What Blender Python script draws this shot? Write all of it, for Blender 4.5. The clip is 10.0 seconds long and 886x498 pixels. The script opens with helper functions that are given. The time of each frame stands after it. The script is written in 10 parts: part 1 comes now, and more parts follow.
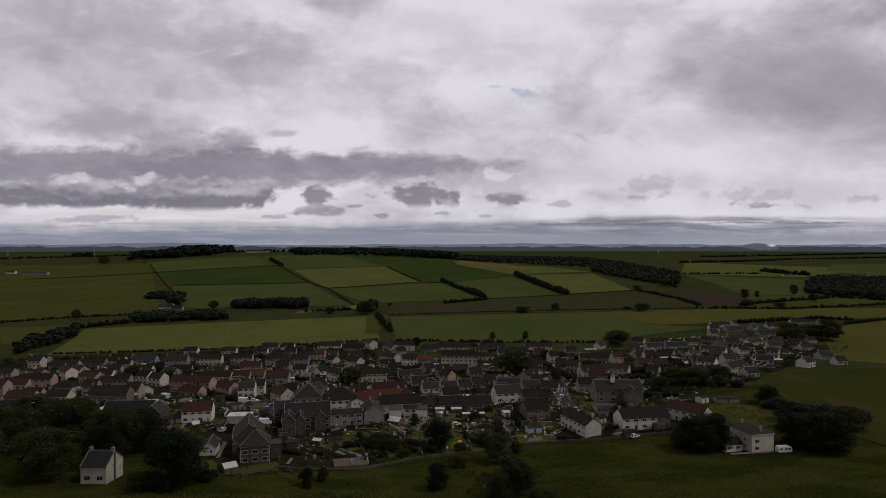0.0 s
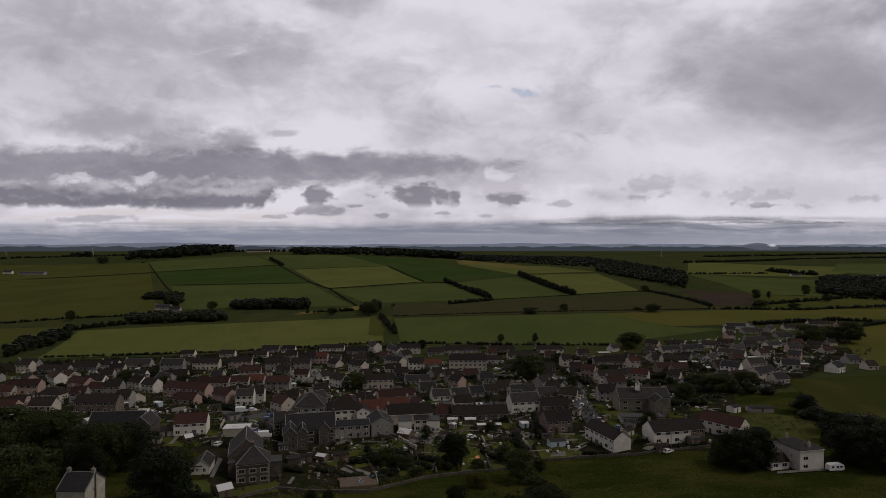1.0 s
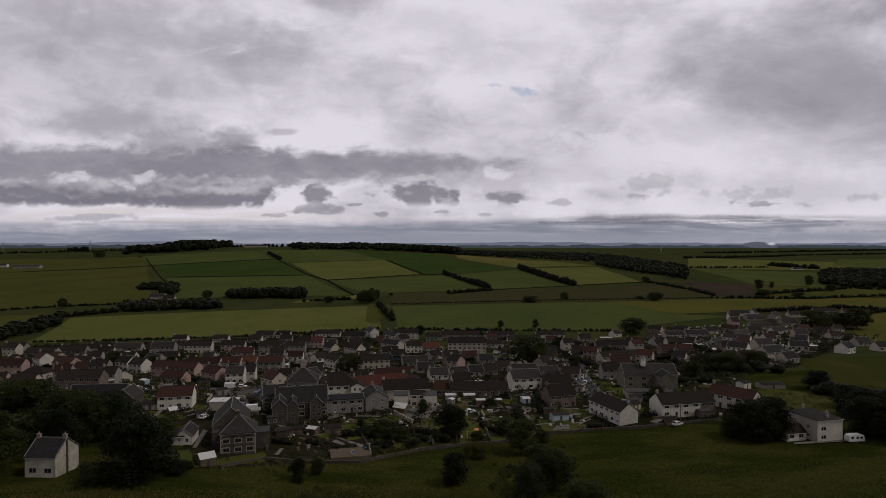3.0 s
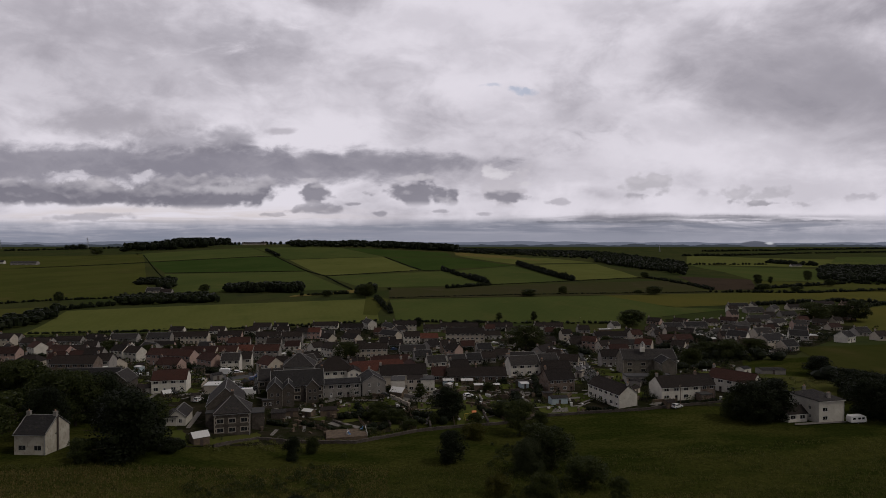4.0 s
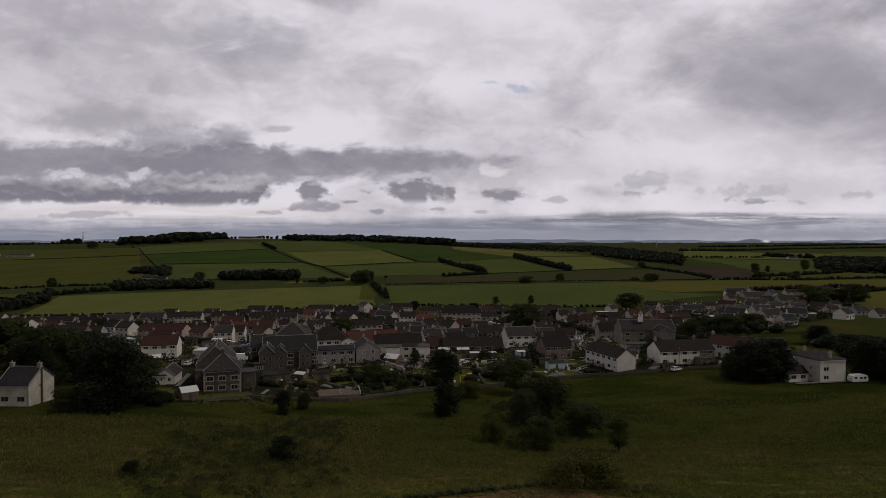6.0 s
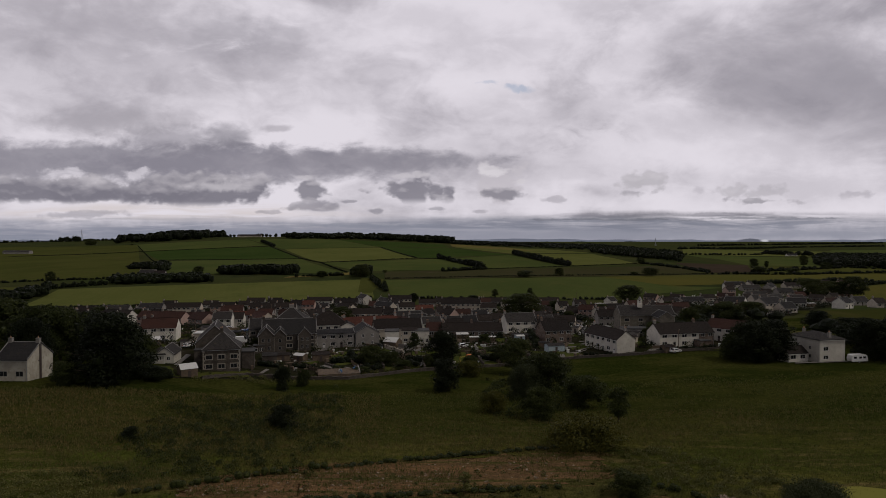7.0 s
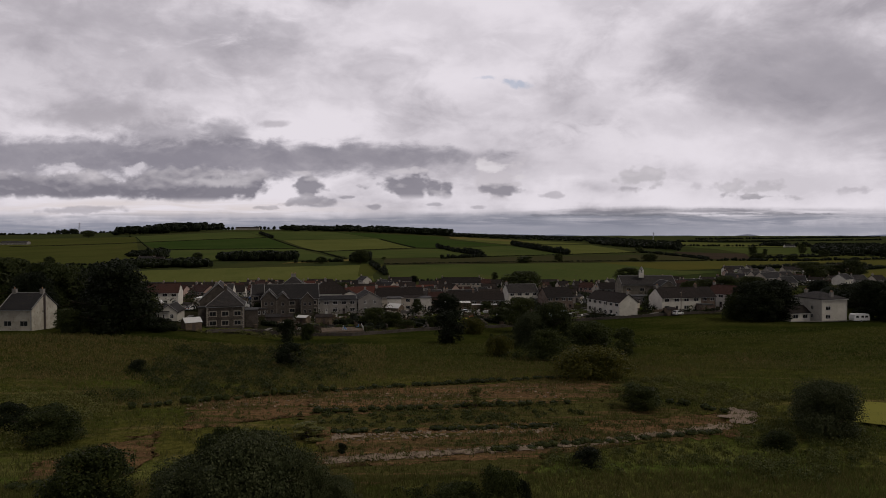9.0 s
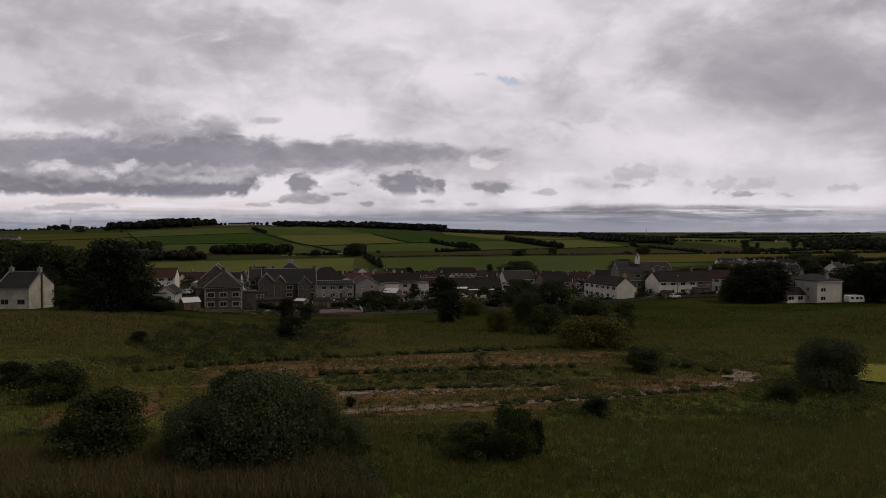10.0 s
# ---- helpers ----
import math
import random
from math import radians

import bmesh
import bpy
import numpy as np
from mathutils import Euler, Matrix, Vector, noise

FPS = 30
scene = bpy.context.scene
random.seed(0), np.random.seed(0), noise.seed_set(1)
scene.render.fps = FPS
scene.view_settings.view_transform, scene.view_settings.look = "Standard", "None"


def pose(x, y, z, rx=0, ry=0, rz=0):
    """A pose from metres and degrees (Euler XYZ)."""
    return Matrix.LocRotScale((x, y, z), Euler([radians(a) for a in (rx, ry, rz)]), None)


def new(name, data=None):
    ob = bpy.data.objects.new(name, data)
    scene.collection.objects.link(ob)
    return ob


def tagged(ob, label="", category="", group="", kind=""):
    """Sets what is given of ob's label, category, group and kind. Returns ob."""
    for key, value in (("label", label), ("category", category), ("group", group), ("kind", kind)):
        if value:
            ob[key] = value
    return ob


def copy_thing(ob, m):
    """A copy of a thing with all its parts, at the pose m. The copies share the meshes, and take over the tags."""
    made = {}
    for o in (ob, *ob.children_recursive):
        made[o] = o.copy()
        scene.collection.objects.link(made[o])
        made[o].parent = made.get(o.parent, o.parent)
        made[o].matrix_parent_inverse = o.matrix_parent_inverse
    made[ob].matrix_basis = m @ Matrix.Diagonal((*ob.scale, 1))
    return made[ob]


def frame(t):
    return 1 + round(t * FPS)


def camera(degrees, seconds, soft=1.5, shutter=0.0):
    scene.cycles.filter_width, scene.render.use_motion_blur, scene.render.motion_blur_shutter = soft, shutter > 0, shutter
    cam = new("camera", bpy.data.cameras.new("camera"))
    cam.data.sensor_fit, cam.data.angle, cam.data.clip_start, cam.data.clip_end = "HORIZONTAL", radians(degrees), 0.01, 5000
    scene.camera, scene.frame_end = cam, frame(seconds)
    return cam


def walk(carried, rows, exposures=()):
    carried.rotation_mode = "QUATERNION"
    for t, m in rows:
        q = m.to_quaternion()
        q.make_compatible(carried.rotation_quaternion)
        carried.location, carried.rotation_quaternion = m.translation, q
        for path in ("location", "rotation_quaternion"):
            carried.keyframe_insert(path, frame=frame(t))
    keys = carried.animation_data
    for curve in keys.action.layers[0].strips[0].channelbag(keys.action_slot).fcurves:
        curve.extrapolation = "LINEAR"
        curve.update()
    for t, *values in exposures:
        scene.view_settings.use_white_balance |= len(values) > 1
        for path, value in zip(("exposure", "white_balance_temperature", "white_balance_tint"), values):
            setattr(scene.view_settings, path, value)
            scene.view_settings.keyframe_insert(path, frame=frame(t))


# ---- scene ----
cam = camera(72.0, 10.0, 0.8)
PATH = [
    (0, pose(0.00, -0.00, 78.98, 89.700, 0, 0.021)),
    (0.5, pose(-2.75, 10.03, 79.24, 89.677, 0, 0.043)),
    (1, pose(-5.46, 20.44, 78.10, 89.690, 0, 0.063)),
    (1.5, pose(-5.92, 27.17, 74.90, 89.742, 0, 0.132)),
    (2, pose(-5.45, 29.73, 71.84, 89.661, 0, 0.120)),
    (2.5, pose(-5.04, 30.76, 68.58, 89.599, 0, 0.063)),
    (4, pose(-4.35, 34.06, 58.93, 89.510, 0, -0.133)),
    (4.5, pose(-4.07, 35.59, 55.47, 89.491, 0, -0.214)),
    (5, pose(-3.79, 36.41, 52.31, 89.482, 0, -0.275)),
    (5.5, pose(-3.63, 37.29, 49.34, 89.380, 0, -0.332)),
    (7, pose(-3.81, 37.80, 40.25, 89.274, 0, -0.491)),
    (7.5, pose(-4.05, 37.75, 37.34, 89.234, 0, -0.517)),
    (8, pose(-4.42, 37.63, 34.54, 89.141, 0, -0.563)),
    (8.5, pose(-4.97, 37.67, 31.85, 88.986, 0, -0.636)),
    (9, pose(-5.48, 37.64, 29.16, 88.874, 0, -0.684)),
    (9.5, pose(-6.17, 37.45, 26.49, 88.738, 0, -0.743)),
    (10, pose(-7.10, 37.45, 24.55, 88.599, 0, -1.329)),
]
walk(cam, PATH, [(0.0, 0.07, 6420, 10), (5.5, 0.07, 6500, 10), (8.0, 0.08, 6570, 10), (10.0, 0.15, 6650, 10)])

# ---- sky and sun: a broken overcast, bright low ahead ----
world = bpy.data.worlds.new("overcast_sky")
clouds = bpy.data.node_groups.new("clouds", "ShaderNodeTree")
clouds.interface.new_socket("Color", in_out="OUTPUT", socket_type="NodeSocketColor")
wn, wl = clouds.nodes, clouds.links


def wmath(op, a, b=None, c=None):
    n = wn.new("ShaderNodeMath")
    n.operation = op
    for i, v in enumerate((a, b, c)):
        if v is None:
            continue
        if isinstance(v, (int, float)):
            n.inputs[i].default_value = v
        else:
            wl.new(v, n.inputs[i])
    return n.outputs[0]


def wsmooth(v, lo, hi):
    n = wn.new("ShaderNodeMapRange")
    n.interpolation_type = "SMOOTHSTEP"
    wl.new(v, n.inputs[0])
    for i, b in ((1, lo), (2, hi)):
        if isinstance(b, (int, float)):
            n.inputs[i].default_value = b
        else:
            wl.new(b, n.inputs[i])
    return n.outputs[0]


def wmix(f, a, b):
    n = wn.new("ShaderNodeMix")
    n.data_type = "RGBA"
    for sock, v in ((n.inputs[0], f), (n.inputs[6], a), (n.inputs[7], b)):
        if isinstance(v, tuple):
            sock.default_value = (*v, 1)
        elif isinstance(v, (int, float)):
            sock.default_value = v
        else:
            wl.new(v, sock)
    return n.outputs[2]


def wnoise(vec, scale, detail, rough=0.55, warp=0.0):
    n = wn.new("ShaderNodeTexNoise")
    wl.new(vec, n.inputs["Vector"])
    n.inputs["Scale"].default_value, n.inputs["Detail"].default_value = scale, detail
    n.inputs["Roughness"].default_value, n.inputs["Distortion"].default_value = rough, warp
    return n.outputs["Fac"]


def wvec(x, y, z=0.0):
    n = wn.new("ShaderNodeCombineXYZ")
    for i, v in enumerate((x, y, z)):
        if isinstance(v, (int, float)):
            n.inputs[i].default_value = v
        else:
            wl.new(v, n.inputs[i])
    return n.outputs[0]


SUN_UP, SUN_ROUND = radians(50), radians(108)
way = wn.new("ShaderNodeTexCoord").outputs["Generated"]
sep = wn.new("ShaderNodeSeparateXYZ")
wl.new(way, sep.inputs[0])
dx, dy, dz = sep.outputs
ahead = wmath("MAXIMUM", dy, 0.06)
u0, v0 = wmath("ADD", wmath("DIVIDE", dx, ahead), 0.018), wmath("DIVIDE", dz, ahead)
# cloud deck as seen from below: flattened towards the horizon
lift = wmath("ADD", wmath("MAXIMUM", dz, 0.0), 0.10)
deck = wvec(wmath("DIVIDE", dx, lift), wmath("DIVIDE", dy, lift))
big = wnoise(deck, 0.55, 4, 0.5, 0.4)
fine = wnoise(deck, 1.6, 7, 0.6, 0.3)
# ragged edges for the cumulus along the horizon
flat = wvec(u0, wmath("MULTIPLY", v0, 1.9))
rag = wmath("SUBTRACT", wnoise(flat, 16.0, 5, 0.6), 0.5)
rag2 = wmath("SUBTRACT", wnoise(wvec(v0, u0, 3.0), 14.0, 5, 0.6), 0.5)
soft = wmath("SUBTRACT", wnoise(flat, 4.0, 3, 0.5), 0.5)
u = wmath("ADD", u0, wmath("ADD", wmath("MULTIPLY", rag, 0.10), wmath("MULTIPLY", soft, 0.10)))
v = wmath("ADD", v0, wmath("ADD", wmath("MULTIPLY", rag2, 0.055), wmath("MULTIPLY", soft, 0.05)))

sky = wn.new("ShaderNodeTexSky")
sky.sky_type, sky.sun_disc = "NISHITA", False
sky.sun_elevation, sky.sun_rotation = SUN_UP, SUN_ROUND
clear = wn.new("ShaderNodeMix")
clear.data_type, clear.blend_type = "RGBA", "MULTIPLY"
clear.inputs[0].default_value = 1.0
wl.new(sky.outputs[0], clear.inputs[6])
clear.inputs[7].default_value = (0.10, 0.10, 0.10, 1)

LIT, MID, DARK = (0.700, 0.665, 0.725), (0.380, 0.358, 0.402), (0.178, 0.170, 0.206)
# soft broken masses over the whole sky
ball = wvec(dx, dy, wmath("MULTIPLY", dz, 1.9))
mass = wnoise(ball, 2.6, 9, 0.55, 0.35)
curd = wnoise(ball, 9.0, 6, 0.6, 0.5)
tone = wmath("ADD", wmath("ADD", wmath("MULTIPLY", mass, 0.75), wmath("MULTIPLY", curd, 0.30)), wmath("MULTIPLY", big, 0.35))
col = wmix(wsmooth(tone, 0.55, 0.76), MID, LIT)
col = wmix(wmath("MULTIPLY", wsmooth(wmath("MULTIPLY", tone, -1.0), -0.60, -0.48), 0.55), col, DARK)
# sky dimmed towards the zenith and behind, out of view, to weaken ambient light
col = wmix(wmath("MULTIPLY", wsmooth(dz, 0.40, 0.75), 0.85), col, (0.118, 0.110, 0.113))
col = wmix(wmath("MULTIPLY", wsmooth(wmath("MULTIPLY", dy, -1.0), -0.35, 0.5), 0.75), col, (0.132, 0.124, 0.128))


lump = wn.new("ShaderNodeTexVoronoi")
lump.feature = "SMOOTH_F1"
wl.new(wvec(wmath("ADD", u0, wmath("MULTIPLY", rag, 0.02)), wmath("MULTIPLY", v0, 1.25), 4.0), lump.inputs["Vector"])
lump.inputs["Scale"].default_value, lump.inputs["Detail"].default_value = 26.0, 2.0
lumps = lump.outputs["Distance"]
u1, v1 = wmath("ADD", u0, wmath("MULTIPLY", rag, 0.025)), wmath("ADD", v0, wmath("MULTIPLY", rag2, 0.012))
streak = wnoise(wvec(u0, wmath("MULTIPLY", v0, 13.0), 2.5), 7.0, 6, 0.6, 0.4)
puff = wnoise(wvec(u0, wmath("MULTIPLY", v0, 1.6), 5.0), 30.0, 5, 0.55, 0.3)
fold = wnoise(wvec(u0, wmath("MULTIPLY", v0, 2.2), 9.0), 11.0, 6, 0.6, 0.6)


# billows lit from above: where the mass thins upwards it is bright, where it thickens it is shaded
heap = wnoise(wvec(u0, wmath("MULTIPLY", v0, 1.7), 15.0), 24.0, 2.5, 0.45, 0.2)
heap_up = wnoise(wvec(u0, wmath("MULTIPLY", wmath("ADD", v0, 0.007), 1.7), 15.0), 24.0, 2.5, 0.45, 0.2)
crisp = wnoise(wvec(u0, wmath("MULTIPLY", v0, 1.5), 11.0), 80.0, 4, 0.55, 0.2)
crisp_up = wnoise(wvec(u0, wmath("MULTIPLY", wmath("ADD", v0, 0.0025), 1.5), 11.0), 80.0, 4, 0.55, 0.2)
relief = wmath("ADD", wmath("MULTIPLY", wmath("SUBTRACT", heap_up, heap), 3.0), wmath("MULTIPLY", wmath("SUBTRACT", crisp_up, crisp), 0.5))
SHARED = (("relief", relief), ("crisp", crisp), ("heap", heap), ("u", u), ("v", v), ("u1", u1), ("v1", v1), ("v0", v0), ("lumps", lumps), ("puff", puff), ("fold", fold), ("streak", streak), ("dy", dy))
BANKS = {}


def bank(based, broad, calm, streaks):
    """The nodes of one kind of cloud bank, as a group: lumpy above, darker and flatter below where it has a base."""
    global wn, wl
    kind = (based, broad, calm, streaks)
    if kind in BANKS:
        return BANKS[kind]
    tree = bpy.data.node_groups.new("cloud_bank", "ShaderNodeTree")
    for label, _ in SHARED:
        tree.interface.new_socket(label, in_out="INPUT", socket_type="NodeSocketFloat")
    for label in ("px", "py", "rx", "ry", "much", "edge", "flatbase"):
        tree.interface.new_socket(label, in_out="INPUT", socket_type="NodeSocketFloat")
    for label in ("tint", "under"):
        tree.interface.new_socket(label, in_out="INPUT", socket_type="NodeSocketColor")
    tree.interface.new_socket("Color", in_out="OUTPUT", socket_type="NodeSocketColor")
    kept = wn, wl
    wn, wl = tree.nodes, tree.links
    g = wn.new("NodeGroupInput").outputs
    a = wmath("DIVIDE", wmath("SUBTRACT", g["u1"] if based or calm else g["u"], g["px"]), g["rx"])
    b = wmath("DIVIDE", wmath("SUBTRACT", g["v1"] if based or calm else g["v"], g["py"]), g["ry"])
    d = wmath("SQRT", wmath("ADD", wmath("MULTIPLY", a, a), wmath("MULTIPLY", b, b)))
    if based:
        d = wmath("ADD", d, wmath("MULTIPLY", wmath("SUBTRACT", g["lumps"], 0.48), 0.55 if broad else 0.95))
    if based:
        d = wmath("ADD", d, wmath("ADD", wmath("MULTIPLY", wmath("SUBTRACT", g["crisp"], 0.5), 0.35), wmath("MULTIPLY", wmath("SUBTRACT", g["heap"], 0.5), 0.4 if broad else 0.9)))
    if not calm or not streaks:
        d = wmath("ADD", d, wmath("MULTIPLY", wmath("SUBTRACT", g["puff"], 0.5), 0.5 if not calm else 0.9))
        if calm:
            d = wmath("ADD", d, wmath("MULTIPLY", wmath("SUBTRACT", g["fold"], 0.5), 0.8))
    tint = g["tint"]
    if based:
        m = wmath("SUBTRACT", 1.0, wsmooth(d, wmath("ADD", g["edge"], 0.1), wmath("ADD", g["edge"], 0.42)))
        foot = wmath("SUBTRACT", g["py"], wmath("MULTIPLY", g["ry"], g["flatbase"]))
        m = wmath("MULTIPLY", m, wsmooth(wmath("SUBTRACT", g["v0"], foot), -0.008, 0.006))
        lit = wmath("ADD", wmath("MULTIPLY", wsmooth(b, -0.5, 1.1), 0.75), wmath("ADD", wmath("MULTIPLY", wmath("SUBTRACT", g["fold"], 0.5), 0.7), wmath("ADD", wmath("MULTIPLY", g["relief"], 0.4 if broad else 1.0), wmath("MULTIPLY", wmath("SUBTRACT", 0.4, g["lumps"]), 0.4 if broad else 0.8))))
        tint = wmix(wmath("MAXIMUM", wmath("MINIMUM", lit, 1.0), 0.0), tint, (0.53, 0.50, 0.54))
    else:
        m = wmath("SUBTRACT", 1.0, wsmooth(d, g["edge"], 1.15))
        if calm and not streaks:
            lit = wmath("ADD", wmath("MULTIPLY", g["relief"], 0.35), wmath("MULTIPLY", wmath("SUBTRACT", g["fold"], 0.50), 0.9))
            tint = wmix(wmath("MAXIMUM", wmath("MINIMUM", lit, 0.5), 0.0), tint, (0.36, 0.34, 0.38))
        if not calm:
            m = wmath("MULTIPLY", m, wsmooth(g["fold"], 0.18, 0.55))
    if calm and streaks:
        m = wmath("MULTIPLY", m, wsmooth(g["streak"], 0.30, 0.62))
    m = wmath("MULTIPLY", m, wsmooth(g["dy"], 0.1, 0.3))
    wl.new(wmix(wmath("MULTIPLY", m, g["much"]), g["under"], tint), wn.new("NodeGroupOutput").inputs[0])
    wn, wl = kept
    BANKS[kind] = tree
    return tree


def cloud(px, py, rx, ry, tint, much, edge=0.55, flatbase=0.0, calm=False, streaks=True):
    """A bank of cloud over what lies behind it: centre and half size as slopes ahead, its colour and how thick it is."""
    global col
    tree = bank(flatbase > 0, rx > 0.11, calm, streaks)
    n = wn.new("ShaderNodeGroup")
    n.node_tree = tree
    for label, v_ in (("px", px), ("py", py), ("rx", rx), ("ry", ry), ("much", much), ("edge", edge), ("flatbase", flatbase)):
        n.inputs[label].default_value = v_
    for label, link in SHARED:
        wl.new(link, n.inputs[label])
    if isinstance(tint, tuple):
        n.inputs["tint"].default_value = (*tint, 1)
    else:
        wl.new(tint, n.inputs["tint"])
    wl.new(col, n.inputs["under"])
    col = n.outputs[0]


cloud(-0.421, 0.301, 0.389, 0.1019, MID, 0.55, 0.2, 0)
cloud(-0.291, 0.338, 0.185, 0.0556, DARK, 0.35, 0.1, 0)
cloud(-0.615, 0.375, 0.241, 0.0556, MID, 0.5, 0.2, 0)
cloud(0.640, 0.250, 0.230, 0.1112, MID, 0.75, 0.2, 0)
cloud(0.690, 0.262, 0.150, 0.0700, DARK, 0.30, 0.1, 0)
cloud(0.440, 0.330, 0.130, 0.0600, MID, 0.40, 0.1, 0)
cloud(0.108, 0.320, 0.139, 0.0556, MID, 0.4, 0.1, 0)
cloud(0.311, 0.385, 0.148, 0.0371, MID, 0.5, 0.2, 0)
cloud(-0.087, 0.273, 0.083, 0.0371, MID, 0.45, 0.2, 0)
cloud(-0.513, 0.204, 0.176, 0.0315, MID, 0.6, 0.2, 0)
cloud(0.321, 0.292, 0.102, 0.0463, MID, 0.2, 0.1, 0)
cloud(0.061, 0.162, 0.111, 0.0556, LIT, 0.5, 0.2, 0)
cloud(0.367, 0.153, 0.306, 0.0834, LIT, 0.8, 0.3, 0)
cloud(-0.643, 0.264, 0.130, 0.0463, LIT, 0.6, 0.2, 0)
cloud(-0.208, 0.190, 0.065, 0.0278, LIT, 0.4, 0.2, 0)
cloud(0.200, 0.218, 0.185, 0.0463, MID, 0.35, 0.2, 0)
cloud(0.432, 0.190, 0.167, 0.0334, MID, 0.35, 0.2, 0)
cloud(0.617, 0.153, 0.167, 0.0371, MID, 0.35, 0.2, 0)
cloud(-0.152, 0.236, 0.130, 0.0371, MID, 0.3, 0.2, 0)
cloud(0.247, 0.125, 0.111, 0.0278, MID, 0.25, 0.2, 0)
cloud(-0.022, 0.366, 0.148, 0.0371, MID, 0.3, 0.2, 0)
cloud(-0.421, 0.046, 0.389, 0.0185, (0.60, 0.54, 0.54), 0.75, 0.4, 0, True)
cloud(0.247, 0.058, 0.556, 0.0222, LIT, 0.6, 0.3, 0)
cloud(-0.541, 0.129, 0.482, 0.0371, (0.225, 0.214, 0.256), 0.85, 0.5, 0, True, False)
cloud(-0.245, 0.127, 0.371, 0.0315, (0.215, 0.205, 0.247), 0.85, 0.5, 0, True, False)
cloud(-0.078, 0.133, 0.204, 0.0185, (0.205, 0.196, 0.236), 0.7, 0.4, 0, True, False)
cloud(-0.421, 0.166, 0.120, 0.0278, (0.225, 0.213, 0.252), 0.6, 0.3, 0, True, False)
cloud(-0.328, 0.170, 0.056, 0.0241, DARK, 0.6, 0.4, 0, True, False)
cloud(-0.247, 0.185, 0.026, 0.0065, (0.27, 0.25, 0.285), 0.5, 0.3, 0, True, False)
cloud(-0.523, 0.195, 0.158, 0.0278, (0.30, 0.282, 0.318), 0.5, 0.3, 0, True, False)
cloud(-0.625, 0.084, 0.259, 0.0278, DARK, 0.95, 0.65, 0.7)
cloud(-0.370, 0.084, 0.160, 0.0330, DARK, 0.95, 0.7, 0.72)
cloud(-0.504, 0.079, 0.185, 0.0222, DARK, 0.8, 0.6, 0.7)
cloud(-0.597, 0.105, 0.033, 0.0093, LIT, 0.7, 0.4, 0)
cloud(-0.476, 0.110, 0.028, 0.0083, LIT, 0.6, 0.4, 0)
cloud(-0.198, 0.084, 0.048, 0.0259, DARK, 0.85, 0.55, 0.65)
cloud(-0.022, 0.084, 0.096, 0.0278, DARK, 0.85, 0.6, 0.65)
cloud(0.130, 0.110, 0.100, 0.0400, MID, 0.45, 0.2, 0)
cloud(0.118, 0.092, 0.062, 0.0440, (0.50, 0.47, 0.515), 0.9, 0.6, 0.7)
cloud(0.126, 0.077, 0.057, 0.0167, DARK, 0.75, 0.5, 0.7)
cloud(0.200, 0.068, 0.037, 0.0111, MID, 0.7, 0.5, 0.6)
cloud(-0.180, 0.057, 0.089, 0.0185, DARK, 0.65, 0.4, 0.6)
cloud(-0.087, 0.049, 0.028, 0.0093, DARK, 0.6, 0.4, 0.6)
cloud(0.015, 0.053, 0.037, 0.0083, DARK, 0.5, 0.4, 0.6)
cloud(0.084, 0.049, 0.032, 0.0083, MID, 0.8, 0.4, 0.6)
cloud(0.350, 0.094, 0.070, 0.0360, (0.43, 0.41, 0.445), 0.75, 0.40, 0.62)
cloud(0.345, 0.080, 0.060, 0.0130, (0.29, 0.275, 0.31), 0.6, 0.4, 0.6)
cloud(0.450, 0.083, 0.056, 0.0241, MID, 0.4, 0.2, 0.5)
cloud(0.545, 0.080, 0.105, 0.0260, (0.45, 0.43, 0.465), 0.70, 0.35, 0.6)
cloud(0.550, 0.066, 0.100, 0.0120, (0.24, 0.23, 0.26), 0.75, 0.45, 0.6)
cloud(0.274, 0.040, 0.111, 0.0074, DARK, 0.6, 0.4, 0.5)
cloud(0.478, 0.044, 0.148, 0.0074, DARK, 0.5, 0.4, 0.5)
cloud(-0.337, 0.097, 0.056, 0.0185, DARK, 0.6, 0.4, 0.7)
cloud(0.701, 0.079, 0.056, 0.0148, MID, 0.6, 0.3, 0.5)
cloud(0.000, 0.014, 1.297, 0.0241, (0.30, 0.295, 0.345), 0.7, 0.3, 0, True, False)
cloud(-0.449, 0.021, 0.741, 0.0222, (0.24, 0.25, 0.31), 0.95, 0.15, 0, True)
cloud(-0.541, 0.009, 0.649, 0.0093, (0.21, 0.23, 0.29), 0.9, 0.2, 0, True)
cloud(0.432, 0.040, 0.389, 0.0111, (0.18, 0.175, 0.205), 0.9, 0.2, 0, True)
cloud(0.432, 0.012, 0.556, 0.0083, (0.33, 0.33, 0.375), 0.8, 0.2, 0, True)
cloud(-0.328, 0.092, 0.074, 0.0111, (0.60, 0.57, 0.61), 0.5, 0.3, 0)
cloud(-0.208, 0.105, 0.041, 0.0111, (0.55, 0.52, 0.56), 0.7, 0.4, 0.6)
cloud(-0.041, 0.108, 0.056, 0.0111, (0.56, 0.53, 0.57), 0.7, 0.4, 0.6)
cloud(0.112, 0.114, 0.043, 0.0204, (0.66, 0.63, 0.67), 0.8, 0.4, 0.6)
cloud(0.154, 0.097, 0.028, 0.0130, (0.60, 0.57, 0.61), 0.7, 0.4, 0.6)
cloud(-0.124, 0.064, 0.022, 0.0065, DARK, 0.6, 0.4, 0.6)
cloud(-0.263, 0.047, 0.033, 0.0065, DARK, 0.5, 0.4, 0.6)
cloud(0.589, 0.088, 0.213, 0.0463, MID, 0.45, 0.2, 0)
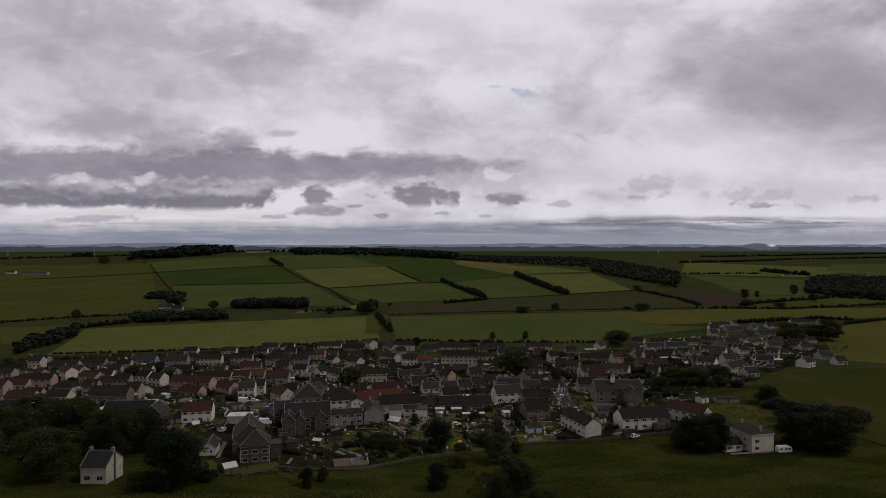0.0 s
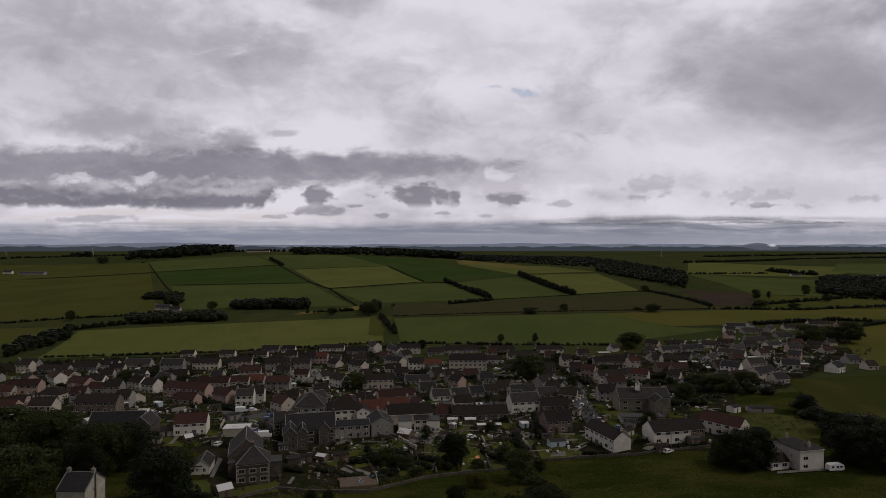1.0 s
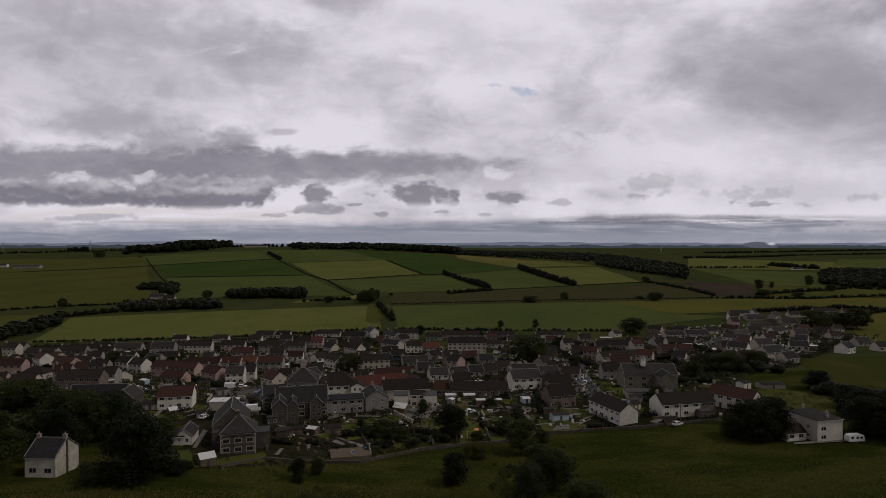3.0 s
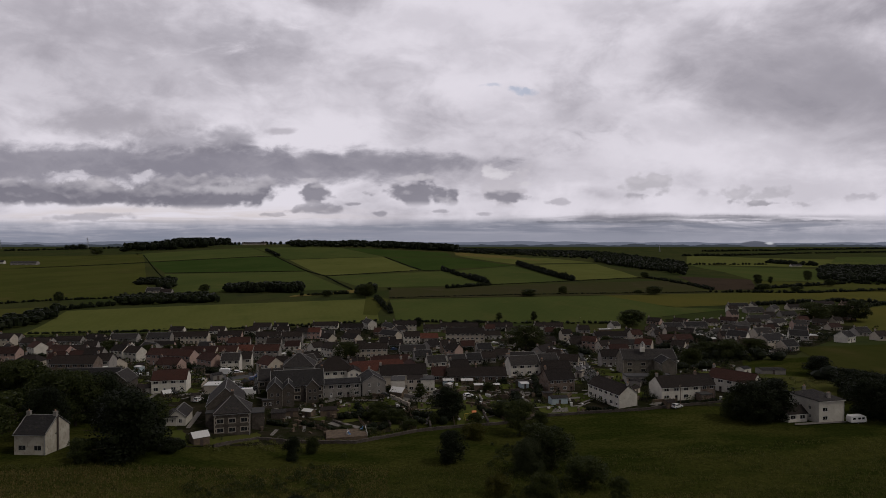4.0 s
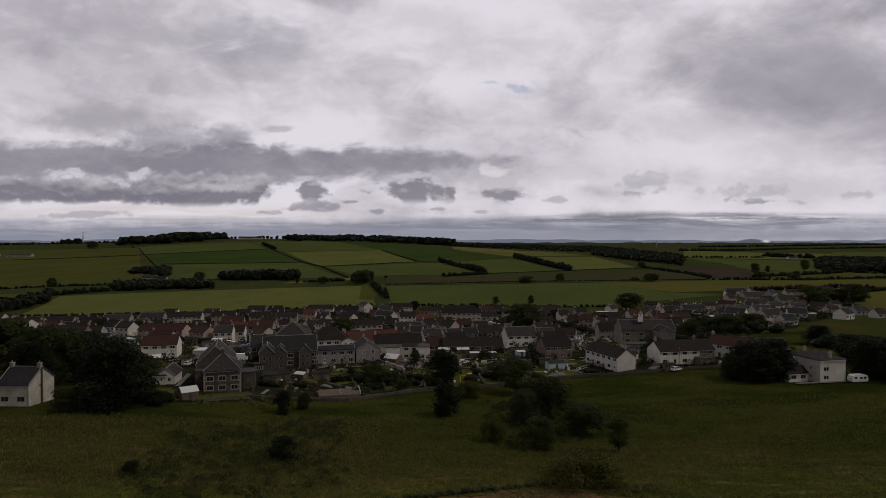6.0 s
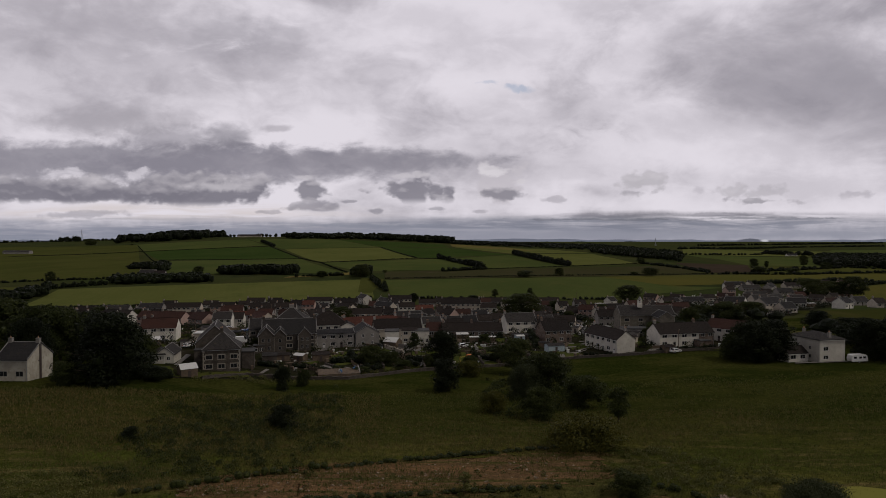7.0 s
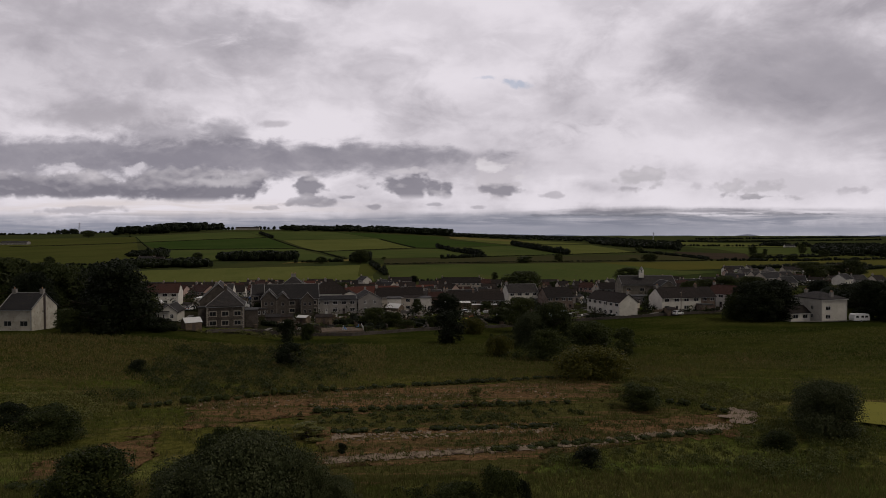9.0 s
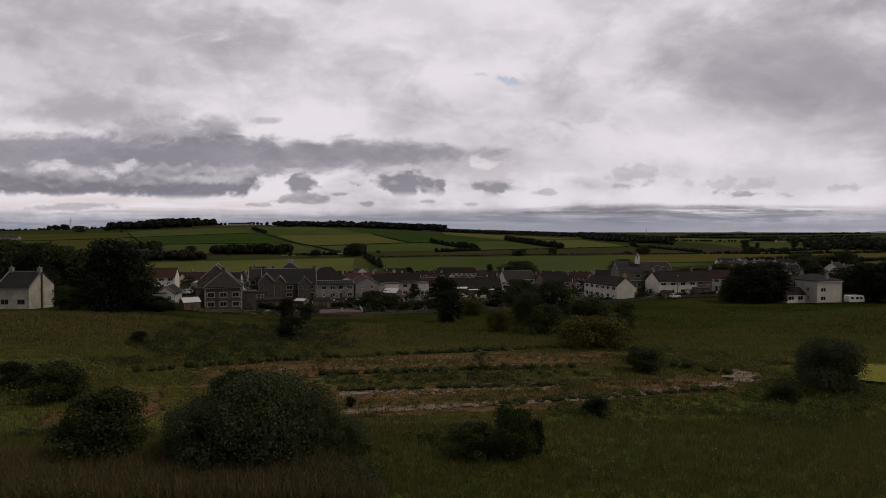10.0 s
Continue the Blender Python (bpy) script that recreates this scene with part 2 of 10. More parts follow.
cloud(-0.133, 0.125, 0.278, 0.0278, MID, 0.3, 0.2, 0)
cloud(-0.208, 0.034, 0.241, 0.0046, (0.56, 0.52, 0.56), 0.6, 0.4, 0, True)
cloud(0.350, 0.027, 0.640, 0.0140, (0.165, 0.175, 0.220), 0.85, 0.35, 0, True)
cloud(0.300, 0.036, 0.300, 0.0050, (0.150, 0.152, 0.180), 0.80, 0.35, 0.6)
cloud(0.560, 0.038, 0.260, 0.0050, (0.150, 0.152, 0.180), 0.75, 0.35, 0.6)
cloud(-0.100, 0.026, 0.260, 0.0065, (0.235, 0.245, 0.295), 0.75, 0.35, 0.6)
cloud(-0.560, 0.044, 0.130, 0.0110, (0.300, 0.285, 0.325), 0.65, 0.4, 0.6)
# rifts of clear sky
cloud(0.144, 0.246, 0.034, 0.0065, clear.outputs[2], 0.45, 0.2)
cloud(0.084, 0.256, 0.020, 0.0050, clear.outputs[2], 0.30, 0.2)
# a veil of bluish haze low over the plain
col = wmix(wmath("MULTIPLY", wmath("SUBTRACT", 1.0, wsmooth(wmath("ADD", v0, wmath("MULTIPLY", soft, 0.02)), 0.004, 0.050)), 0.60), col, (0.195, 0.208, 0.268))
# far hills and the last of the plain, beyond the ground, painted with haze-blue
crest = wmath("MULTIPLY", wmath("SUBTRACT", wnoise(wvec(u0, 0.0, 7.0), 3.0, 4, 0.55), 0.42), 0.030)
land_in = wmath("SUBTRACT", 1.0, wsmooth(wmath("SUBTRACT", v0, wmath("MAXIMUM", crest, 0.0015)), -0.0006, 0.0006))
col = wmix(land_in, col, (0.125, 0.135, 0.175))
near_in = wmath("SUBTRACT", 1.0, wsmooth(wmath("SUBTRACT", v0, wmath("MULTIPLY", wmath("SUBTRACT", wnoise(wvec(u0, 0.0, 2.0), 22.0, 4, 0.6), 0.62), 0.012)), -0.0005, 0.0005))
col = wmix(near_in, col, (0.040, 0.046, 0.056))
# a far mound and a white plume, drawn with the cloud shape
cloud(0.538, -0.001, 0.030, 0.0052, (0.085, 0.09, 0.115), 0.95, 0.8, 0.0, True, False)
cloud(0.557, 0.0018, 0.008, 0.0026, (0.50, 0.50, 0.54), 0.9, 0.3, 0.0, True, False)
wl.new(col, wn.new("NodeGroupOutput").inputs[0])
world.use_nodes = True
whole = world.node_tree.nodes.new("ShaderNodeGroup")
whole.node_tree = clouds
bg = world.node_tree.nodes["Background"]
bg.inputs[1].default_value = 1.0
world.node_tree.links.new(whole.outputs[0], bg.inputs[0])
scene.world = world

sun_data = bpy.data.lights.new("sun", "SUN")
sun_data.energy, sun_data.angle, sun_data.color = 0.9, radians(12), (1.0, 0.92, 0.80)
sun = new("sun", sun_data)
sun.rotation_euler = (math.pi / 2 - SUN_UP, 0, math.pi - SUN_ROUND)
scene.view_settings.exposure = 0.0

# ---- the lie of the land ----
RISE_Y = (0, 60, 100, 130, 170, 230, 290, 340, 400, 450, 500, 560, 650, 730, 880, 1100, 1250, 1420, 1800, 2200, 2350, 2600, 3200, 5200)
RISE_Z = (8, 7, 6.2, 5.8, 3.5, 0.0, 0.5, -3, -6.5, -9.5, -11.5, -10, -2.5, 0.5, 1.5, 5, 11, 19, 37, 57, 59, 55, 44, 34)
# how much of the hill's height is left, by the slope sideways
HILL_X = (-0.80, -0.60, -0.50, -0.38, -0.25, -0.17, -0.06, 0.02, 0.20, 0.35, 0.50, 0.90)
HILL_K = (0.60, 0.66, 0.80, 0.96, 1.00, 0.92, 0.74, 0.56, 0.34, 0.10, -0.04, 0.02)


def step(a):
    a = np.clip(a, 0.0, 1.0)
    return a * a * (3 - 2 * a)


def land(x, y):
    """Height of the ground at (x, y): a field, the dip of the town, a valley and a long hill behind."""
    x, y = np.asarray(x, float), np.asarray(y, float)
    w = 8 + 0.03 * np.abs(y)
    z = sum(np.interp(y + k * w, RISE_Y, RISE_Z) for k in (-1, -0.5, 0, 0.5, 1)) / 5
    side = x / np.maximum(y, 60.0)
    hill = sum(np.interp(side + k, HILL_X, HILL_K) for k in (-0.04, 0.0, 0.04)) / 3
    far = step((y - 950) / 400)
    low = step((y - 3000) / 1600)
    hill = hill + (1 - hill) * low
    z = z * (1 - far) + (5 + (z - 5) * hill) * far
    z = z + 2.6 * step((x - 20) / 60) * step((y - 150) / 60) * (1 - step((y - 300) / 60))
    z = z + 7.0 * step((x - 100) / 90) * step((y - 290) / 70) * (1 - step((y - 430) / 60))
    z = z + 4.0 * step((-x - 40) / 50) * step((y - 130) / 40) * (1 - step((y - 270) / 70))
    return z


# ---- materials ----
def shader(name, build):
    m = bpy.data.materials.new(name)
    m.use_nodes = True
    nt = m.node_tree
    build(nt, nt.nodes["Principled BSDF"])
    return m


def node(nt, kind, ins=None, operation="", interpolation_type="", invert=False):
    n = nt.nodes.new(kind)
    if operation:
        n.operation = operation
    if interpolation_type:
        n.interpolation_type = interpolation_type
    if invert:
        n.invert = True
    for k, val in (ins or {}).items():
        if isinstance(val, bpy.types.NodeSocket):
            nt.links.new(val, n.inputs[k])
        else:
            n.inputs[k].default_value = val
    return n


def rgba(c):
    return (*c, 1.0)


def blend(nt, f, a, b, kind="MIX"):
    n = nt.nodes.new("ShaderNodeMix")
    n.data_type, n.blend_type = "RGBA", kind
    for sock, val in ((n.inputs[0], f), (n.inputs[6], a), (n.inputs[7], b)):
        if isinstance(val, bpy.types.NodeSocket):
            nt.links.new(val, sock)
        else:
            sock.default_value = rgba(val) if isinstance(val, tuple) else val
    return n.outputs[2]


def band(nt, f, lo, hi):
    return node(nt, "ShaderNodeMapRange", {0: f, 1: lo, 2: hi}, interpolation_type="SMOOTHSTEP").outputs[0]


def grain(nt, scale, detail=4.0, rough=0.6, stretch=(1, 1, 1), local=False):
    if local:
        at = node(nt, "ShaderNodeTexCoord").outputs["Object"]
    else:
        at = node(nt, "ShaderNodeNewGeometry").outputs["Position"]
    at = node(nt, "ShaderNodeMapping", {"Vector": at, "Scale": stretch}).outputs[0]
    return node(nt, "ShaderNodeTexNoise", {"Vector": at, "Scale": scale, "Detail": detail, "Roughness": rough}).outputs["Fac"]


def surface(name, a, b, scale=0.5, fine=6.0, rough=0.85, bump=0.25, dirt=None, spec=0.1, stretch=(1, 1, 1), lot=0.0, local=False):
    """A rough surface: two tones at a large scale, a finer grain, dirt with its own shape, relief."""

    def build(nt, p):
        large, small = grain(nt, scale, 5, 0.6, stretch, local), grain(nt, fine, 4, 0.65, stretch, local)
        c = blend(nt, band(nt, large, 0.36, 0.64), a, b)
        c = blend(nt, 0.35, c, blend(nt, small, (0.45, 0.45, 0.45), (1.0, 1.0, 1.0)), "MULTIPLY")
        if dirt:
            c = blend(nt, band(nt, grain(nt, scale * 2.7, 6, 0.7, stretch, local), 0.52, 0.72), c, dirt)
        if lot:
            rnd = node(nt, "ShaderNodeObjectInfo").outputs["Random"]
            c = blend(nt, 1.0, c, blend(nt, rnd, (1 - lot,) * 3, (1.0, 1.0, 1.0)), "MULTIPLY")
        nt.links.new(c, p.inputs["Base Color"])
        p.inputs["Roughness"].default_value, p.inputs["Specular IOR Level"].default_value = rough, spec
        if bump:
            h = node(nt, "ShaderNodeBump", {"Height": small, "Strength": bump, "Distance": 0.5 / fine})
            nt.links.new(h.outputs[0], p.inputs["Normal"])

    return shader(name, build)


def roofing(name, a, b, course=0.34, moss=None, rough=0.7):
    """Courses of slates or tiles, each with its own tone, laid along the slope."""

    def build(nt, p):
        at = node(nt, "ShaderNodeTexCoord").outputs["Object"]
        at = node(nt, "ShaderNodeMapping", {"Vector": at, "Scale": (1, 1, 1.25)}).outputs[0]
        sep3 = node(nt, "ShaderNodeSeparateXYZ", {0: at})
        wall_at = node(nt, "ShaderNodeCombineXYZ", {0: node(nt, "ShaderNodeMath", {0: sep3.outputs[0], 1: sep3.outputs[1]}, operation="ADD").outputs[0], 1: sep3.outputs[2]}).outputs[0]
        br = node(nt, "ShaderNodeTexBrick", {"Vector": wall_at, "Color1": rgba(a), "Color2": rgba(b), "Mortar": rgba(tuple(v * 0.35 for v in a)), "Scale": 1.0, "Mortar Size": 0.03, "Brick Width": 0.33, "Row Height": course * 0.6})
        worn = grain(nt, 0.35, 5, 0.6)
        c = blend(nt, band(nt, worn, 0.4, 0.7), br.outputs["Color"], tuple(v * 0.8 for v in a))
        if moss:
            c = blend(nt, band(nt, grain(nt, 0.9, 6, 0.7), 0.56, 0.74), c, moss)
        rnd = node(nt, "ShaderNodeObjectInfo").outputs["Random"]
        c = blend(nt, 1.0, c, blend(nt, rnd, (0.6, 0.6, 0.64), (1.1, 1.02, 0.98)), "MULTIPLY")
        nt.links.new(c, p.inputs["Base Color"])
        p.inputs["Roughness"].default_value, p.inputs["Specular IOR Level"].default_value = 0.85, 0.15
        h = node(nt, "ShaderNodeBump", {"Height": br.outputs["Fac"], "Strength": 0.5, "Distance": 0.04}, invert=True)
        nt.links.new(h.outputs[0], p.inputs["Normal"])

    return shader(name, build)


def masonry(name, a, b, mortar, width=0.6, height=0.3):
    def build(nt, p):
        at = node(nt, "ShaderNodeTexCoord").outputs["Object"]
        sep3 = node(nt, "ShaderNodeSeparateXYZ", {0: at})
        wall_at = node(nt, "ShaderNodeCombineXYZ", {0: node(nt, "ShaderNodeMath", {0: sep3.outputs[0], 1: sep3.outputs[1]}, operation="ADD").outputs[0], 1: sep3.outputs[2]}).outputs[0]
        br = node(nt, "ShaderNodeTexBrick", {"Vector": wall_at, "Color1": rgba(a), "Color2": rgba(b), "Mortar": rgba(mortar), "Scale": 1.0, "Mortar Size": 0.02, "Brick Width": width, "Row Height": height})
        c = blend(nt, band(nt, grain(nt, 0.5, 6, 0.7), 0.4, 0.75), br.outputs["Color"], tuple(v * 0.45 for v in a))
        nt.links.new(c, p.inputs["Base Color"])
        p.inputs["Roughness"].default_value, p.inputs["Specular IOR Level"].default_value = 0.9, 0.1
        h = node(nt, "ShaderNodeBump", {"Height": br.outputs["Fac"], "Strength": 0.5, "Distance": 0.03}, invert=True)
        nt.links.new(h.outputs[0], p.inputs["Normal"])

    return shader(name, build)


def foliage(name, a, b, tip, through_light=0.25):
    """Leaves: each its own tone, two tones a tree, light passing through."""

    def build(nt, p):
        each = node(nt, "ShaderNodeNewGeometry").outputs["Random Per Island"]
        tree = node(nt, "ShaderNodeObjectInfo").outputs["Random"]
        c = blend(nt, band(nt, grain(nt, 0.45, 3), 0.35, 0.65), a, b)
        c = blend(nt, band(nt, each, 0.35, 1.1), c, tip)
        c = blend(nt, 1.0, c, blend(nt, tree, (0.7, 0.72, 0.7), (1.15, 1.1, 1.0)), "MULTIPLY")
        nt.links.new(c, p.inputs["Base Color"])
        p.inputs["Roughness"].default_value = 0.6
        p.inputs["Specular IOR Level"].default_value = 0.12
        thin = node(nt, "ShaderNodeBsdfTranslucent", {"Color": c})
        mixed = node(nt, "ShaderNodeMixShader", {0: through_light, 1: p.outputs[0], 2: thin.outputs[0]})
        nt.links.new(mixed.outputs[0], nt.nodes["Material Output"].inputs["Surface"])

    return shader(name, build)


def plain(name, c, rough=0.5, metal=0.0, spec=0.5, spread=0.12):
    def build(nt, p):
        n = grain(nt, 3.0, 4)
        nt.links.new(blend(nt, n, tuple(v * (1 - spread) for v in c), tuple(min(1.0, v * (1 + spread)) for v in c)), p.inputs["Base Color"])
        p.inputs["Roughness"].default_value, p.inputs["Metallic"].default_value = rough, metal
        p.inputs["Specular IOR Level"].default_value = spec

    return shader(name, build)


def crop(name, a, b, patch, lines=0.0, turn=0.0):
    """A field: broad tonal drifts, worn patches, faint drill lines."""

    def build(nt, p):
        c = blend(nt, band(nt, grain(nt, 0.010, 5, 0.6, (1, 0.6, 1)), 0.35, 0.65), a, b)
        c = blend(nt, band(nt, grain(nt, 0.028, 6, 0.65, (1, 0.7, 1)), 0.5, 0.78), c, patch)
        c = blend(nt, 0.4, c, blend(nt, grain(nt, 0.25, 6, 0.75), (0.4, 0.4, 0.4), (1.15, 1.15, 1.15)), "MULTIPLY")
        if lines:
            at = node(nt, "ShaderNodeNewGeometry").outputs["Position"]
            at = node(nt, "ShaderNodeMapping", {"Vector": at, "Rotation": (0, 0, turn)}).outputs[0]
            wv = node(nt, "ShaderNodeTexWave", {"Vector": at, "Scale": 0.055, "Distortion": 0.6, "Detail": 2.0})
            c = blend(nt, lines, c, blend(nt, wv.outputs["Fac"], (0.55, 0.6, 0.5), (1.0, 1.0, 1.0)), "MULTIPLY")
        nt.links.new(c, p.inputs["Base Color"])
        p.inputs["Roughness"].default_value, p.inputs["Specular IOR Level"].default_value = 1.0, 0.0

    return shader(name, build)


def rough_pasture(name):
    """Unkempt grass: olive, straw and dark green drifts with tussocks."""

    def build(nt, p):
        c = blend(nt, band(nt, grain(nt, 0.030, 5, 0.6, (0.6, 1.2, 1)), 0.38, 0.60), (0.062, 0.074, 0.016), (0.103, 0.098, 0.026))
        c = blend(nt, band(nt, grain(nt, 0.09, 5, 0.65, (0.5, 1.5, 1)), 0.50, 0.66), c, (0.041, 0.050, 0.014))
        c = blend(nt, band(nt, grain(nt, 0.20, 6, 0.7, (0.3, 1.9, 1)), 0.50, 0.68), c, (0.152, 0.121, 0.050))
        c = blend(nt, band(nt, grain(nt, 0.055, 4, 0.6, (0.5, 1.3, 1)), 0.58, 0.70), c, (0.081, 0.096, 0.018))
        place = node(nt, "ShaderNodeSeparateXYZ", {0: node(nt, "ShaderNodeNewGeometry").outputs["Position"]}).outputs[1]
        wander = node(nt, "ShaderNodeMath", {0: grain(nt, 0.03, 4, 0.6), 1: 70.0, 2: place}, operation="MULTIPLY_ADD").outputs[0]
        damp = blend(nt, band(nt, grain(nt, 0.05, 6, 0.65, (0.6, 1.3, 1)), 0.40, 0.62), (0.043, 0.054, 0.012), (0.085, 0.085, 0.023))
        c = blend(nt, band(nt, wander, 186.0, 212.0), c, damp)
        near = node(nt, "ShaderNodeMath", {0: grain(nt, 0.06, 4, 0.6), 1: 36.0, 2: place}, operation="MULTIPLY_ADD").outputs[0]
        lush = blend(nt, band(nt, grain(nt, 0.12, 5, 0.65, (0.5, 1.5, 1)), 0.42, 0.60), (0.092, 0.120, 0.028), (0.140, 0.145, 0.044))
        c = blend(nt, band(nt, near, 112.0, 128.0), lush, c)
        # brightness falloff painted into the colour: near ground lifted, field beyond dimmed
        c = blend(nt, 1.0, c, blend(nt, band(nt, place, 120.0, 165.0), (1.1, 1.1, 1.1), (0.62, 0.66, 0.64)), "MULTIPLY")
        tuft = grain(nt, 1.1, 7, 0.78)
        c = blend(nt, 0.78, c, blend(nt, band(nt, tuft, 0.32, 0.68), (0.336, 0.360, 0.306), (1.35, 1.3, 1.2)), "MULTIPLY")
        nt.links.new(c, p.inputs["Base Color"])
        p.inputs["Roughness"].default_value, p.inputs["Specular IOR Level"].default_value = 1.0, 0.0
        h = node(nt, "ShaderNodeBump", {"Height": tuft, "Strength": 0.9, "Distance": 0.6})
        nt.links.new(h.outputs[0], p.inputs["Normal"])

    return shader(name, build)


def worn_earth(name, grown=0.0):
    """Scraped earth: brown and reddish drifts in rows, thinly grown over, with pale crumbs of stone."""

    def build(nt, p):
        c = blend(nt, band(nt, grain(nt, 0.16, 6, 0.7, (0.22, 1.9, 1)), 0.38, 0.62), (0.212, 0.125, 0.064), (0.140, 0.088, 0.047))
        c = blend(nt, band(nt, grain(nt, 0.30, 6, 0.75, (0.14, 2.2, 1)), 0.48 - grown, 0.60 - grown), c, (0.080, 0.078, 0.025))
        c = blend(nt, band(nt, grain(nt, 0.9, 6, 0.75, (0.5, 1.5, 1)), 0.62, 0.72), c, (0.400, 0.270, 0.165))
        tuft = grain(nt, 1.6, 7, 0.8)
        c = blend(nt, 0.8, c, blend(nt, band(nt, tuft, 0.3, 0.7), (0.35, 0.35, 0.35), (1.3, 1.3, 1.25)), "MULTIPLY")
        nt.links.new(c, p.inputs["Base Color"])
        p.inputs["Roughness"].default_value, p.inputs["Specular IOR Level"].default_value = 1.0, 0.0
        h = node(nt, "ShaderNodeBump", {"Height": tuft, "Strength": 0.9, "Distance": 0.4})
        nt.links.new(h.outputs[0], p.inputs["Normal"])

    return shader(name, build)


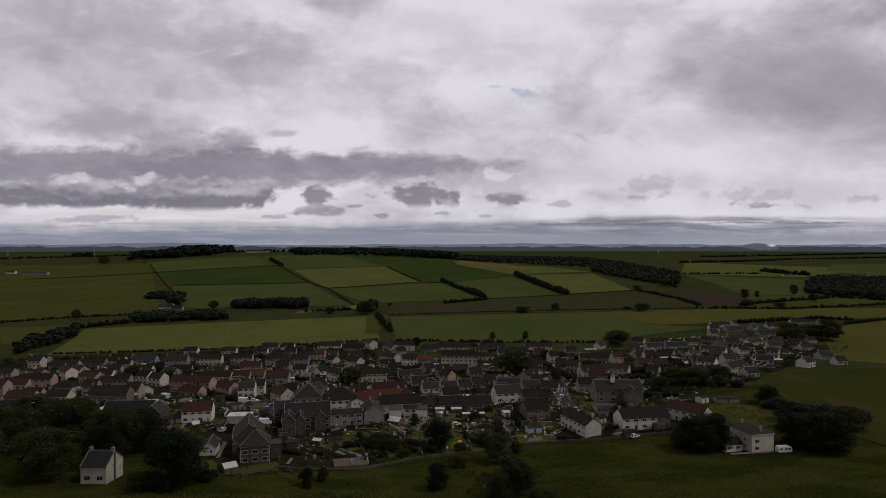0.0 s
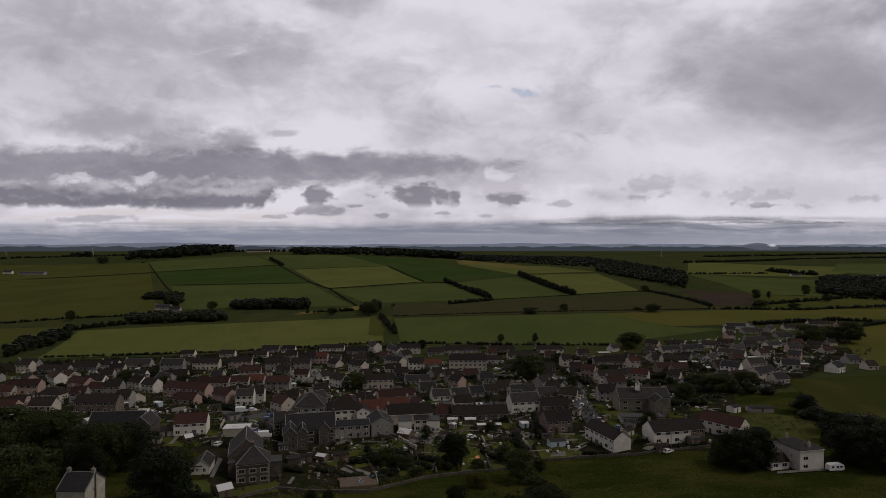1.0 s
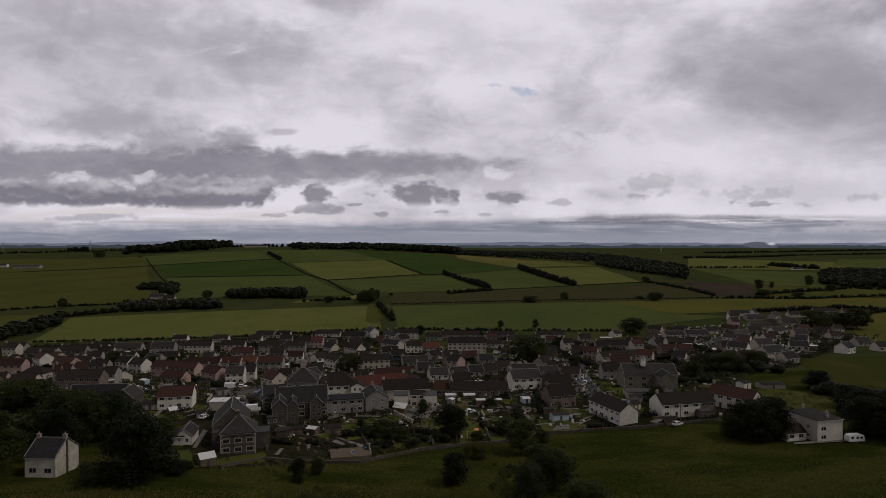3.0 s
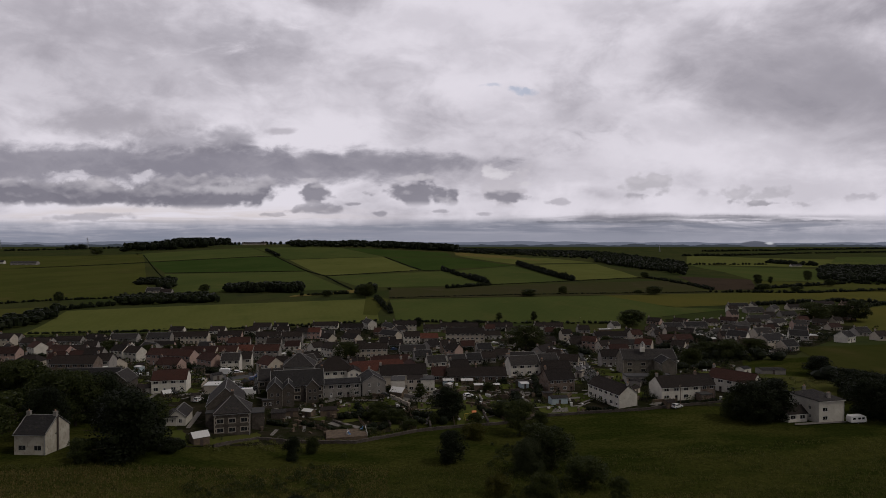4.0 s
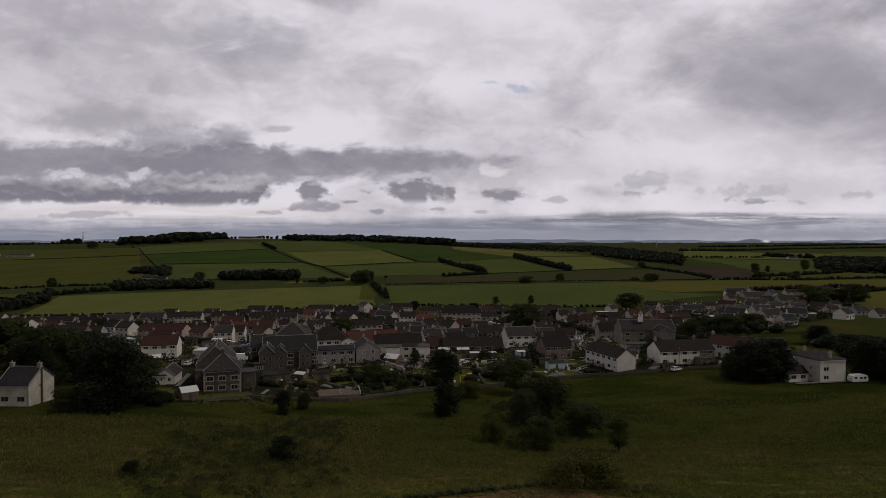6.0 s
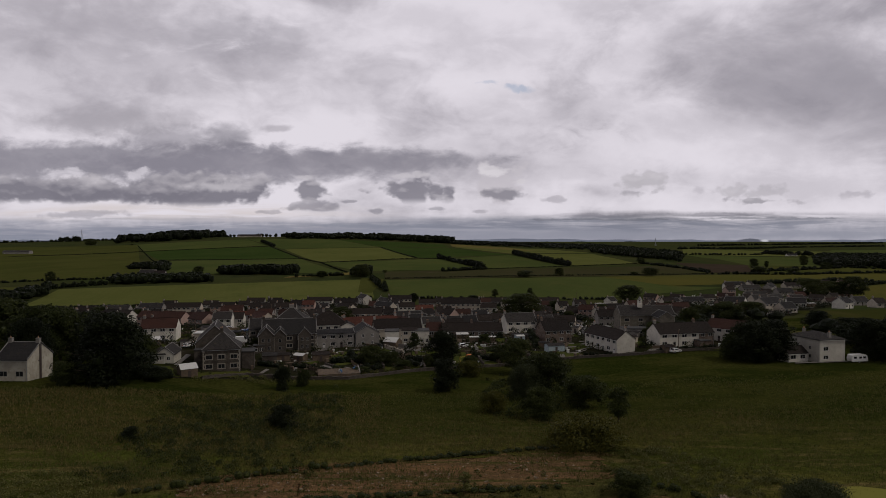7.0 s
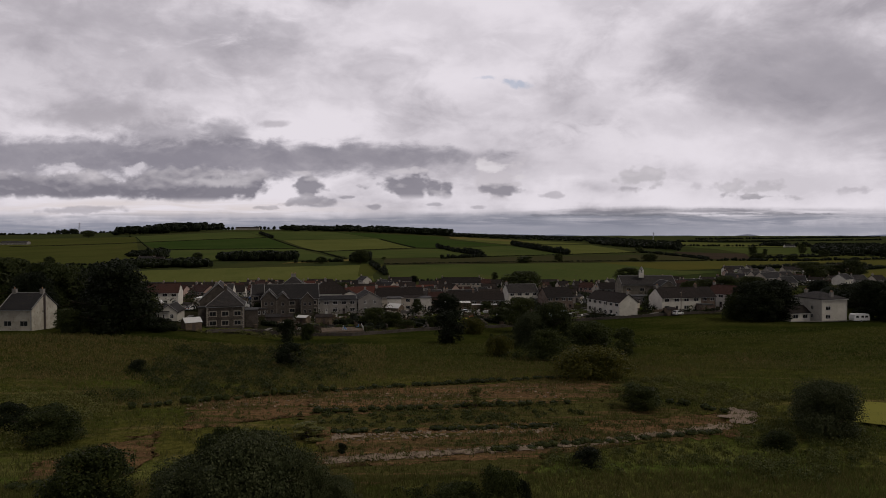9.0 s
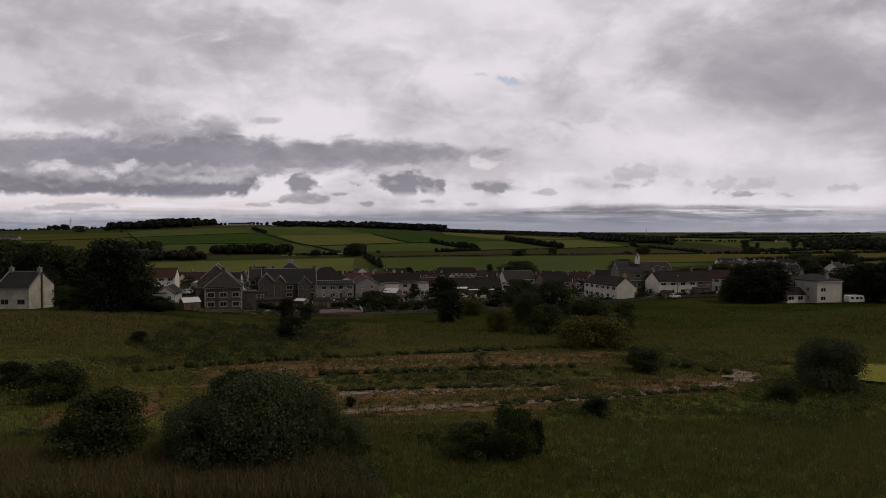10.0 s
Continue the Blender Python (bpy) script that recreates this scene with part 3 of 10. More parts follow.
M = {
    "pasture": rough_pasture("rough_pasture"),
    # distance haze is mixed into these field colours as extra blue
    "plain": crop("far_plain", (0.039, 0.051, 0.018), (0.056, 0.059, 0.022), (0.026, 0.031, 0.017)),
    "green": crop("green_grass_field", (0.061, 0.081, 0.025), (0.077, 0.094, 0.029), (0.090, 0.094, 0.032), 0.05, 0.4),
    "deep": crop("dark_green_crop", (0.035, 0.059, 0.015), (0.044, 0.067, 0.018), (0.051, 0.066, 0.020), 0.06, 0.2),
    "lime": crop("yellow_green_crop", (0.100, 0.111, 0.032), (0.118, 0.126, 0.039), (0.081, 0.098, 0.029), 0.05, -0.3),
    "olive": crop("olive_grass_field", (0.058, 0.067, 0.018), (0.074, 0.079, 0.022), (0.086, 0.076, 0.028), 0.05, 0.9),
    "straw": crop("pale_stubble", (0.16, 0.13, 0.045), (0.13, 0.11, 0.04), (0.10, 0.10, 0.025)),
    "moor": crop("brown_rushy_ground", (0.053, 0.050, 0.025), (0.049, 0.051, 0.021), (0.070, 0.059, 0.034)),
    "plough": crop("ploughed_earth", (0.051, 0.039, 0.028), (0.063, 0.047, 0.035), (0.042, 0.033, 0.027), 0.3, 0.1),
    "gold": crop("golden_field", (0.102, 0.094, 0.025), (0.086, 0.087, 0.024), (0.077, 0.080, 0.022)),
    "mown": crop("bright_mown_field", (0.185, 0.182, 0.040), (0.205, 0.195, 0.048), (0.150, 0.158, 0.036)),
    "lawn": surface("mown_lawn", (0.056, 0.073, 0.017), (0.080, 0.088, 0.023), 0.15, 3.0, 1.0, 0.3, (0.090, 0.078, 0.033), 0.0),
    "garden": surface("garden_ground", (0.017, 0.020, 0.008), (0.032, 0.028, 0.018), 0.14, 2.0, 1.0, 0.5, (0.057, 0.050, 0.044), 0.0),
    "meadow": crop("dark_green_meadow", (0.034, 0.042, 0.010), (0.050, 0.052, 0.015), (0.066, 0.058, 0.021)),
    "hallstone": masonry("grey_sandstone", (0.185, 0.165, 0.135), (0.135, 0.122, 0.102), (0.22, 0.20, 0.17), 0.55, 0.28),
    "asphalt": surface("asphalt", (0.060, 0.060, 0.062), (0.075, 0.073, 0.072), 0.3, 8.0, 0.85, 0.2, (0.045, 0.045, 0.047)),
    "paving": surface("paving", (0.20, 0.185, 0.165), (0.16, 0.15, 0.14), 0.4, 5.0, 0.85, 0.2, (0.10, 0.10, 0.085)),
    "earth": worn_earth("bare_earth"),
    "grown": worn_earth("grown_over_earth", 0.10),
    "rubble": surface("pale_rubble", (0.30, 0.235, 0.175), (0.20, 0.155, 0.115), 0.6, 4.0, 1.0, 0.6, (0.08, 0.062, 0.038), 0.0),
    "concrete": surface("old_concrete", (0.330, 0.255, 0.200), (0.240, 0.185, 0.145), 0.4, 3.0, 1.0, 0.3, (0.081, 0.064, 0.044), 0.0),
    "white": surface("white_render", (0.765, 0.731, 0.655), (0.655, 0.622, 0.557), 0.4, 7.0, 0.9, 0.15, (0.503, 0.459, 0.393), 0.1, lot=0.25),
    "stained": surface("stained_render", (0.50, 0.47, 0.40), (0.38, 0.35, 0.29), 0.5, 5.0, 0.95, 0.2, (0.22, 0.20, 0.16), 0.1),
    "cream": surface("cream_roughcast", (0.582, 0.520, 0.437), (0.499, 0.447, 0.374), 0.4, 8.0, 0.9, 0.25, (0.374, 0.333, 0.281), lot=0.25),
    "pink": surface("pinkish_roughcast", (0.468, 0.333, 0.285), (0.405, 0.296, 0.256), 0.4, 8.0, 0.9, 0.25, (0.306, 0.240, 0.209), lot=0.2),
    "grey": surface("grey_roughcast", (0.352, 0.328, 0.304), (0.293, 0.274, 0.254), 0.4, 8.0, 0.9, 0.25, (0.196, 0.186, 0.171), lot=0.25),
    "brown": masonry("brown_brick", (0.17, 0.105, 0.075), (0.13, 0.085, 0.065), (0.2, 0.18, 0.16), 0.22, 0.075),
    "stone": masonry("dark_sandstone", (0.105, 0.088, 0.074), (0.066, 0.058, 0.052), (0.13, 0.115, 0.10), 0.55, 0.28),
    "quoin": surface("pale_dressed_stone", (0.36, 0.32, 0.27), (0.29, 0.26, 0.22), 0.8, 6.0, 0.9, 0.2),
    "slate": roofing("grey_slate", (0.040, 0.039, 0.040), (0.060, 0.058, 0.058), 0.3, (0.07, 0.066, 0.042)),
    "dark": roofing("dark_brown_tile", (0.028, 0.023, 0.021), (0.041, 0.034, 0.030), 0.34),
    "tile": roofing("brown_red_tile", (0.063, 0.030, 0.024), (0.049, 0.030, 0.025), 0.34),
    "red": roofing("red_tile", (0.124, 0.048, 0.034), (0.099, 0.044, 0.034), 0.34),
    "sheet": plain("pale_sheet_roof", (0.55, 0.55, 0.54), 0.6, 0.0, 0.4),
    "ridge": plain("lead_ridge", (0.210, 0.205, 0.200), 0.7, 0.0, 0.2),
    "glass": plain("window_glass", (0.018, 0.020, 0.024), 0.12, 0.0, 0.6),
    "frame": plain("white_frame", (0.560, 0.552, 0.536), 0.45),
    "oldframe": plain("dull_painted_frame", (0.200, 0.192, 0.180), 0.6),
    "door": plain("dark_door", (0.05, 0.035, 0.03), 0.5),
    "pot": plain("clay_pot", (0.34, 0.20, 0.12), 0.8),
    "timber": surface("weathered_timber", (0.16, 0.12, 0.085), (0.11, 0.085, 0.065), 1.0, 9.0, 0.85, 0.3),
    "bluewood": surface("pale_blue_boards", (0.42, 0.50, 0.54), (0.36, 0.43, 0.47), 1.0, 9.0, 0.7, 0.2),
    "bark": surface("bark", (0.075, 0.058, 0.045), (0.05, 0.04, 0.032), 1.5, 8.0, 0.95, 0.6, local=True),
    "leaf": foliage("broad_leaves", (0.022, 0.031, 0.008), (0.032, 0.041, 0.011), (0.066, 0.078, 0.022)),
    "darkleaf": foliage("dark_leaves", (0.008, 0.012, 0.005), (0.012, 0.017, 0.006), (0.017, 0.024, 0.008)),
    "gorse": foliage("gorse_leaves", (0.042, 0.048, 0.010), (0.060, 0.062, 0.012), (0.120, 0.110, 0.022)),
    "willow": foliage("grey_willow_leaves", (0.036, 0.046, 0.018), (0.050, 0.060, 0.025), (0.092, 0.102, 0.050)),
    "weed": foliage("weeds", (0.077, 0.091, 0.024), (0.107, 0.109, 0.032), (0.160, 0.150, 0.055)),
    "blade": foliage("grass_blades", (0.078, 0.098, 0.024), (0.105, 0.112, 0.032), (0.170, 0.150, 0.060), 0.42),
    "dry": foliage("dry_grass_blades", (0.150, 0.118, 0.046), (0.125, 0.108, 0.040), (0.230, 0.180, 0.085), 0.42),
    "nettle": foliage("nettles", (0.041, 0.055, 0.016), (0.060, 0.072, 0.020), (0.118, 0.125, 0.043)),
    "dock": foliage("dock_heads", (0.135, 0.098, 0.050), (0.11, 0.10, 0.044), (0.19, 0.135, 0.08)),
    "flower": plain("pale_flower_heads", (0.358, 0.351, 0.312), 0.8),
    "carwhite": plain("white_car_paint", (0.70, 0.70, 0.70), 0.25, 0.0, 0.6, 0.03),
    "cargrey": plain("grey_car_paint", (0.10, 0.105, 0.11), 0.25, 0.3, 0.6, 0.03),
    "carred": plain("red_car_paint", (0.30, 0.03, 0.025), 0.25, 0.0, 0.6, 0.03),
    "carblue": plain("blue_car_paint", (0.04, 0.08, 0.20), 0.25, 0.0, 0.6, 0.03),
    "rubber": plain("rubber", (0.02, 0.02, 0.02), 0.9),
    "orange": plain("orange_plastic", (0.55, 0.16, 0.03), 0.45),
    "yellow": plain("yellow_plastic", (0.60, 0.42, 0.05), 0.45),
    "blue": plain("blue_plastic", (0.06, 0.22, 0.50), 0.45),
    "steel": plain("galvanised_steel", (0.32, 0.33, 0.34), 0.5, 0.6),
}

# ---- building tools ----
def mesh_of(name, verts, faces, mats, slots=None, smooth=False):
    me = bpy.data.meshes.new(name)
    me.from_pydata([tuple(p) for p in verts], [], [tuple(q) for q in faces])
    for m in mats:
        me.materials.append(m)
    if slots is not None:
        me.polygons.foreach_set("material_index", slots)
    if smooth:
        me.polygons.foreach_set("use_smooth", [True] * len(me.polygons))
    me.update()
    return me


def thing(name, label, category, group="", kind=""):
    return tagged(new(name), label, category, group, kind)


def part(name, me, parent, label=""):
    ob = new(name, me)
    ob.parent = parent
    return tagged(ob, label)


class Shape:
    """Verts and faces gathered into one mesh."""

    def __init__(self):
        self.v, self.f, self.s = [], [], []

    def face(self, pts, slot=0):
        n = len(self.v)
        self.v += [tuple(p) for p in pts]
        self.f.append(tuple(range(n, n + len(pts))))
        self.s.append(slot)

    def box(self, x0, y0, z0, x1, y1, z1, slot=0, m=None):
        c = [Vector(p) for p in ((x0, y0, z0), (x1, y0, z0), (x1, y1, z0), (x0, y1, z0), (x0, y0, z1), (x1, y0, z1), (x1, y1, z1), (x0, y1, z1))]
        if m is not None:
            c = [m @ p for p in c]
        n = len(self.v)
        self.v += [tuple(p) for p in c]
        for q in ((3, 2, 1, 0), (4, 5, 6, 7), (0, 1, 5, 4), (1, 2, 6, 5), (2, 3, 7, 6), (3, 0, 4, 7)):
            self.f.append(tuple(n + i for i in q))
            self.s.append(slot)
        return self

    def tube(self, a, b, ra, rb, sides=8, slot=0, cap=True):
        a, b = Vector(a), Vector(b)
        q = (b - a).to_track_quat("Z", "Y")
        n = len(self.v)
        for p, r in ((a, ra), (b, rb)):
            for i in range(sides):
                t = 2 * math.pi * i / sides
                self.v.append(tuple(p + q @ Vector((r * math.cos(t), r * math.sin(t), 0))))
        for i in range(sides):
            j = (i + 1) % sides
            self.f.append((n + i, n + j, n + sides + j, n + sides + i))
            self.s.append(slot)
        if cap:
            self.f.append(tuple(range(n + sides, n + 2 * sides)))
            self.f.append(tuple(reversed(range(n, n + sides))))
            self.s += [slot, slot]
        return self

    def mesh(self, name, *mats, smooth=False):
        return mesh_of(name, self.v, self.f, mats, self.s, smooth)


def spot(x, y, dz=0.0):
    return Vector((x, y, float(land(x, y)) + dz))


# ---- ground ----
def drift(x, y, k, seed):
    """Smooth uneven values between -1 and 1 over the ground."""
    return (np.sin(x * k + seed) * np.cos(y * k * 1.7 - seed * 2) + np.sin((x + y * 1.4) * k * 2.3 + seed * 3) * 0.6 + np.sin((x * 0.8 - y * 2.0) * k * 4.1 + seed) * 0.4) / 2.0


def sheet(name, corners, m, lift, nu=24, nv=24, ragged=0.0, label="", category="", kind="structure", seed=0):
    """A patch laid over the ground, its corners anticlockwise from the near left; edges may be ragged."""
    a, b, c, d = (np.array(p, float) for p in corners)
    us, vs = np.linspace(0, 1, nu + 1), np.linspace(0, 1, nv + 1)
    uu, vv = np.meshgrid(us, vs)
    pts = (a * ((1 - uu) * (1 - vv))[..., None] + b * (uu * (1 - vv))[..., None] + c * (uu * vv)[..., None] + d * ((1 - uu) * vv)[..., None])
    if ragged:
        rng = np.random.RandomState(seed + 5)
        for side in ((0, slice(None)), (-1, slice(None)), (slice(None), 0), (slice(None), -1)):
            line = pts[side].copy()
            if ragged > 1:
                w = drift(line[:, 0], line[:, 1], 0.3, seed + 1)
                pts[side] += np.stack([w * 0.8, drift(line[:, 0], line[:, 1], 0.45, seed + 4)], -1) * ragged
            pts[side] += rng.normal(0, min(ragged, 0.5), line.shape)
    x, y = pts[..., 0], pts[..., 1]
    z = land(x, y) + lift
    v = np.stack([x, y, z], -1).reshape(-1, 3)
    w = nu + 1
    f = [(j * w + i, j * w + i + 1, (j + 1) * w + i + 1, (j + 1) * w + i) for j in range(nv) for i in range(nu)]
    ob = new(name, mesh_of(name, v.tolist(), f, [m], smooth=True))
    return tagged(ob, label, category, "", kind)


def ground_sheet():
    ys = np.concatenate([np.linspace(-400, 40, 12)[:-1], np.linspace(40, 320, 141)[:-1], np.geomspace(320, 4880, 190)])
    verts, faces = [], []
    n = 161
    for y in ys:
        half = 420 + 0.95 * max(y, 0)
        half = min(half, 4700)
        t = np.linspace(-1, 1, n)
        x = half * (0.55 * t + 0.45 * t**3)
        if y > 3500:
            x = x * math.sqrt(max(0.02, 1 - (y / 4895.0) ** 2)) / math.sqrt(1 - (3500 / 4895.0) ** 2)
        z = land(x, np.full(n, y))
        verts += list(zip(x.tolist(), [float(y)] * n, z.tolist()))
    k = len(ys)
    for j in range(k - 1):
        for i in range(n - 1):
            a = j * n + i
            faces.append((a, a + 1, a + n + 1, a + n))
    slots = [0 if ys[j] < 330 else 1 for j in range(k - 1) for _ in range(n - 1)]
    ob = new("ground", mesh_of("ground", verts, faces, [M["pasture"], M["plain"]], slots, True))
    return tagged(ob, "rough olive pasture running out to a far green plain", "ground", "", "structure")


ground_sheet()


# ---- plants ----
def leaf_quads(centres, normals, size, rng, long=1.5):
    """Small leaf sprays at the given places, one quad each, turned about their normals."""
    n = len(centres)
    nrm = normals + rng.normal(0, 0.55, (n, 3))
    nrm /= np.linalg.norm(nrm, axis=1, keepdims=True) + 1e-9
    ref = rng.normal(0, 1, (n, 3))
    a = np.cross(nrm, ref)
    a /= np.linalg.norm(a, axis=1, keepdims=True) + 1e-9
    b = np.cross(nrm, a)
    s = size * rng.uniform(0.55, 1.35, (n, 1))
    q = np.stack([centres - a * s * 0.5 * long, centres - b * s * 0.5, centres + a * s * 0.5 * long, centres + b * s * 0.5], 1)
    return q.reshape(-1, 3)


def quad_mesh(name, verts, m):
    n = len(verts) // 4
    me = bpy.data.meshes.new(name)
    me.vertices.add(len(verts))
    me.vertices.foreach_set("co", verts.astype(np.float32).ravel())
    me.loops.add(4 * n)
    me.loops.foreach_set("vertex_index", np.arange(4 * n, dtype=np.int32))
    me.polygons.add(n)
    me.polygons.foreach_set("loop_start", np.arange(0, 4 * n, 4, dtype=np.int32))
    me.materials.append(m)
    me.update(calc_edges=True)
    return me


# the shaded heart of a clump, four corners to a side
CUBE = np.array([p for n in range(3) for e in (-1, 1) for p in (np.roll((e, -1, -1), n), np.roll((e, 1, -1), n), np.roll((e, 1, 1), n), np.roll((e, -1, 1), n))]) / math.sqrt(3)


def ball_quads():
    """A rough ball of 24 quads about the origin, four corners to a side."""
    out = []
    for n in range(3):
        for e in (-1, 1):
            for i in (-1, 0):
                for j in (-1, 0):
                    for a, b in ((i, j), (i + 1, j), (i + 1, j + 1), (i, j + 1)):
                        p = np.roll((e, a, b), n).astype(float)
                        out.append(p / np.linalg.norm(p))
    return np.array(out)


BALL = ball_quads()


def hearts_of(mid, rad, rng):
    """Uneven balls at the given centres with the given half sizes: the shaded bulk behind the leaves."""
    key = np.round(BALL * 2).astype(int)
    _, which = np.unique(key, axis=0, return_inverse=True)
    which = which.reshape(-1)
    bump = rng.uniform(0.78, 1.12, (len(mid), which.max() + 1))[:, which]
    return (mid[:, None] + BALL[None] * rad[:, None] * bump[..., None]).reshape(-1, 3)


def crown_cloud(clumps, per, size, rng):
    """Leaves on the shells of many clumps: rows of x, y, z, radius, squash."""
    out = []
    for x, y, z, r, q in clumps:
        d = rng.normal(0, 1, (per, 3))
        d /= np.linalg.norm(d, axis=1, keepdims=True)
        d[:, 2] = np.where(d[:, 2] < -0.55, -d[:, 2], d[:, 2])
        rr = r * rng.uniform(0.72, 1.08, (per, 1))
        c = np.array([x, y, z]) + d * rr * np.array([1, 1, q])
        out.append(leaf_quads(c, d, size, rng))
        k = CUBE * (0.40 * r) * np.array([1, 1, q]) * rng.uniform(0.8, 1.1, 3)
        a = rng.uniform(0, 1.6)
        turn = np.array([[math.cos(a), -math.sin(a), 0], [math.sin(a), math.cos(a), 0], [0, 0, 1]])
        out.append(k @ turn.T + np.array([x, y, z]))
    return np.concatenate(out)


def branch_mesh(height, crown_base, spread, seed, limbs=7):
    rng = random.Random(seed)
    s = Shape()
    p, r = Vector((0, 0, -0.3)), height * 0.026
    for k in range(4):
        q = p + Vector((rng.uniform(-0.02, 0.02) * height, rng.uniform(-0.02, 0.02) * height, height * 0.19))
        s.tube(p, q, r, r * 0.8, 8, cap=False)
        p, r = q, r * 0.8
    for i in range(limbs):
        t = 2 * math.pi * i / limbs + rng.uniform(-0.3, 0.3)
        z = crown_base + (height * 0.75 - crown_base) * rng.random()
        a = Vector((0, 0, z * 0.85))
        b = a + Vector((math.cos(t) * spread * 0.35, math.sin(t) * spread * 0.35, height * 0.10))
        c = b + Vector((math.cos(t + 0.3) * spread * 0.3, math.sin(t + 0.3) * spread * 0.3, height * 0.08))
        s.tube(a, b, height * 0.011, height * 0.007, 6, cap=False)
        s.tube(b, c, height * 0.007, height * 0.003, 5, cap=False)
    return s.mesh("trunk", M["bark"], smooth=True)


TREES = {}


def tree_kind(kind, seed, mat, label, category="tree", height=10.0, width=8.0, base=0.18, clumps=34, per=110, size=0.42, name="tree"):
    """One plant of the kind, ten metres high or as given, to be copied."""
    rng = np.random.RandomState(seed)
    rows = []
    for i in range(clumps):
        t, k = rng.uniform(0, 2 * math.pi), rng.uniform(0, 1) ** 0.6
        h = base + (1 - base) * (i + rng.uniform(0, 1)) / clumps
        prof = math.sin(math.pi * min(1.0, 0.16 + 0.80 * (h - base) / (1 - base))) ** 0.6
        rad = 0.5 * width * prof * k * rng.uniform(0.75, 1.1)
        cr = width * rng.uniform(0.12, 0.22) * (0.6 + 0.5 * prof)
        rows.append((rad * math.cos(t), rad * math.sin(t), min(h * height, height - cr * 0.8), cr, rng.uniform(0.65, 0.95)))
    rows = [(x, y, max(z, r * 0.55), r, q) for x, y, z, r, q in rows]
    crown = quad_mesh("crown", crown_cloud(rows, per, size, rng), M[mat])
    pts = np.array([v.co for v in crown.vertices])
    height, width = float(np.percentile(pts[:, 2], 99.7)), float(np.percentile(np.hypot(pts[:, 0], pts[:, 1]), 96) * 2)
    trunk = branch_mesh(height * 0.95, base * height, width * 0.8, seed)
    TREES[kind] = dict(crown=crown, trunk=trunk, h=height, w=width, label=label, category=category, name=name)


def plant(kind, x, y, high, wide, label="", turn=None, group=""):
    k = TREES[kind]
    ob = tagged(new(k["name"]), label or k["label"], k["category"], group)
    part("trunk", k["trunk"], ob)
    part("crown", k["crown"], ob)
    if turn is None:
        turn = (x * 37.7 + y * 17.3) % 360
    sx = wide / k["w"]
    ob.matrix_basis = Matrix.Translation(spot(x, y, -0.15)) @ pose(0, 0, 0, 0, 0, turn) @ Matrix.Diagonal((sx, sx, high / k["h"], 1))
    return ob


tree_kind("oak", 1, "leaf", "broad dark green leafy tree", height=10, width=9, clumps=52, per=260, size=0.21)
tree_kind("ash", 2, "leaf", "tall uneven dark green leafy tree", height=10, width=6.5, clumps=44, per=220, size=0.20)
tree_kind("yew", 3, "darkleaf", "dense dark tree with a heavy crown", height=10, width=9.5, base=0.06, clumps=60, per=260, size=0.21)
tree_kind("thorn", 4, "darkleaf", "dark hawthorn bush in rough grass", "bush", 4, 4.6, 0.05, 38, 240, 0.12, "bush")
tree_kind("gorse", 5, "gorse", "olive gorse bush in rough grass", "bush", 3.2, 6.5, 0.04, 50, 300, 0.12, "bush")
tree_kind("willow", 6, "willow", "grey-green willow scrub with pale leaves", "bush", 6, 9, 0.04, 100, 480, 0.125, "bush")
tree_kind("elder", 7, "leaf", "rounded green elder bush", "bush", 4, 5, 0.04, 48, 340, 0.11, "bush")
tree_kind("sapling", 8, "weed", "thin young tree among weeds", "tree", 4, 2.2, 0.12, 16, 90, 0.14, "sapling")


def hedge_line(name, pts, high, wide, leaf, per_m, mat="darkleaf", uneven=0.5, seed=1, label="", category="hedge", kind="stuff", gaps=0.0):
    """A hedge or belt of trees along a line: clumps of leaves, higher and lower, with gaps."""
    rng = np.random.RandomState(seed)
    out, hearts = [], []
    for (x0, y0), (x1, y1) in zip(pts[:-1], pts[1:]):
        run = math.hypot(x1 - x0, y1 - y0)
        n = max(2, int(run / (wide * 0.55)))
        for i in range(n):
            if rng.uniform() < gaps:
                continue
            t = (i + rng.uniform(0, 1)) / n
            x, y = x0 + (x1 - x0) * t + rng.normal(0, wide * 0.15), y0 + (y1 - y0) * t + rng.normal(0, wide * 0.15)
            h = high * (1 + uneven * rng.uniform(-1, 1))
            g = float(land(x, y))
            k = max(8, int(0.6 * per_m * wide))
            d = rng.normal(0, 1, (k, 3))
            d /= np.linalg.norm(d, axis=1, keepdims=True)
            d[:, 2] = np.where(d[:, 2] < -0.6, -d[:, 2], d[:, 2])
            r = rng.uniform(0.8, 1.05, (k, 1))
            c = np.array([x, y, g + h * 0.48]) + d * r * np.array([wide * 0.55, wide * 0.55, h * 0.52])
            out.append(leaf_quads(c, d, leaf * 0.85, rng, 1.3))
            hearts.append((x, y, g + h * 0.46, wide * 0.48, h * 0.46))
    rows = np.array(hearts)
    out.append(hearts_of(rows[:, :3], rows[:, [3, 3, 4]], rng))
    ob = new(name, quad_mesh(name, np.concatenate(out), M[mat]))
    return tagged(ob, label, category, "", kind)


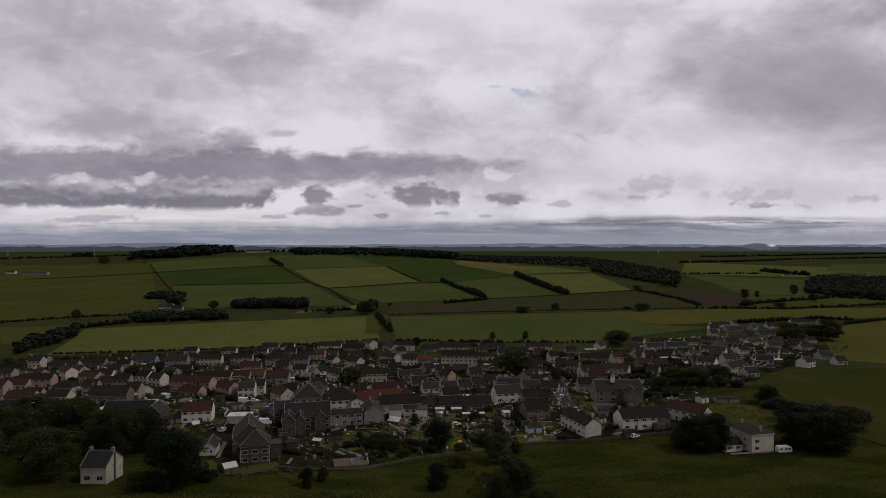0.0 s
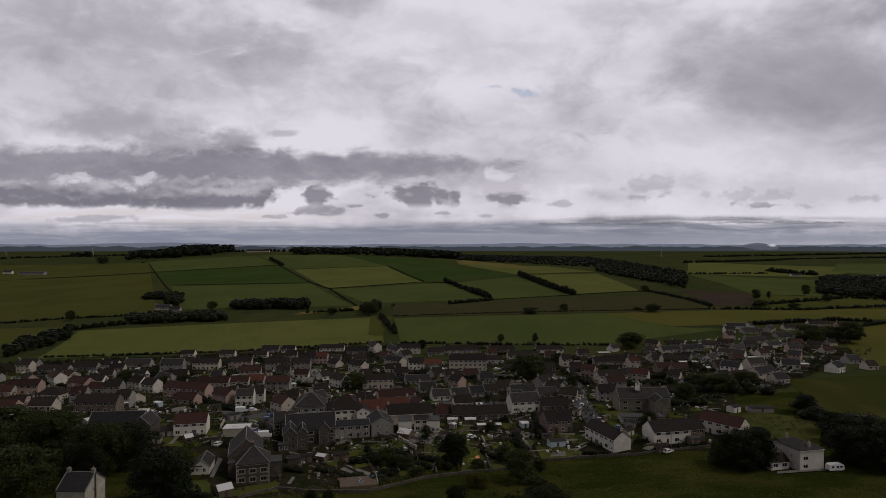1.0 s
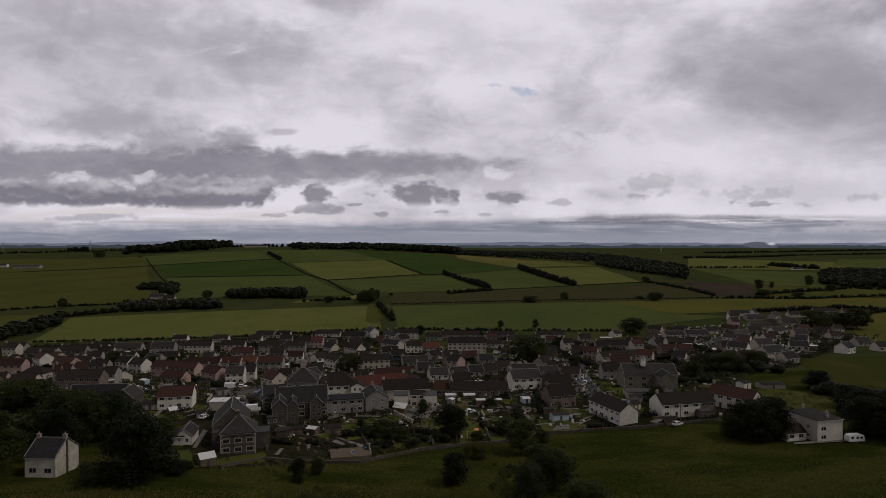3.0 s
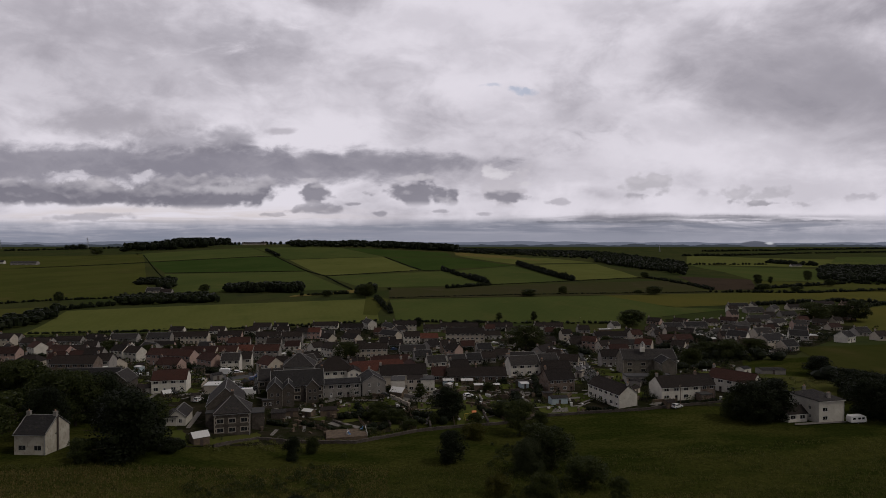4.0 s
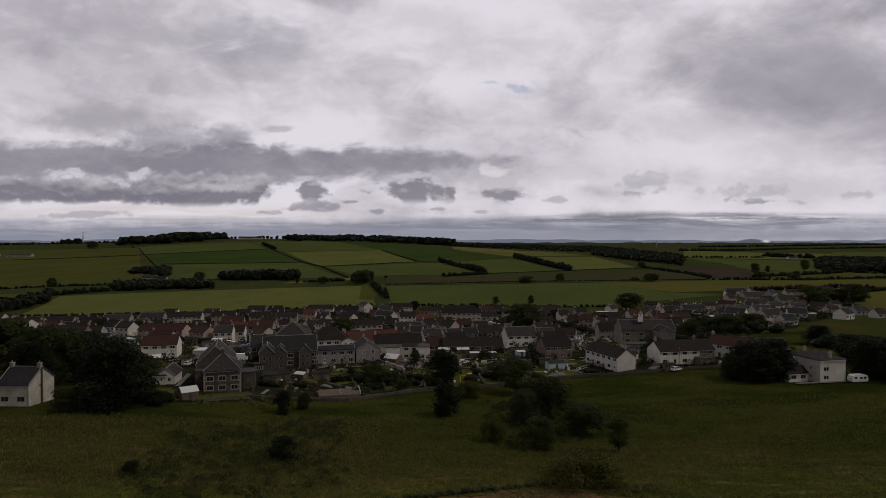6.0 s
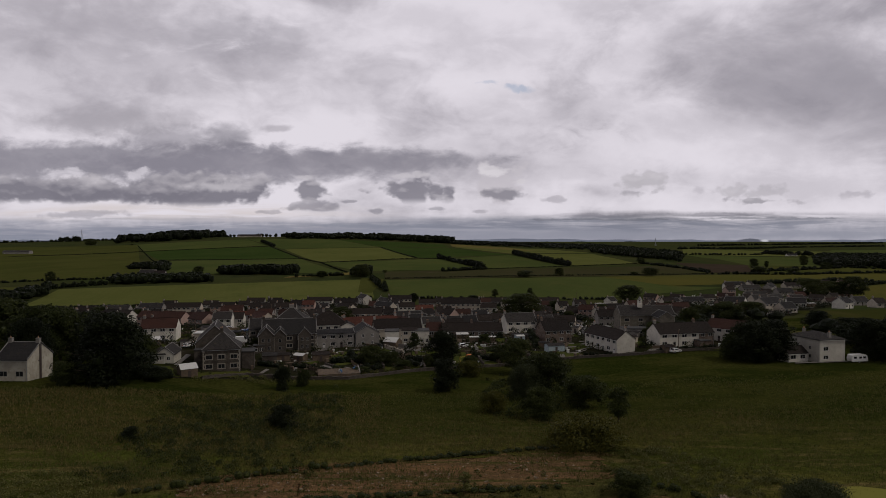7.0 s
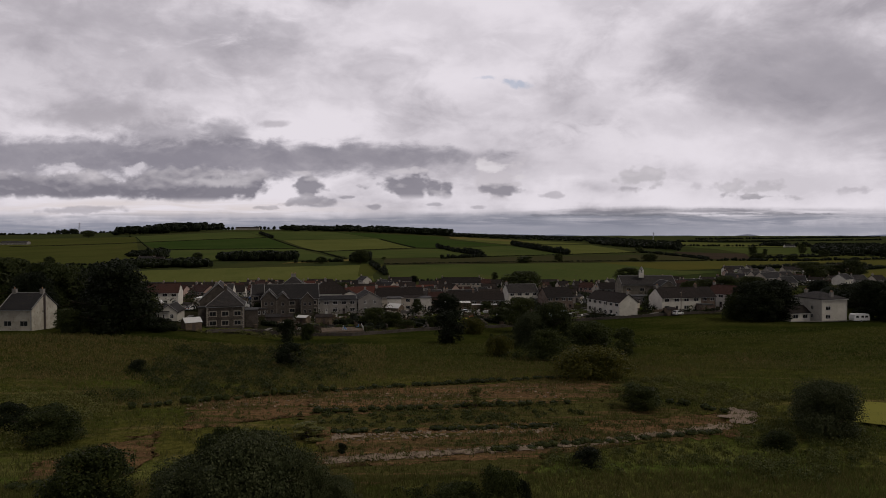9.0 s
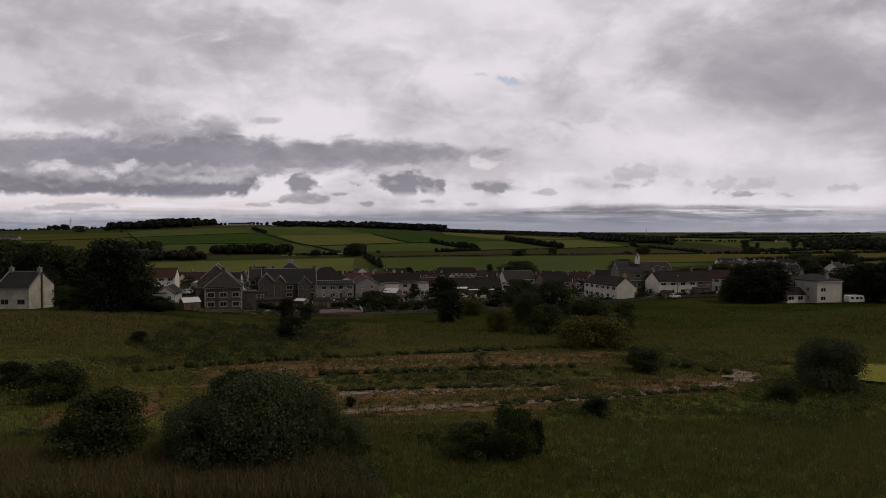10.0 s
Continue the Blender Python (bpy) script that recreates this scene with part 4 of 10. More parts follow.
def wood_patch(name, corners, high, crown, leaf, per, mat="darkleaf", seed=1, label="", fill=1.0):
    """A wood seen from afar: crowns packed over a four-sided patch of ground."""
    rng = np.random.RandomState(seed)
    a, b, c, d = (np.array(p, float) for p in corners)
    area = 0.5 * abs((c[0] - a[0]) * (d[1] - b[1]) - (d[0] - b[0]) * (c[1] - a[1]))
    n = int(min(900, fill * area / (crown * crown * 0.45)))
    s, t = rng.uniform(0, 1, (2, n, 1))
    p = a * (1 - s) * (1 - t) + b * s * (1 - t) + c * s * t + d * (1 - s) * t + rng.normal(0, crown * 0.25, (n, 2))
    h = high * np.where(rng.uniform(0, 1, n) < 0.35, rng.uniform(0.5, 0.78, n), rng.uniform(0.78, 1.08, n))
    g = land(p[:, 0], p[:, 1])
    r = crown * rng.uniform(0.42, 0.78, n)
    # each tree: one bulk and four boughs that lump its outline, leaves over all of them
    mid = np.column_stack([p, g + h * 0.50])
    rad = np.stack([r * 0.80, r * 0.80, h * 0.46], -1)
    at, up = rng.uniform(0, 2 * math.pi, (n, 4)), rng.uniform(0.45, 0.86, (n, 4))
    off = r[:, None] * rng.uniform(0.25, 0.6, (n, 4)) * (1.25 - np.abs(up - 0.5))
    bough = np.stack([p[:, :1] + off * np.cos(at), p[:, 1:] + off * np.sin(at), g[:, None] + h[:, None] * up], -1).reshape(-1, 3)
    size = np.repeat(np.stack([r * 0.40, r * 0.40, h * 0.15], -1), 4, 0) * rng.uniform(0.7, 1.2, (4 * n, 1))
    k = max(7, per // 11)
    c, e = np.concatenate([mid, bough]), np.concatenate([rad, size])
    v = rng.normal(0, 1, (len(c), k, 3))
    v /= np.linalg.norm(v, axis=-1, keepdims=True)
    q = c[:, None] + v * e[:, None] * rng.uniform(0.9, 1.12, (len(c), k, 1))
    verts = np.concatenate([leaf_quads(q.reshape(-1, 3), v.reshape(-1, 3), leaf * 0.75, rng, 1.3), hearts_of(mid, rad * 0.93, rng), (bough[:, None] + CUBE[None] * size[:, None] * 1.25).reshape(-1, 3)])
    ob = new(name, quad_mesh(name, verts, M[mat]))
    return tagged(ob, label, "wood", "", "stuff")


# ---- houses ----
def facade(s, x0, x1, z0, z1, y, holes, deep=0.12, flip=False, m=None):
    """A wall face in the plane y, facing -y, with openings cut through its skin and their reveals: rows of x, z, width, height."""
    xs = sorted({x0, x1, *(h[0] - h[2] / 2 for h in holes), *(h[0] + h[2] / 2 for h in holes)})
    zs = sorted({z0, z1, *(h[1] for h in holes), *(h[1] + h[3] for h in holes)})
    t = (lambda p: m @ Vector(p)) if m is not None else Vector

    def inside(x, z):
        return any(abs(x - h[0]) < h[2] / 2 and h[1] < z < h[1] + h[3] for h in holes)

    for a, b in zip(xs[:-1], xs[1:]):
        for c, d in zip(zs[:-1], zs[1:]):
            if not inside((a + b) / 2, (c + d) / 2):
                s.face([t(p) for p in ((a, y, c), (b, y, c), (b, y, d), (a, y, d))])
    for hx, hz, w, h in holes:
        a, b, c, d, e = hx - w / 2, hx + w / 2, hz, hz + h, y + deep
        for q in (((a, y, c), (a, y, d), (a, e, d), (a, e, c)), ((b, y, c), (b, e, c), (b, e, d), (b, y, d)), ((a, y, c), (a, e, c), (b, e, c), (b, y, c)), ((a, y, d), (b, y, d), (b, e, d), (a, e, d))):
            s.face([t(p) for p in q])


WINDOWS, DOORS = {}, {}


def window_meshes(w, h, paint="frame"):
    """A two-light casement: one frame with two openings, and the glass behind it."""
    key = (round(w, 2), round(h, 2), paint)
    if key not in WINDOWS:
        b = 0.09
        xs, zs, ys = (-w / 2, -w / 2 + b, -0.04, 0.04, w / 2 - b, w / 2), (0, b, h - b, h), (0.02, 0.10)
        verts = [(x, y, z) for y in ys for z in zs for x in xs]
        n, f = len(xs), []
        full = [[not (k == 1 and i in (1, 3)) for i in range(5)] for k in range(3)]

        def at(i, k, s):
            return s * 24 + k * n + i

        for k in range(3):
            for i in range(5):
                if not full[k][i]:
                    continue
                f.append((at(i, k, 0), at(i + 1, k, 0), at(i + 1, k + 1, 0), at(i, k + 1, 0)))
                f.append((at(i, k + 1, 1), at(i + 1, k + 1, 1), at(i + 1, k, 1), at(i, k, 1)))
                if k == 0 or not full[k - 1][i]:
                    f.append((at(i, k, 1), at(i + 1, k, 1), at(i + 1, k, 0), at(i, k, 0)))
                if k == 2 or not full[k + 1][i]:
                    f.append((at(i, k + 1, 0), at(i + 1, k + 1, 0), at(i + 1, k + 1, 1), at(i, k + 1, 1)))
                if i == 0 or not full[k][i - 1]:
                    f.append((at(i, k, 0), at(i, k + 1, 0), at(i, k + 1, 1), at(i, k, 1)))
                if i == 4 or not full[k][i + 1]:
                    f.append((at(i + 1, k, 1), at(i + 1, k + 1, 1), at(i + 1, k + 1, 0), at(i + 1, k, 0)))
        frame_mesh = mesh_of("window", verts, f, [M[paint]])
        g = Shape().box(-w / 2 + b, 0.055, b, w / 2 - b, 0.075, h - b)
        WINDOWS[key] = (frame_mesh, g.mesh("pane", M["glass"]))
    return WINDOWS[key]


def add_window(parent, x, z, w, h, m=None, paint="frame"):
    f, g = window_meshes(w, h, paint)
    at = pose(x, 0, z)
    if m is not None:
        at = m @ at
    ob = part("window", f, parent)
    ob.matrix_basis = at
    part("pane", g, ob)


def gable_roof(L, W, eave, pitch, over=0.3, thick=0.16):
    s = Shape()
    k = math.tan(radians(pitch))
    rz = eave + W / 2 * k
    prof = [(-over, eave - over * k), (W / 2, rz), (W + over, eave - over * k), (W + over, eave - over * k + thick), (W / 2, rz + thick * 1.2), (-over, eave - over * k + thick)]
    a, b = -L / 2 - 0.18, L / 2 + 0.18
    A, B = [(a, y, z) for y, z in prof], [(b, y, z) for y, z in prof]
    n = len(prof)
    for i in range(n):
        j = (i + 1) % n
        s.face([A[i], B[i], B[j], A[j]])
    s.face([A[0], A[5], A[4], A[1]]), s.face([A[1], A[4], A[3], A[2]])
    s.face([B[0], B[1], B[4], B[5]]), s.face([B[1], B[2], B[3], B[4]])
    return s, rz


def hip_roof(L, W, eave, pitch, over=0.3):
    s = Shape()
    k = math.tan(radians(pitch))
    half = min(L, W) / 2 + over
    rz = eave - over * k * 0 + half * k
    a, b, c, d = -L / 2 - over, L / 2 + over, -over, W + over
    if L >= W:
        r0, r1 = (a + half, W / 2, rz), (b - half, W / 2, rz)
        fs = [[(a, c, eave), (b, c, eave), r1, r0], [(b, d, eave), (a, d, eave), r0, r1], [(b, c, eave), (b, d, eave), r1], [(a, d, eave), (a, c, eave), r0]]
    else:
        r0, r1 = (0, c + half, rz), (0, d - half, rz)
        fs = [[(a, c, eave), (b, c, eave), r0], [(b, c, eave), (b, d, eave), r1, r0], [(b, d, eave), (a, d, eave), r1], [(a, d, eave), (a, c, eave), r0, r1]]
    for f in fs:
        s.face(f)
    e = eave - 0.14
    s.face([(a, d, e), (b, d, e), (b, c, e), (a, c, e)])
    for p, q in (((a, c), (b, c)), ((b, c), (b, d)), ((b, d), (a, d)), ((a, d), (a, c))):
        s.face([(*p, e), (*q, e), (*q, eave), (*p, eave)])
    return s, rz


LOOKS = {"white": "white rendered", "cream": "cream roughcast", "pink": "pinkish roughcast", "grey": "grey roughcast", "brown": "brown brick", "stone": "dark sandstone", "hallstone": "grey sandstone", "stained": "stained white"}
ROOFS = {"slate": "grey slate", "dark": "dark brown tiled", "tile": "brown-red tiled", "red": "red tiled", "sheet": "pale sheet"}
HOUSES = {}
TAKEN = []


def house(x, y, turn, L, W=8.0, storeys=2, wall="cream", roof="dark", hip=False, chimneys=1, left=0, right=0, pitch=36, eave=None, bays=None, name="house", label="", group="houses of the village", category="house", door=True, dz=0.0, pots=2, bare=False, off=0.0):
    """A house: front wall centred on (x, y), facing -y before it is turned; left and right: windows in the gables."""
    L, W = round(L * 2) / 2, round(W * 2) / 2
    eave = eave or (2.7 if storeys == 1 else 2.7 * storeys - 0.3)
    bays = max(1, round(L / 3.1)) if bays is None else bays
    key = (L, W, storeys, wall, roof, hip, chimneys, left, right, pitch, eave, bays, name, label, door, pots, bare, off)
    at = Matrix.Translation(spot(x, y, dz)) @ pose(0, 0, 0, 0, 0, turn)
    TAKEN.append((x, y, turn, L, W))
    if key in HOUSES:
        return copy_thing(HOUSES[key], at)
    words = label or f"{LOOKS[wall]} {'bungalow' if storeys == 1 else 'house'} under a {'hipped ' if hip else ''}{ROOFS[roof]} roof"
    ob = thing(name, words, category, group)
    paint = "oldframe" if wall in ("stone", "hallstone", "stained") else "frame"
    holes = []
    for k in range(bays):
        bx = -L / 2 + L * (k + 0.5) / bays + off
        for fl in range(storeys):
            zz = 0.9 + fl * 2.65
            if zz + 1.2 > eave:
                continue
            if fl == 0 and door and k % 2 == 1:
                holes.append((bx, 0.0, 0.95, 2.05))
            elif not bare:
                holes.append((bx, zz, min(1.9, L / bays * 0.55), 1.25))
    s = Shape()
    facade(s, -L / 2, L / 2, -1.6, eave, 0.0, holes)
    k = math.tan(radians(pitch))
    rz = eave if hip else eave + W / 2 * k
    gh = {}
    for side, count in ((-1, left), (1, right)):
        m = Matrix.Translation((side * L / 2, W / 2, 0)) @ pose(0, 0, 0, 0, 0, 90 * side)
        gh[side] = (m, [(((i + 0.5) / count - 0.5) * W * 0.8, 0.9 + fl * 2.65, 0.95, 1.2) for i in range(count) for fl in range(storeys) if 2.1 + fl * 2.65 < eave])
        facade(s, -W / 2, W / 2, -1.6, eave, 0.0, gh[side][1], m=m)
        if not hip:
            s.face([m @ Vector(p) for p in ((-W / 2, 0, eave), (W / 2, 0, eave), (0, 0, rz))])
    s.face([(L / 2, W, -1.6), (-L / 2, W, -1.6), (-L / 2, W, eave), (L / 2, W, eave)])
    part("wall", s.mesh("wall", M[wall]), ob)
    rs, top = hip_roof(L, W, eave, pitch) if hip else gable_roof(L, W, eave, pitch)
    rf = part("roof", rs.mesh("roof", M[roof]), ob)
    cap = Shape()
    if not hip:
        cap.tube((-L / 2 - 0.18, W / 2, top + 0.17), (L / 2 + 0.18, W / 2, top + 0.17), 0.11, 0.11, 6)
    elif L > W:
        cap.tube((-L / 2 + W / 2, W / 2, top), (L / 2 - W / 2, W / 2, top), 0.11, 0.11, 6)
        for a, b in ((-1, 0), (-1, 1), (1, 0), (1, 1)):
            cap.tube((a * (L / 2 + 0.3), -0.3 + b * (W + 0.6), eave), (a * (L / 2 - W / 2), W / 2, top), 0.09, 0.09, 6)
    if cap.v:
        part("ridge", cap.mesh("ridge", M["ridge" if roof == "slate" else roof]), rf)
    if roof == "slate" and not hip:
        for side in (-1, 1):
            cp = Shape()
            for y0 in (-0.15, W + 0.15):
                cp.tube((side * (L / 2 + 0.08), y0, eave + 0.06), (side * (L / 2 + 0.08), W / 2, top + 0.24), 0.12, 0.12, 4)
            part("coping", cp.mesh("coping", M["ridge"]), rf, "pale stone gable coping")
    if wall in ("stone", "hallstone") and name not in ("wing", "school_wing"):
        for hx, hz, w, h in holes:
            sur = Shape()
            for a, b, c, d in ((-w / 2 - 0.16, 0, -w / 2, h), (w / 2, 0, w / 2 + 0.16, h), (-w / 2 - 0.16, h, w / 2 + 0.16, h + 0.22), (-w / 2 - 0.2, -0.18, w / 2 + 0.2, 0)):
                sur.box(hx + a, -0.03, hz + b, hx + c, 0.05, hz + d)
            part("surround", sur.mesh("surround", M["quoin"]), ob, "pale dressed stone window surround")
        for side in (-1, 1):
            qn = Shape()
            for i in range(int(eave / 0.6)):
                w = 0.5 if i % 2 else 0.3
                x0, x1 = sorted((side * (L / 2 + 0.02), side * (L / 2 - w)))
                qn.box(x0, -0.025, i * 0.6 + 0.03, x1, 0.10, i * 0.6 + 0.57)
            part("quoin", qn.mesh("quoin", M["quoin"]), ob, "pale corner stones")
    gut = Shape().box(-L / 2 - 0.2, -0.42, eave - 0.34, L / 2 + 0.2, -0.30, eave - 0.24)
    gut.box(L / 2 - 0.25, -0.10, -0.5, L / 2 - 0.16, -0.01, eave - 0.3)
    part("gutter", gut.mesh("gutter", M["frame"] if wall in ("white", "cream") else M["steel"]), ob)
    for hx, hz, w, h in holes:
        if h > 1.5:
            key_door = "door" if (hx * 7) % 2 < 1 else "frame"
            if key_door not in DOORS:
                DOORS[key_door] = (Shape().box(-0.475, 0.05, 0, 0.475, 0.11, 2.05).mesh("door", M[key_door]), Shape().box(-0.3, 0.035, 1.2, 0.3, 0.055, 1.8).mesh("door_light", M["glass"]))
            leaf = part("door", DOORS[key_door][0], ob)
            leaf.matrix_basis = pose(hx, 0, hz)
            part("door_light", DOORS[key_door][1], leaf)
        else:
            add_window(ob, hx, hz, w, h, paint=paint)
    for side in (-1, 1):
        m, rows = gh[side]
        for hx, hz, w, h in rows:
            add_window(ob, hx, hz, w, h, m, paint)
    spots = {0: (), 1: (-0.5,), 2: (-0.5, 0.5), 3: (-0.5, 0.0, 0.5)}[chimneys]
    for c in spots:
        cx = c * (L - 1.0 if not hip else L - W)
        if hip and L < W:
            deep_shift = Matrix.Translation((0, c * (W - 2.4), -0.9))
            cx = 0.0
        else:
            deep_shift = Matrix()
        st = Shape().box(cx - 0.45, W / 2 - 0.35, top - 1.2, cx + 0.45, W / 2 + 0.35, top + 1.0)
        st.box(cx - 0.52, W / 2 - 0.42, top + 1.0, cx + 0.52, W / 2 + 0.42, top + 1.13)
        stack = part("chimney", st.mesh("chimney", M[wall if wall in ("stone", "brown") else "grey"]), ob)
        stack.matrix_basis = deep_shift
        for i in range(pots):
            px = cx + (i - (pots - 1) / 2) * 0.42
            part("chimney_pot", Shape().tube((px, W / 2, top + 1.13), (px, W / 2, top + 1.6), 0.13, 0.10, 7).mesh("chimney_pot", M["pot"]), stack)
    ob.matrix_basis = at
    HOUSES[key] = ob
    return ob


def shed(x, y, turn, L, W, eave, wall="timber", roof="dark", pitch=20, name="shed", label="", category="shed", door=True):
    s = Shape()
    k = math.tan(radians(pitch))
    facade(s, -L / 2, L / 2, -0.6, eave, 0.0, [])
    for side in (-1, 1):
        m = Matrix.Translation((side * L / 2, W / 2, 0)) @ pose(0, 0, 0, 0, 0, 90 * side)
        facade(s, -W / 2, W / 2, -0.6, eave, 0.0, [], m=m)
        s.face([m @ Vector(p) for p in ((-W / 2, 0, eave), (W / 2, 0, eave), (0, 0, eave + W / 2 * k))])
    s.face([(L / 2, W, -0.6), (-L / 2, W, -0.6), (-L / 2, W, eave), (L / 2, W, eave)])
    ob = thing(name, label or f"small garden shed with a {'pale' if roof == 'sheet' else 'dark'} pitched roof", category)
    part("wall", s.mesh("wall", M[wall]), ob)
    rs, _ = gable_roof(L, W, eave, pitch, 0.18, 0.07)
    part("roof", rs.mesh("roof", M[roof]), ob)
    if door:
        part("door", Shape().box(-0.42, -0.04, -0.1, 0.42, -0.005, min(1.9, eave - 0.1)).mesh("door", M["door"]), ob)
    ob.matrix_basis = Matrix.Translation(spot(x, y)) @ pose(0, 0, 0, 0, 0, turn)
    return ob


def flat_block(x, y, turn, L, W, high, wall="grey", top="asphalt", name="extension", label="", category="building", windows=0):
    """A flat-roofed block with a fascia and a parapet."""
    ob = thing(name, label, category)
    holes = [(-L / 2 + L * (i + 0.5) / windows, 0.9, min(1.6, L / windows * 0.6), 1.2) for i in range(windows)]
    s = Shape()
    facade(s, -L / 2, L / 2, -1.0, high, 0.0, holes)
    s.face([(L / 2, 0, -1), (L / 2, W, -1), (L / 2, W, high), (L / 2, 0, high)])
    s.face([(-L / 2, W, -1), (-L / 2, 0, -1), (-L / 2, 0, high), (-L / 2, W, high)])
    s.face([(L / 2, W, -1), (-L / 2, W, -1), (-L / 2, W, high), (L / 2, W, high)])
    part("wall", s.mesh("wall", M[wall]), ob)
    part("roof", Shape().box(-L / 2 - 0.15, -0.15, high, L / 2 + 0.15, W + 0.15, high + 0.22).mesh("roof", M[top]), ob)
    for hx, hz, w, h in holes:
        add_window(ob, hx, hz, w, h)
    ob.matrix_basis = Matrix.Translation(spot(x, y)) @ pose(0, 0, 0, 0, 0, turn)
    return ob


# ---- smaller things ----
def set_at(ob, x, y, turn=0.0, dz=0.0):
    ob.matrix_basis = Matrix.Translation(spot(x, y, dz)) @ pose(0, 0, 0, 0, 0, turn)
    return ob


def bellcote(x, y, back, high):
    """A small white bell turret that rides on the ridge of the hall."""
    ob = thing("bellcote", "small white bell turret on a slate roof ridge", "bell turret")
    s = Shape()
    for a, b in ((-0.8, -0.8), (0.5, -0.8), (-0.8, 0.5), (0.5, 0.5)):
        s.box(a, b, -2.4, a + 0.3, b + 0.3, 0.9)
    s.box(-0.85, -0.85, -2.4, 0.85, 0.85, -0.6)
    part("turret", s.mesh("turret", M["white"]), ob)
    c = Shape()
    c.tube((0, 0, 0.9), (0, 0, 2.4), 1.15, 0.05, 4)
    part("cap", c.mesh("cap", M["ridge"]), ob)
    b = Shape().tube((0, 0, -0.3), (0, 0, 0.3), 0.36, 0.18, 10)
    part("bell", b.mesh("bell", M["steel"]), ob)
    ob.matrix_basis = Matrix.Translation(Vector((x, y + 5.2, float(land(x, y)) + high)))


def field_wall(pts, high=0.75, label="low dark drystone wall along the gardens", mat="stone"):
    """A rubble wall: courses of uneven stones laid along a line, with a cope on top."""
    rng = random.Random(len(pts) * 7 + int(pts[0][0]))
    ob = thing("wall", label, "wall", "", "structure")
    core, cope = Shape(), Shape()
    for (x0, y0), (x1, y1) in zip(pts[:-1], pts[1:]):
        run = math.hypot(x1 - x0, y1 - y0)
        n = max(2, int(run / 1.4))
        yaw = math.degrees(math.atan2(y1 - y0, x1 - x0))
        for i in range(n):
            t = (i + 0.5) / n
            g = spot(x0 + (x1 - x0) * t, y0 + (y1 - y0) * t)
            m = Matrix.Translation(g) @ pose(0, 0, 0, 0, 0, yaw + rng.uniform(-2, 2))
            w, h = run / n / 2 + 0.03, high * rng.uniform(0.85, 1.1)
            core.box(-w, -0.25, -0.5, w, 0.25, h, 0, m)
            for k in range(3):
                a = -w + 2 * w * k / 3
                cope.box(a + 0.02, -0.28 + rng.uniform(-0.03, 0.03), h, a + 2 * w / 3 - 0.02, 0.28, h + rng.uniform(0.08, 0.24), 0, m)
    part("courses", core.mesh("courses", M[mat]), ob)
    part("cope", cope.mesh("cope", M[mat]), ob)


def fence(pts, high=1.5):
    """A timber garden fence: posts, two rails and boards."""
    ob = thing("fence", "weathered timber garden fence", "fence")
    board = Shape().box(-0.07, -0.012, 0.05, 0.07, 0.012, high).mesh("board", M["timber"])
    post = Shape().box(-0.06, -0.06, -0.3, 0.06, 0.06, high + 0.1).mesh("post", M["timber"])
    for (x0, y0), (x1, y1) in zip(pts[:-1], pts[1:]):
        run = math.hypot(x1 - x0, y1 - y0)
        yaw = math.degrees(math.atan2(y1 - y0, x1 - x0))
        n = max(1, int(run / 2.0))
        for i in range(n):
            a, b = (Vector((x0 + (x1 - x0) * t, y0 + (y1 - y0) * t, 0)) for t in (i / n, (i + 1) / n))
            ga, gb = spot(a.x, a.y), spot(b.x, b.y)
            part("post", post, ob).matrix_basis = Matrix.Translation(ga) @ pose(0, 0, 0, 0, 0, yaw)
            for h in (0.4, high - 0.3):
                part("rail", Shape().tube(ga + Vector((0, 0, h)), gb + Vector((0, 0, h)), 0.04, 0.04, 4).mesh("rail", M["timber"]), ob)
            for k in range(6):
                part("board", board, ob).matrix_basis = Matrix.Translation(ga.lerp(gb, (k + 0.5) / 6)) @ pose(0, 0, 0, 0, 0, yaw)


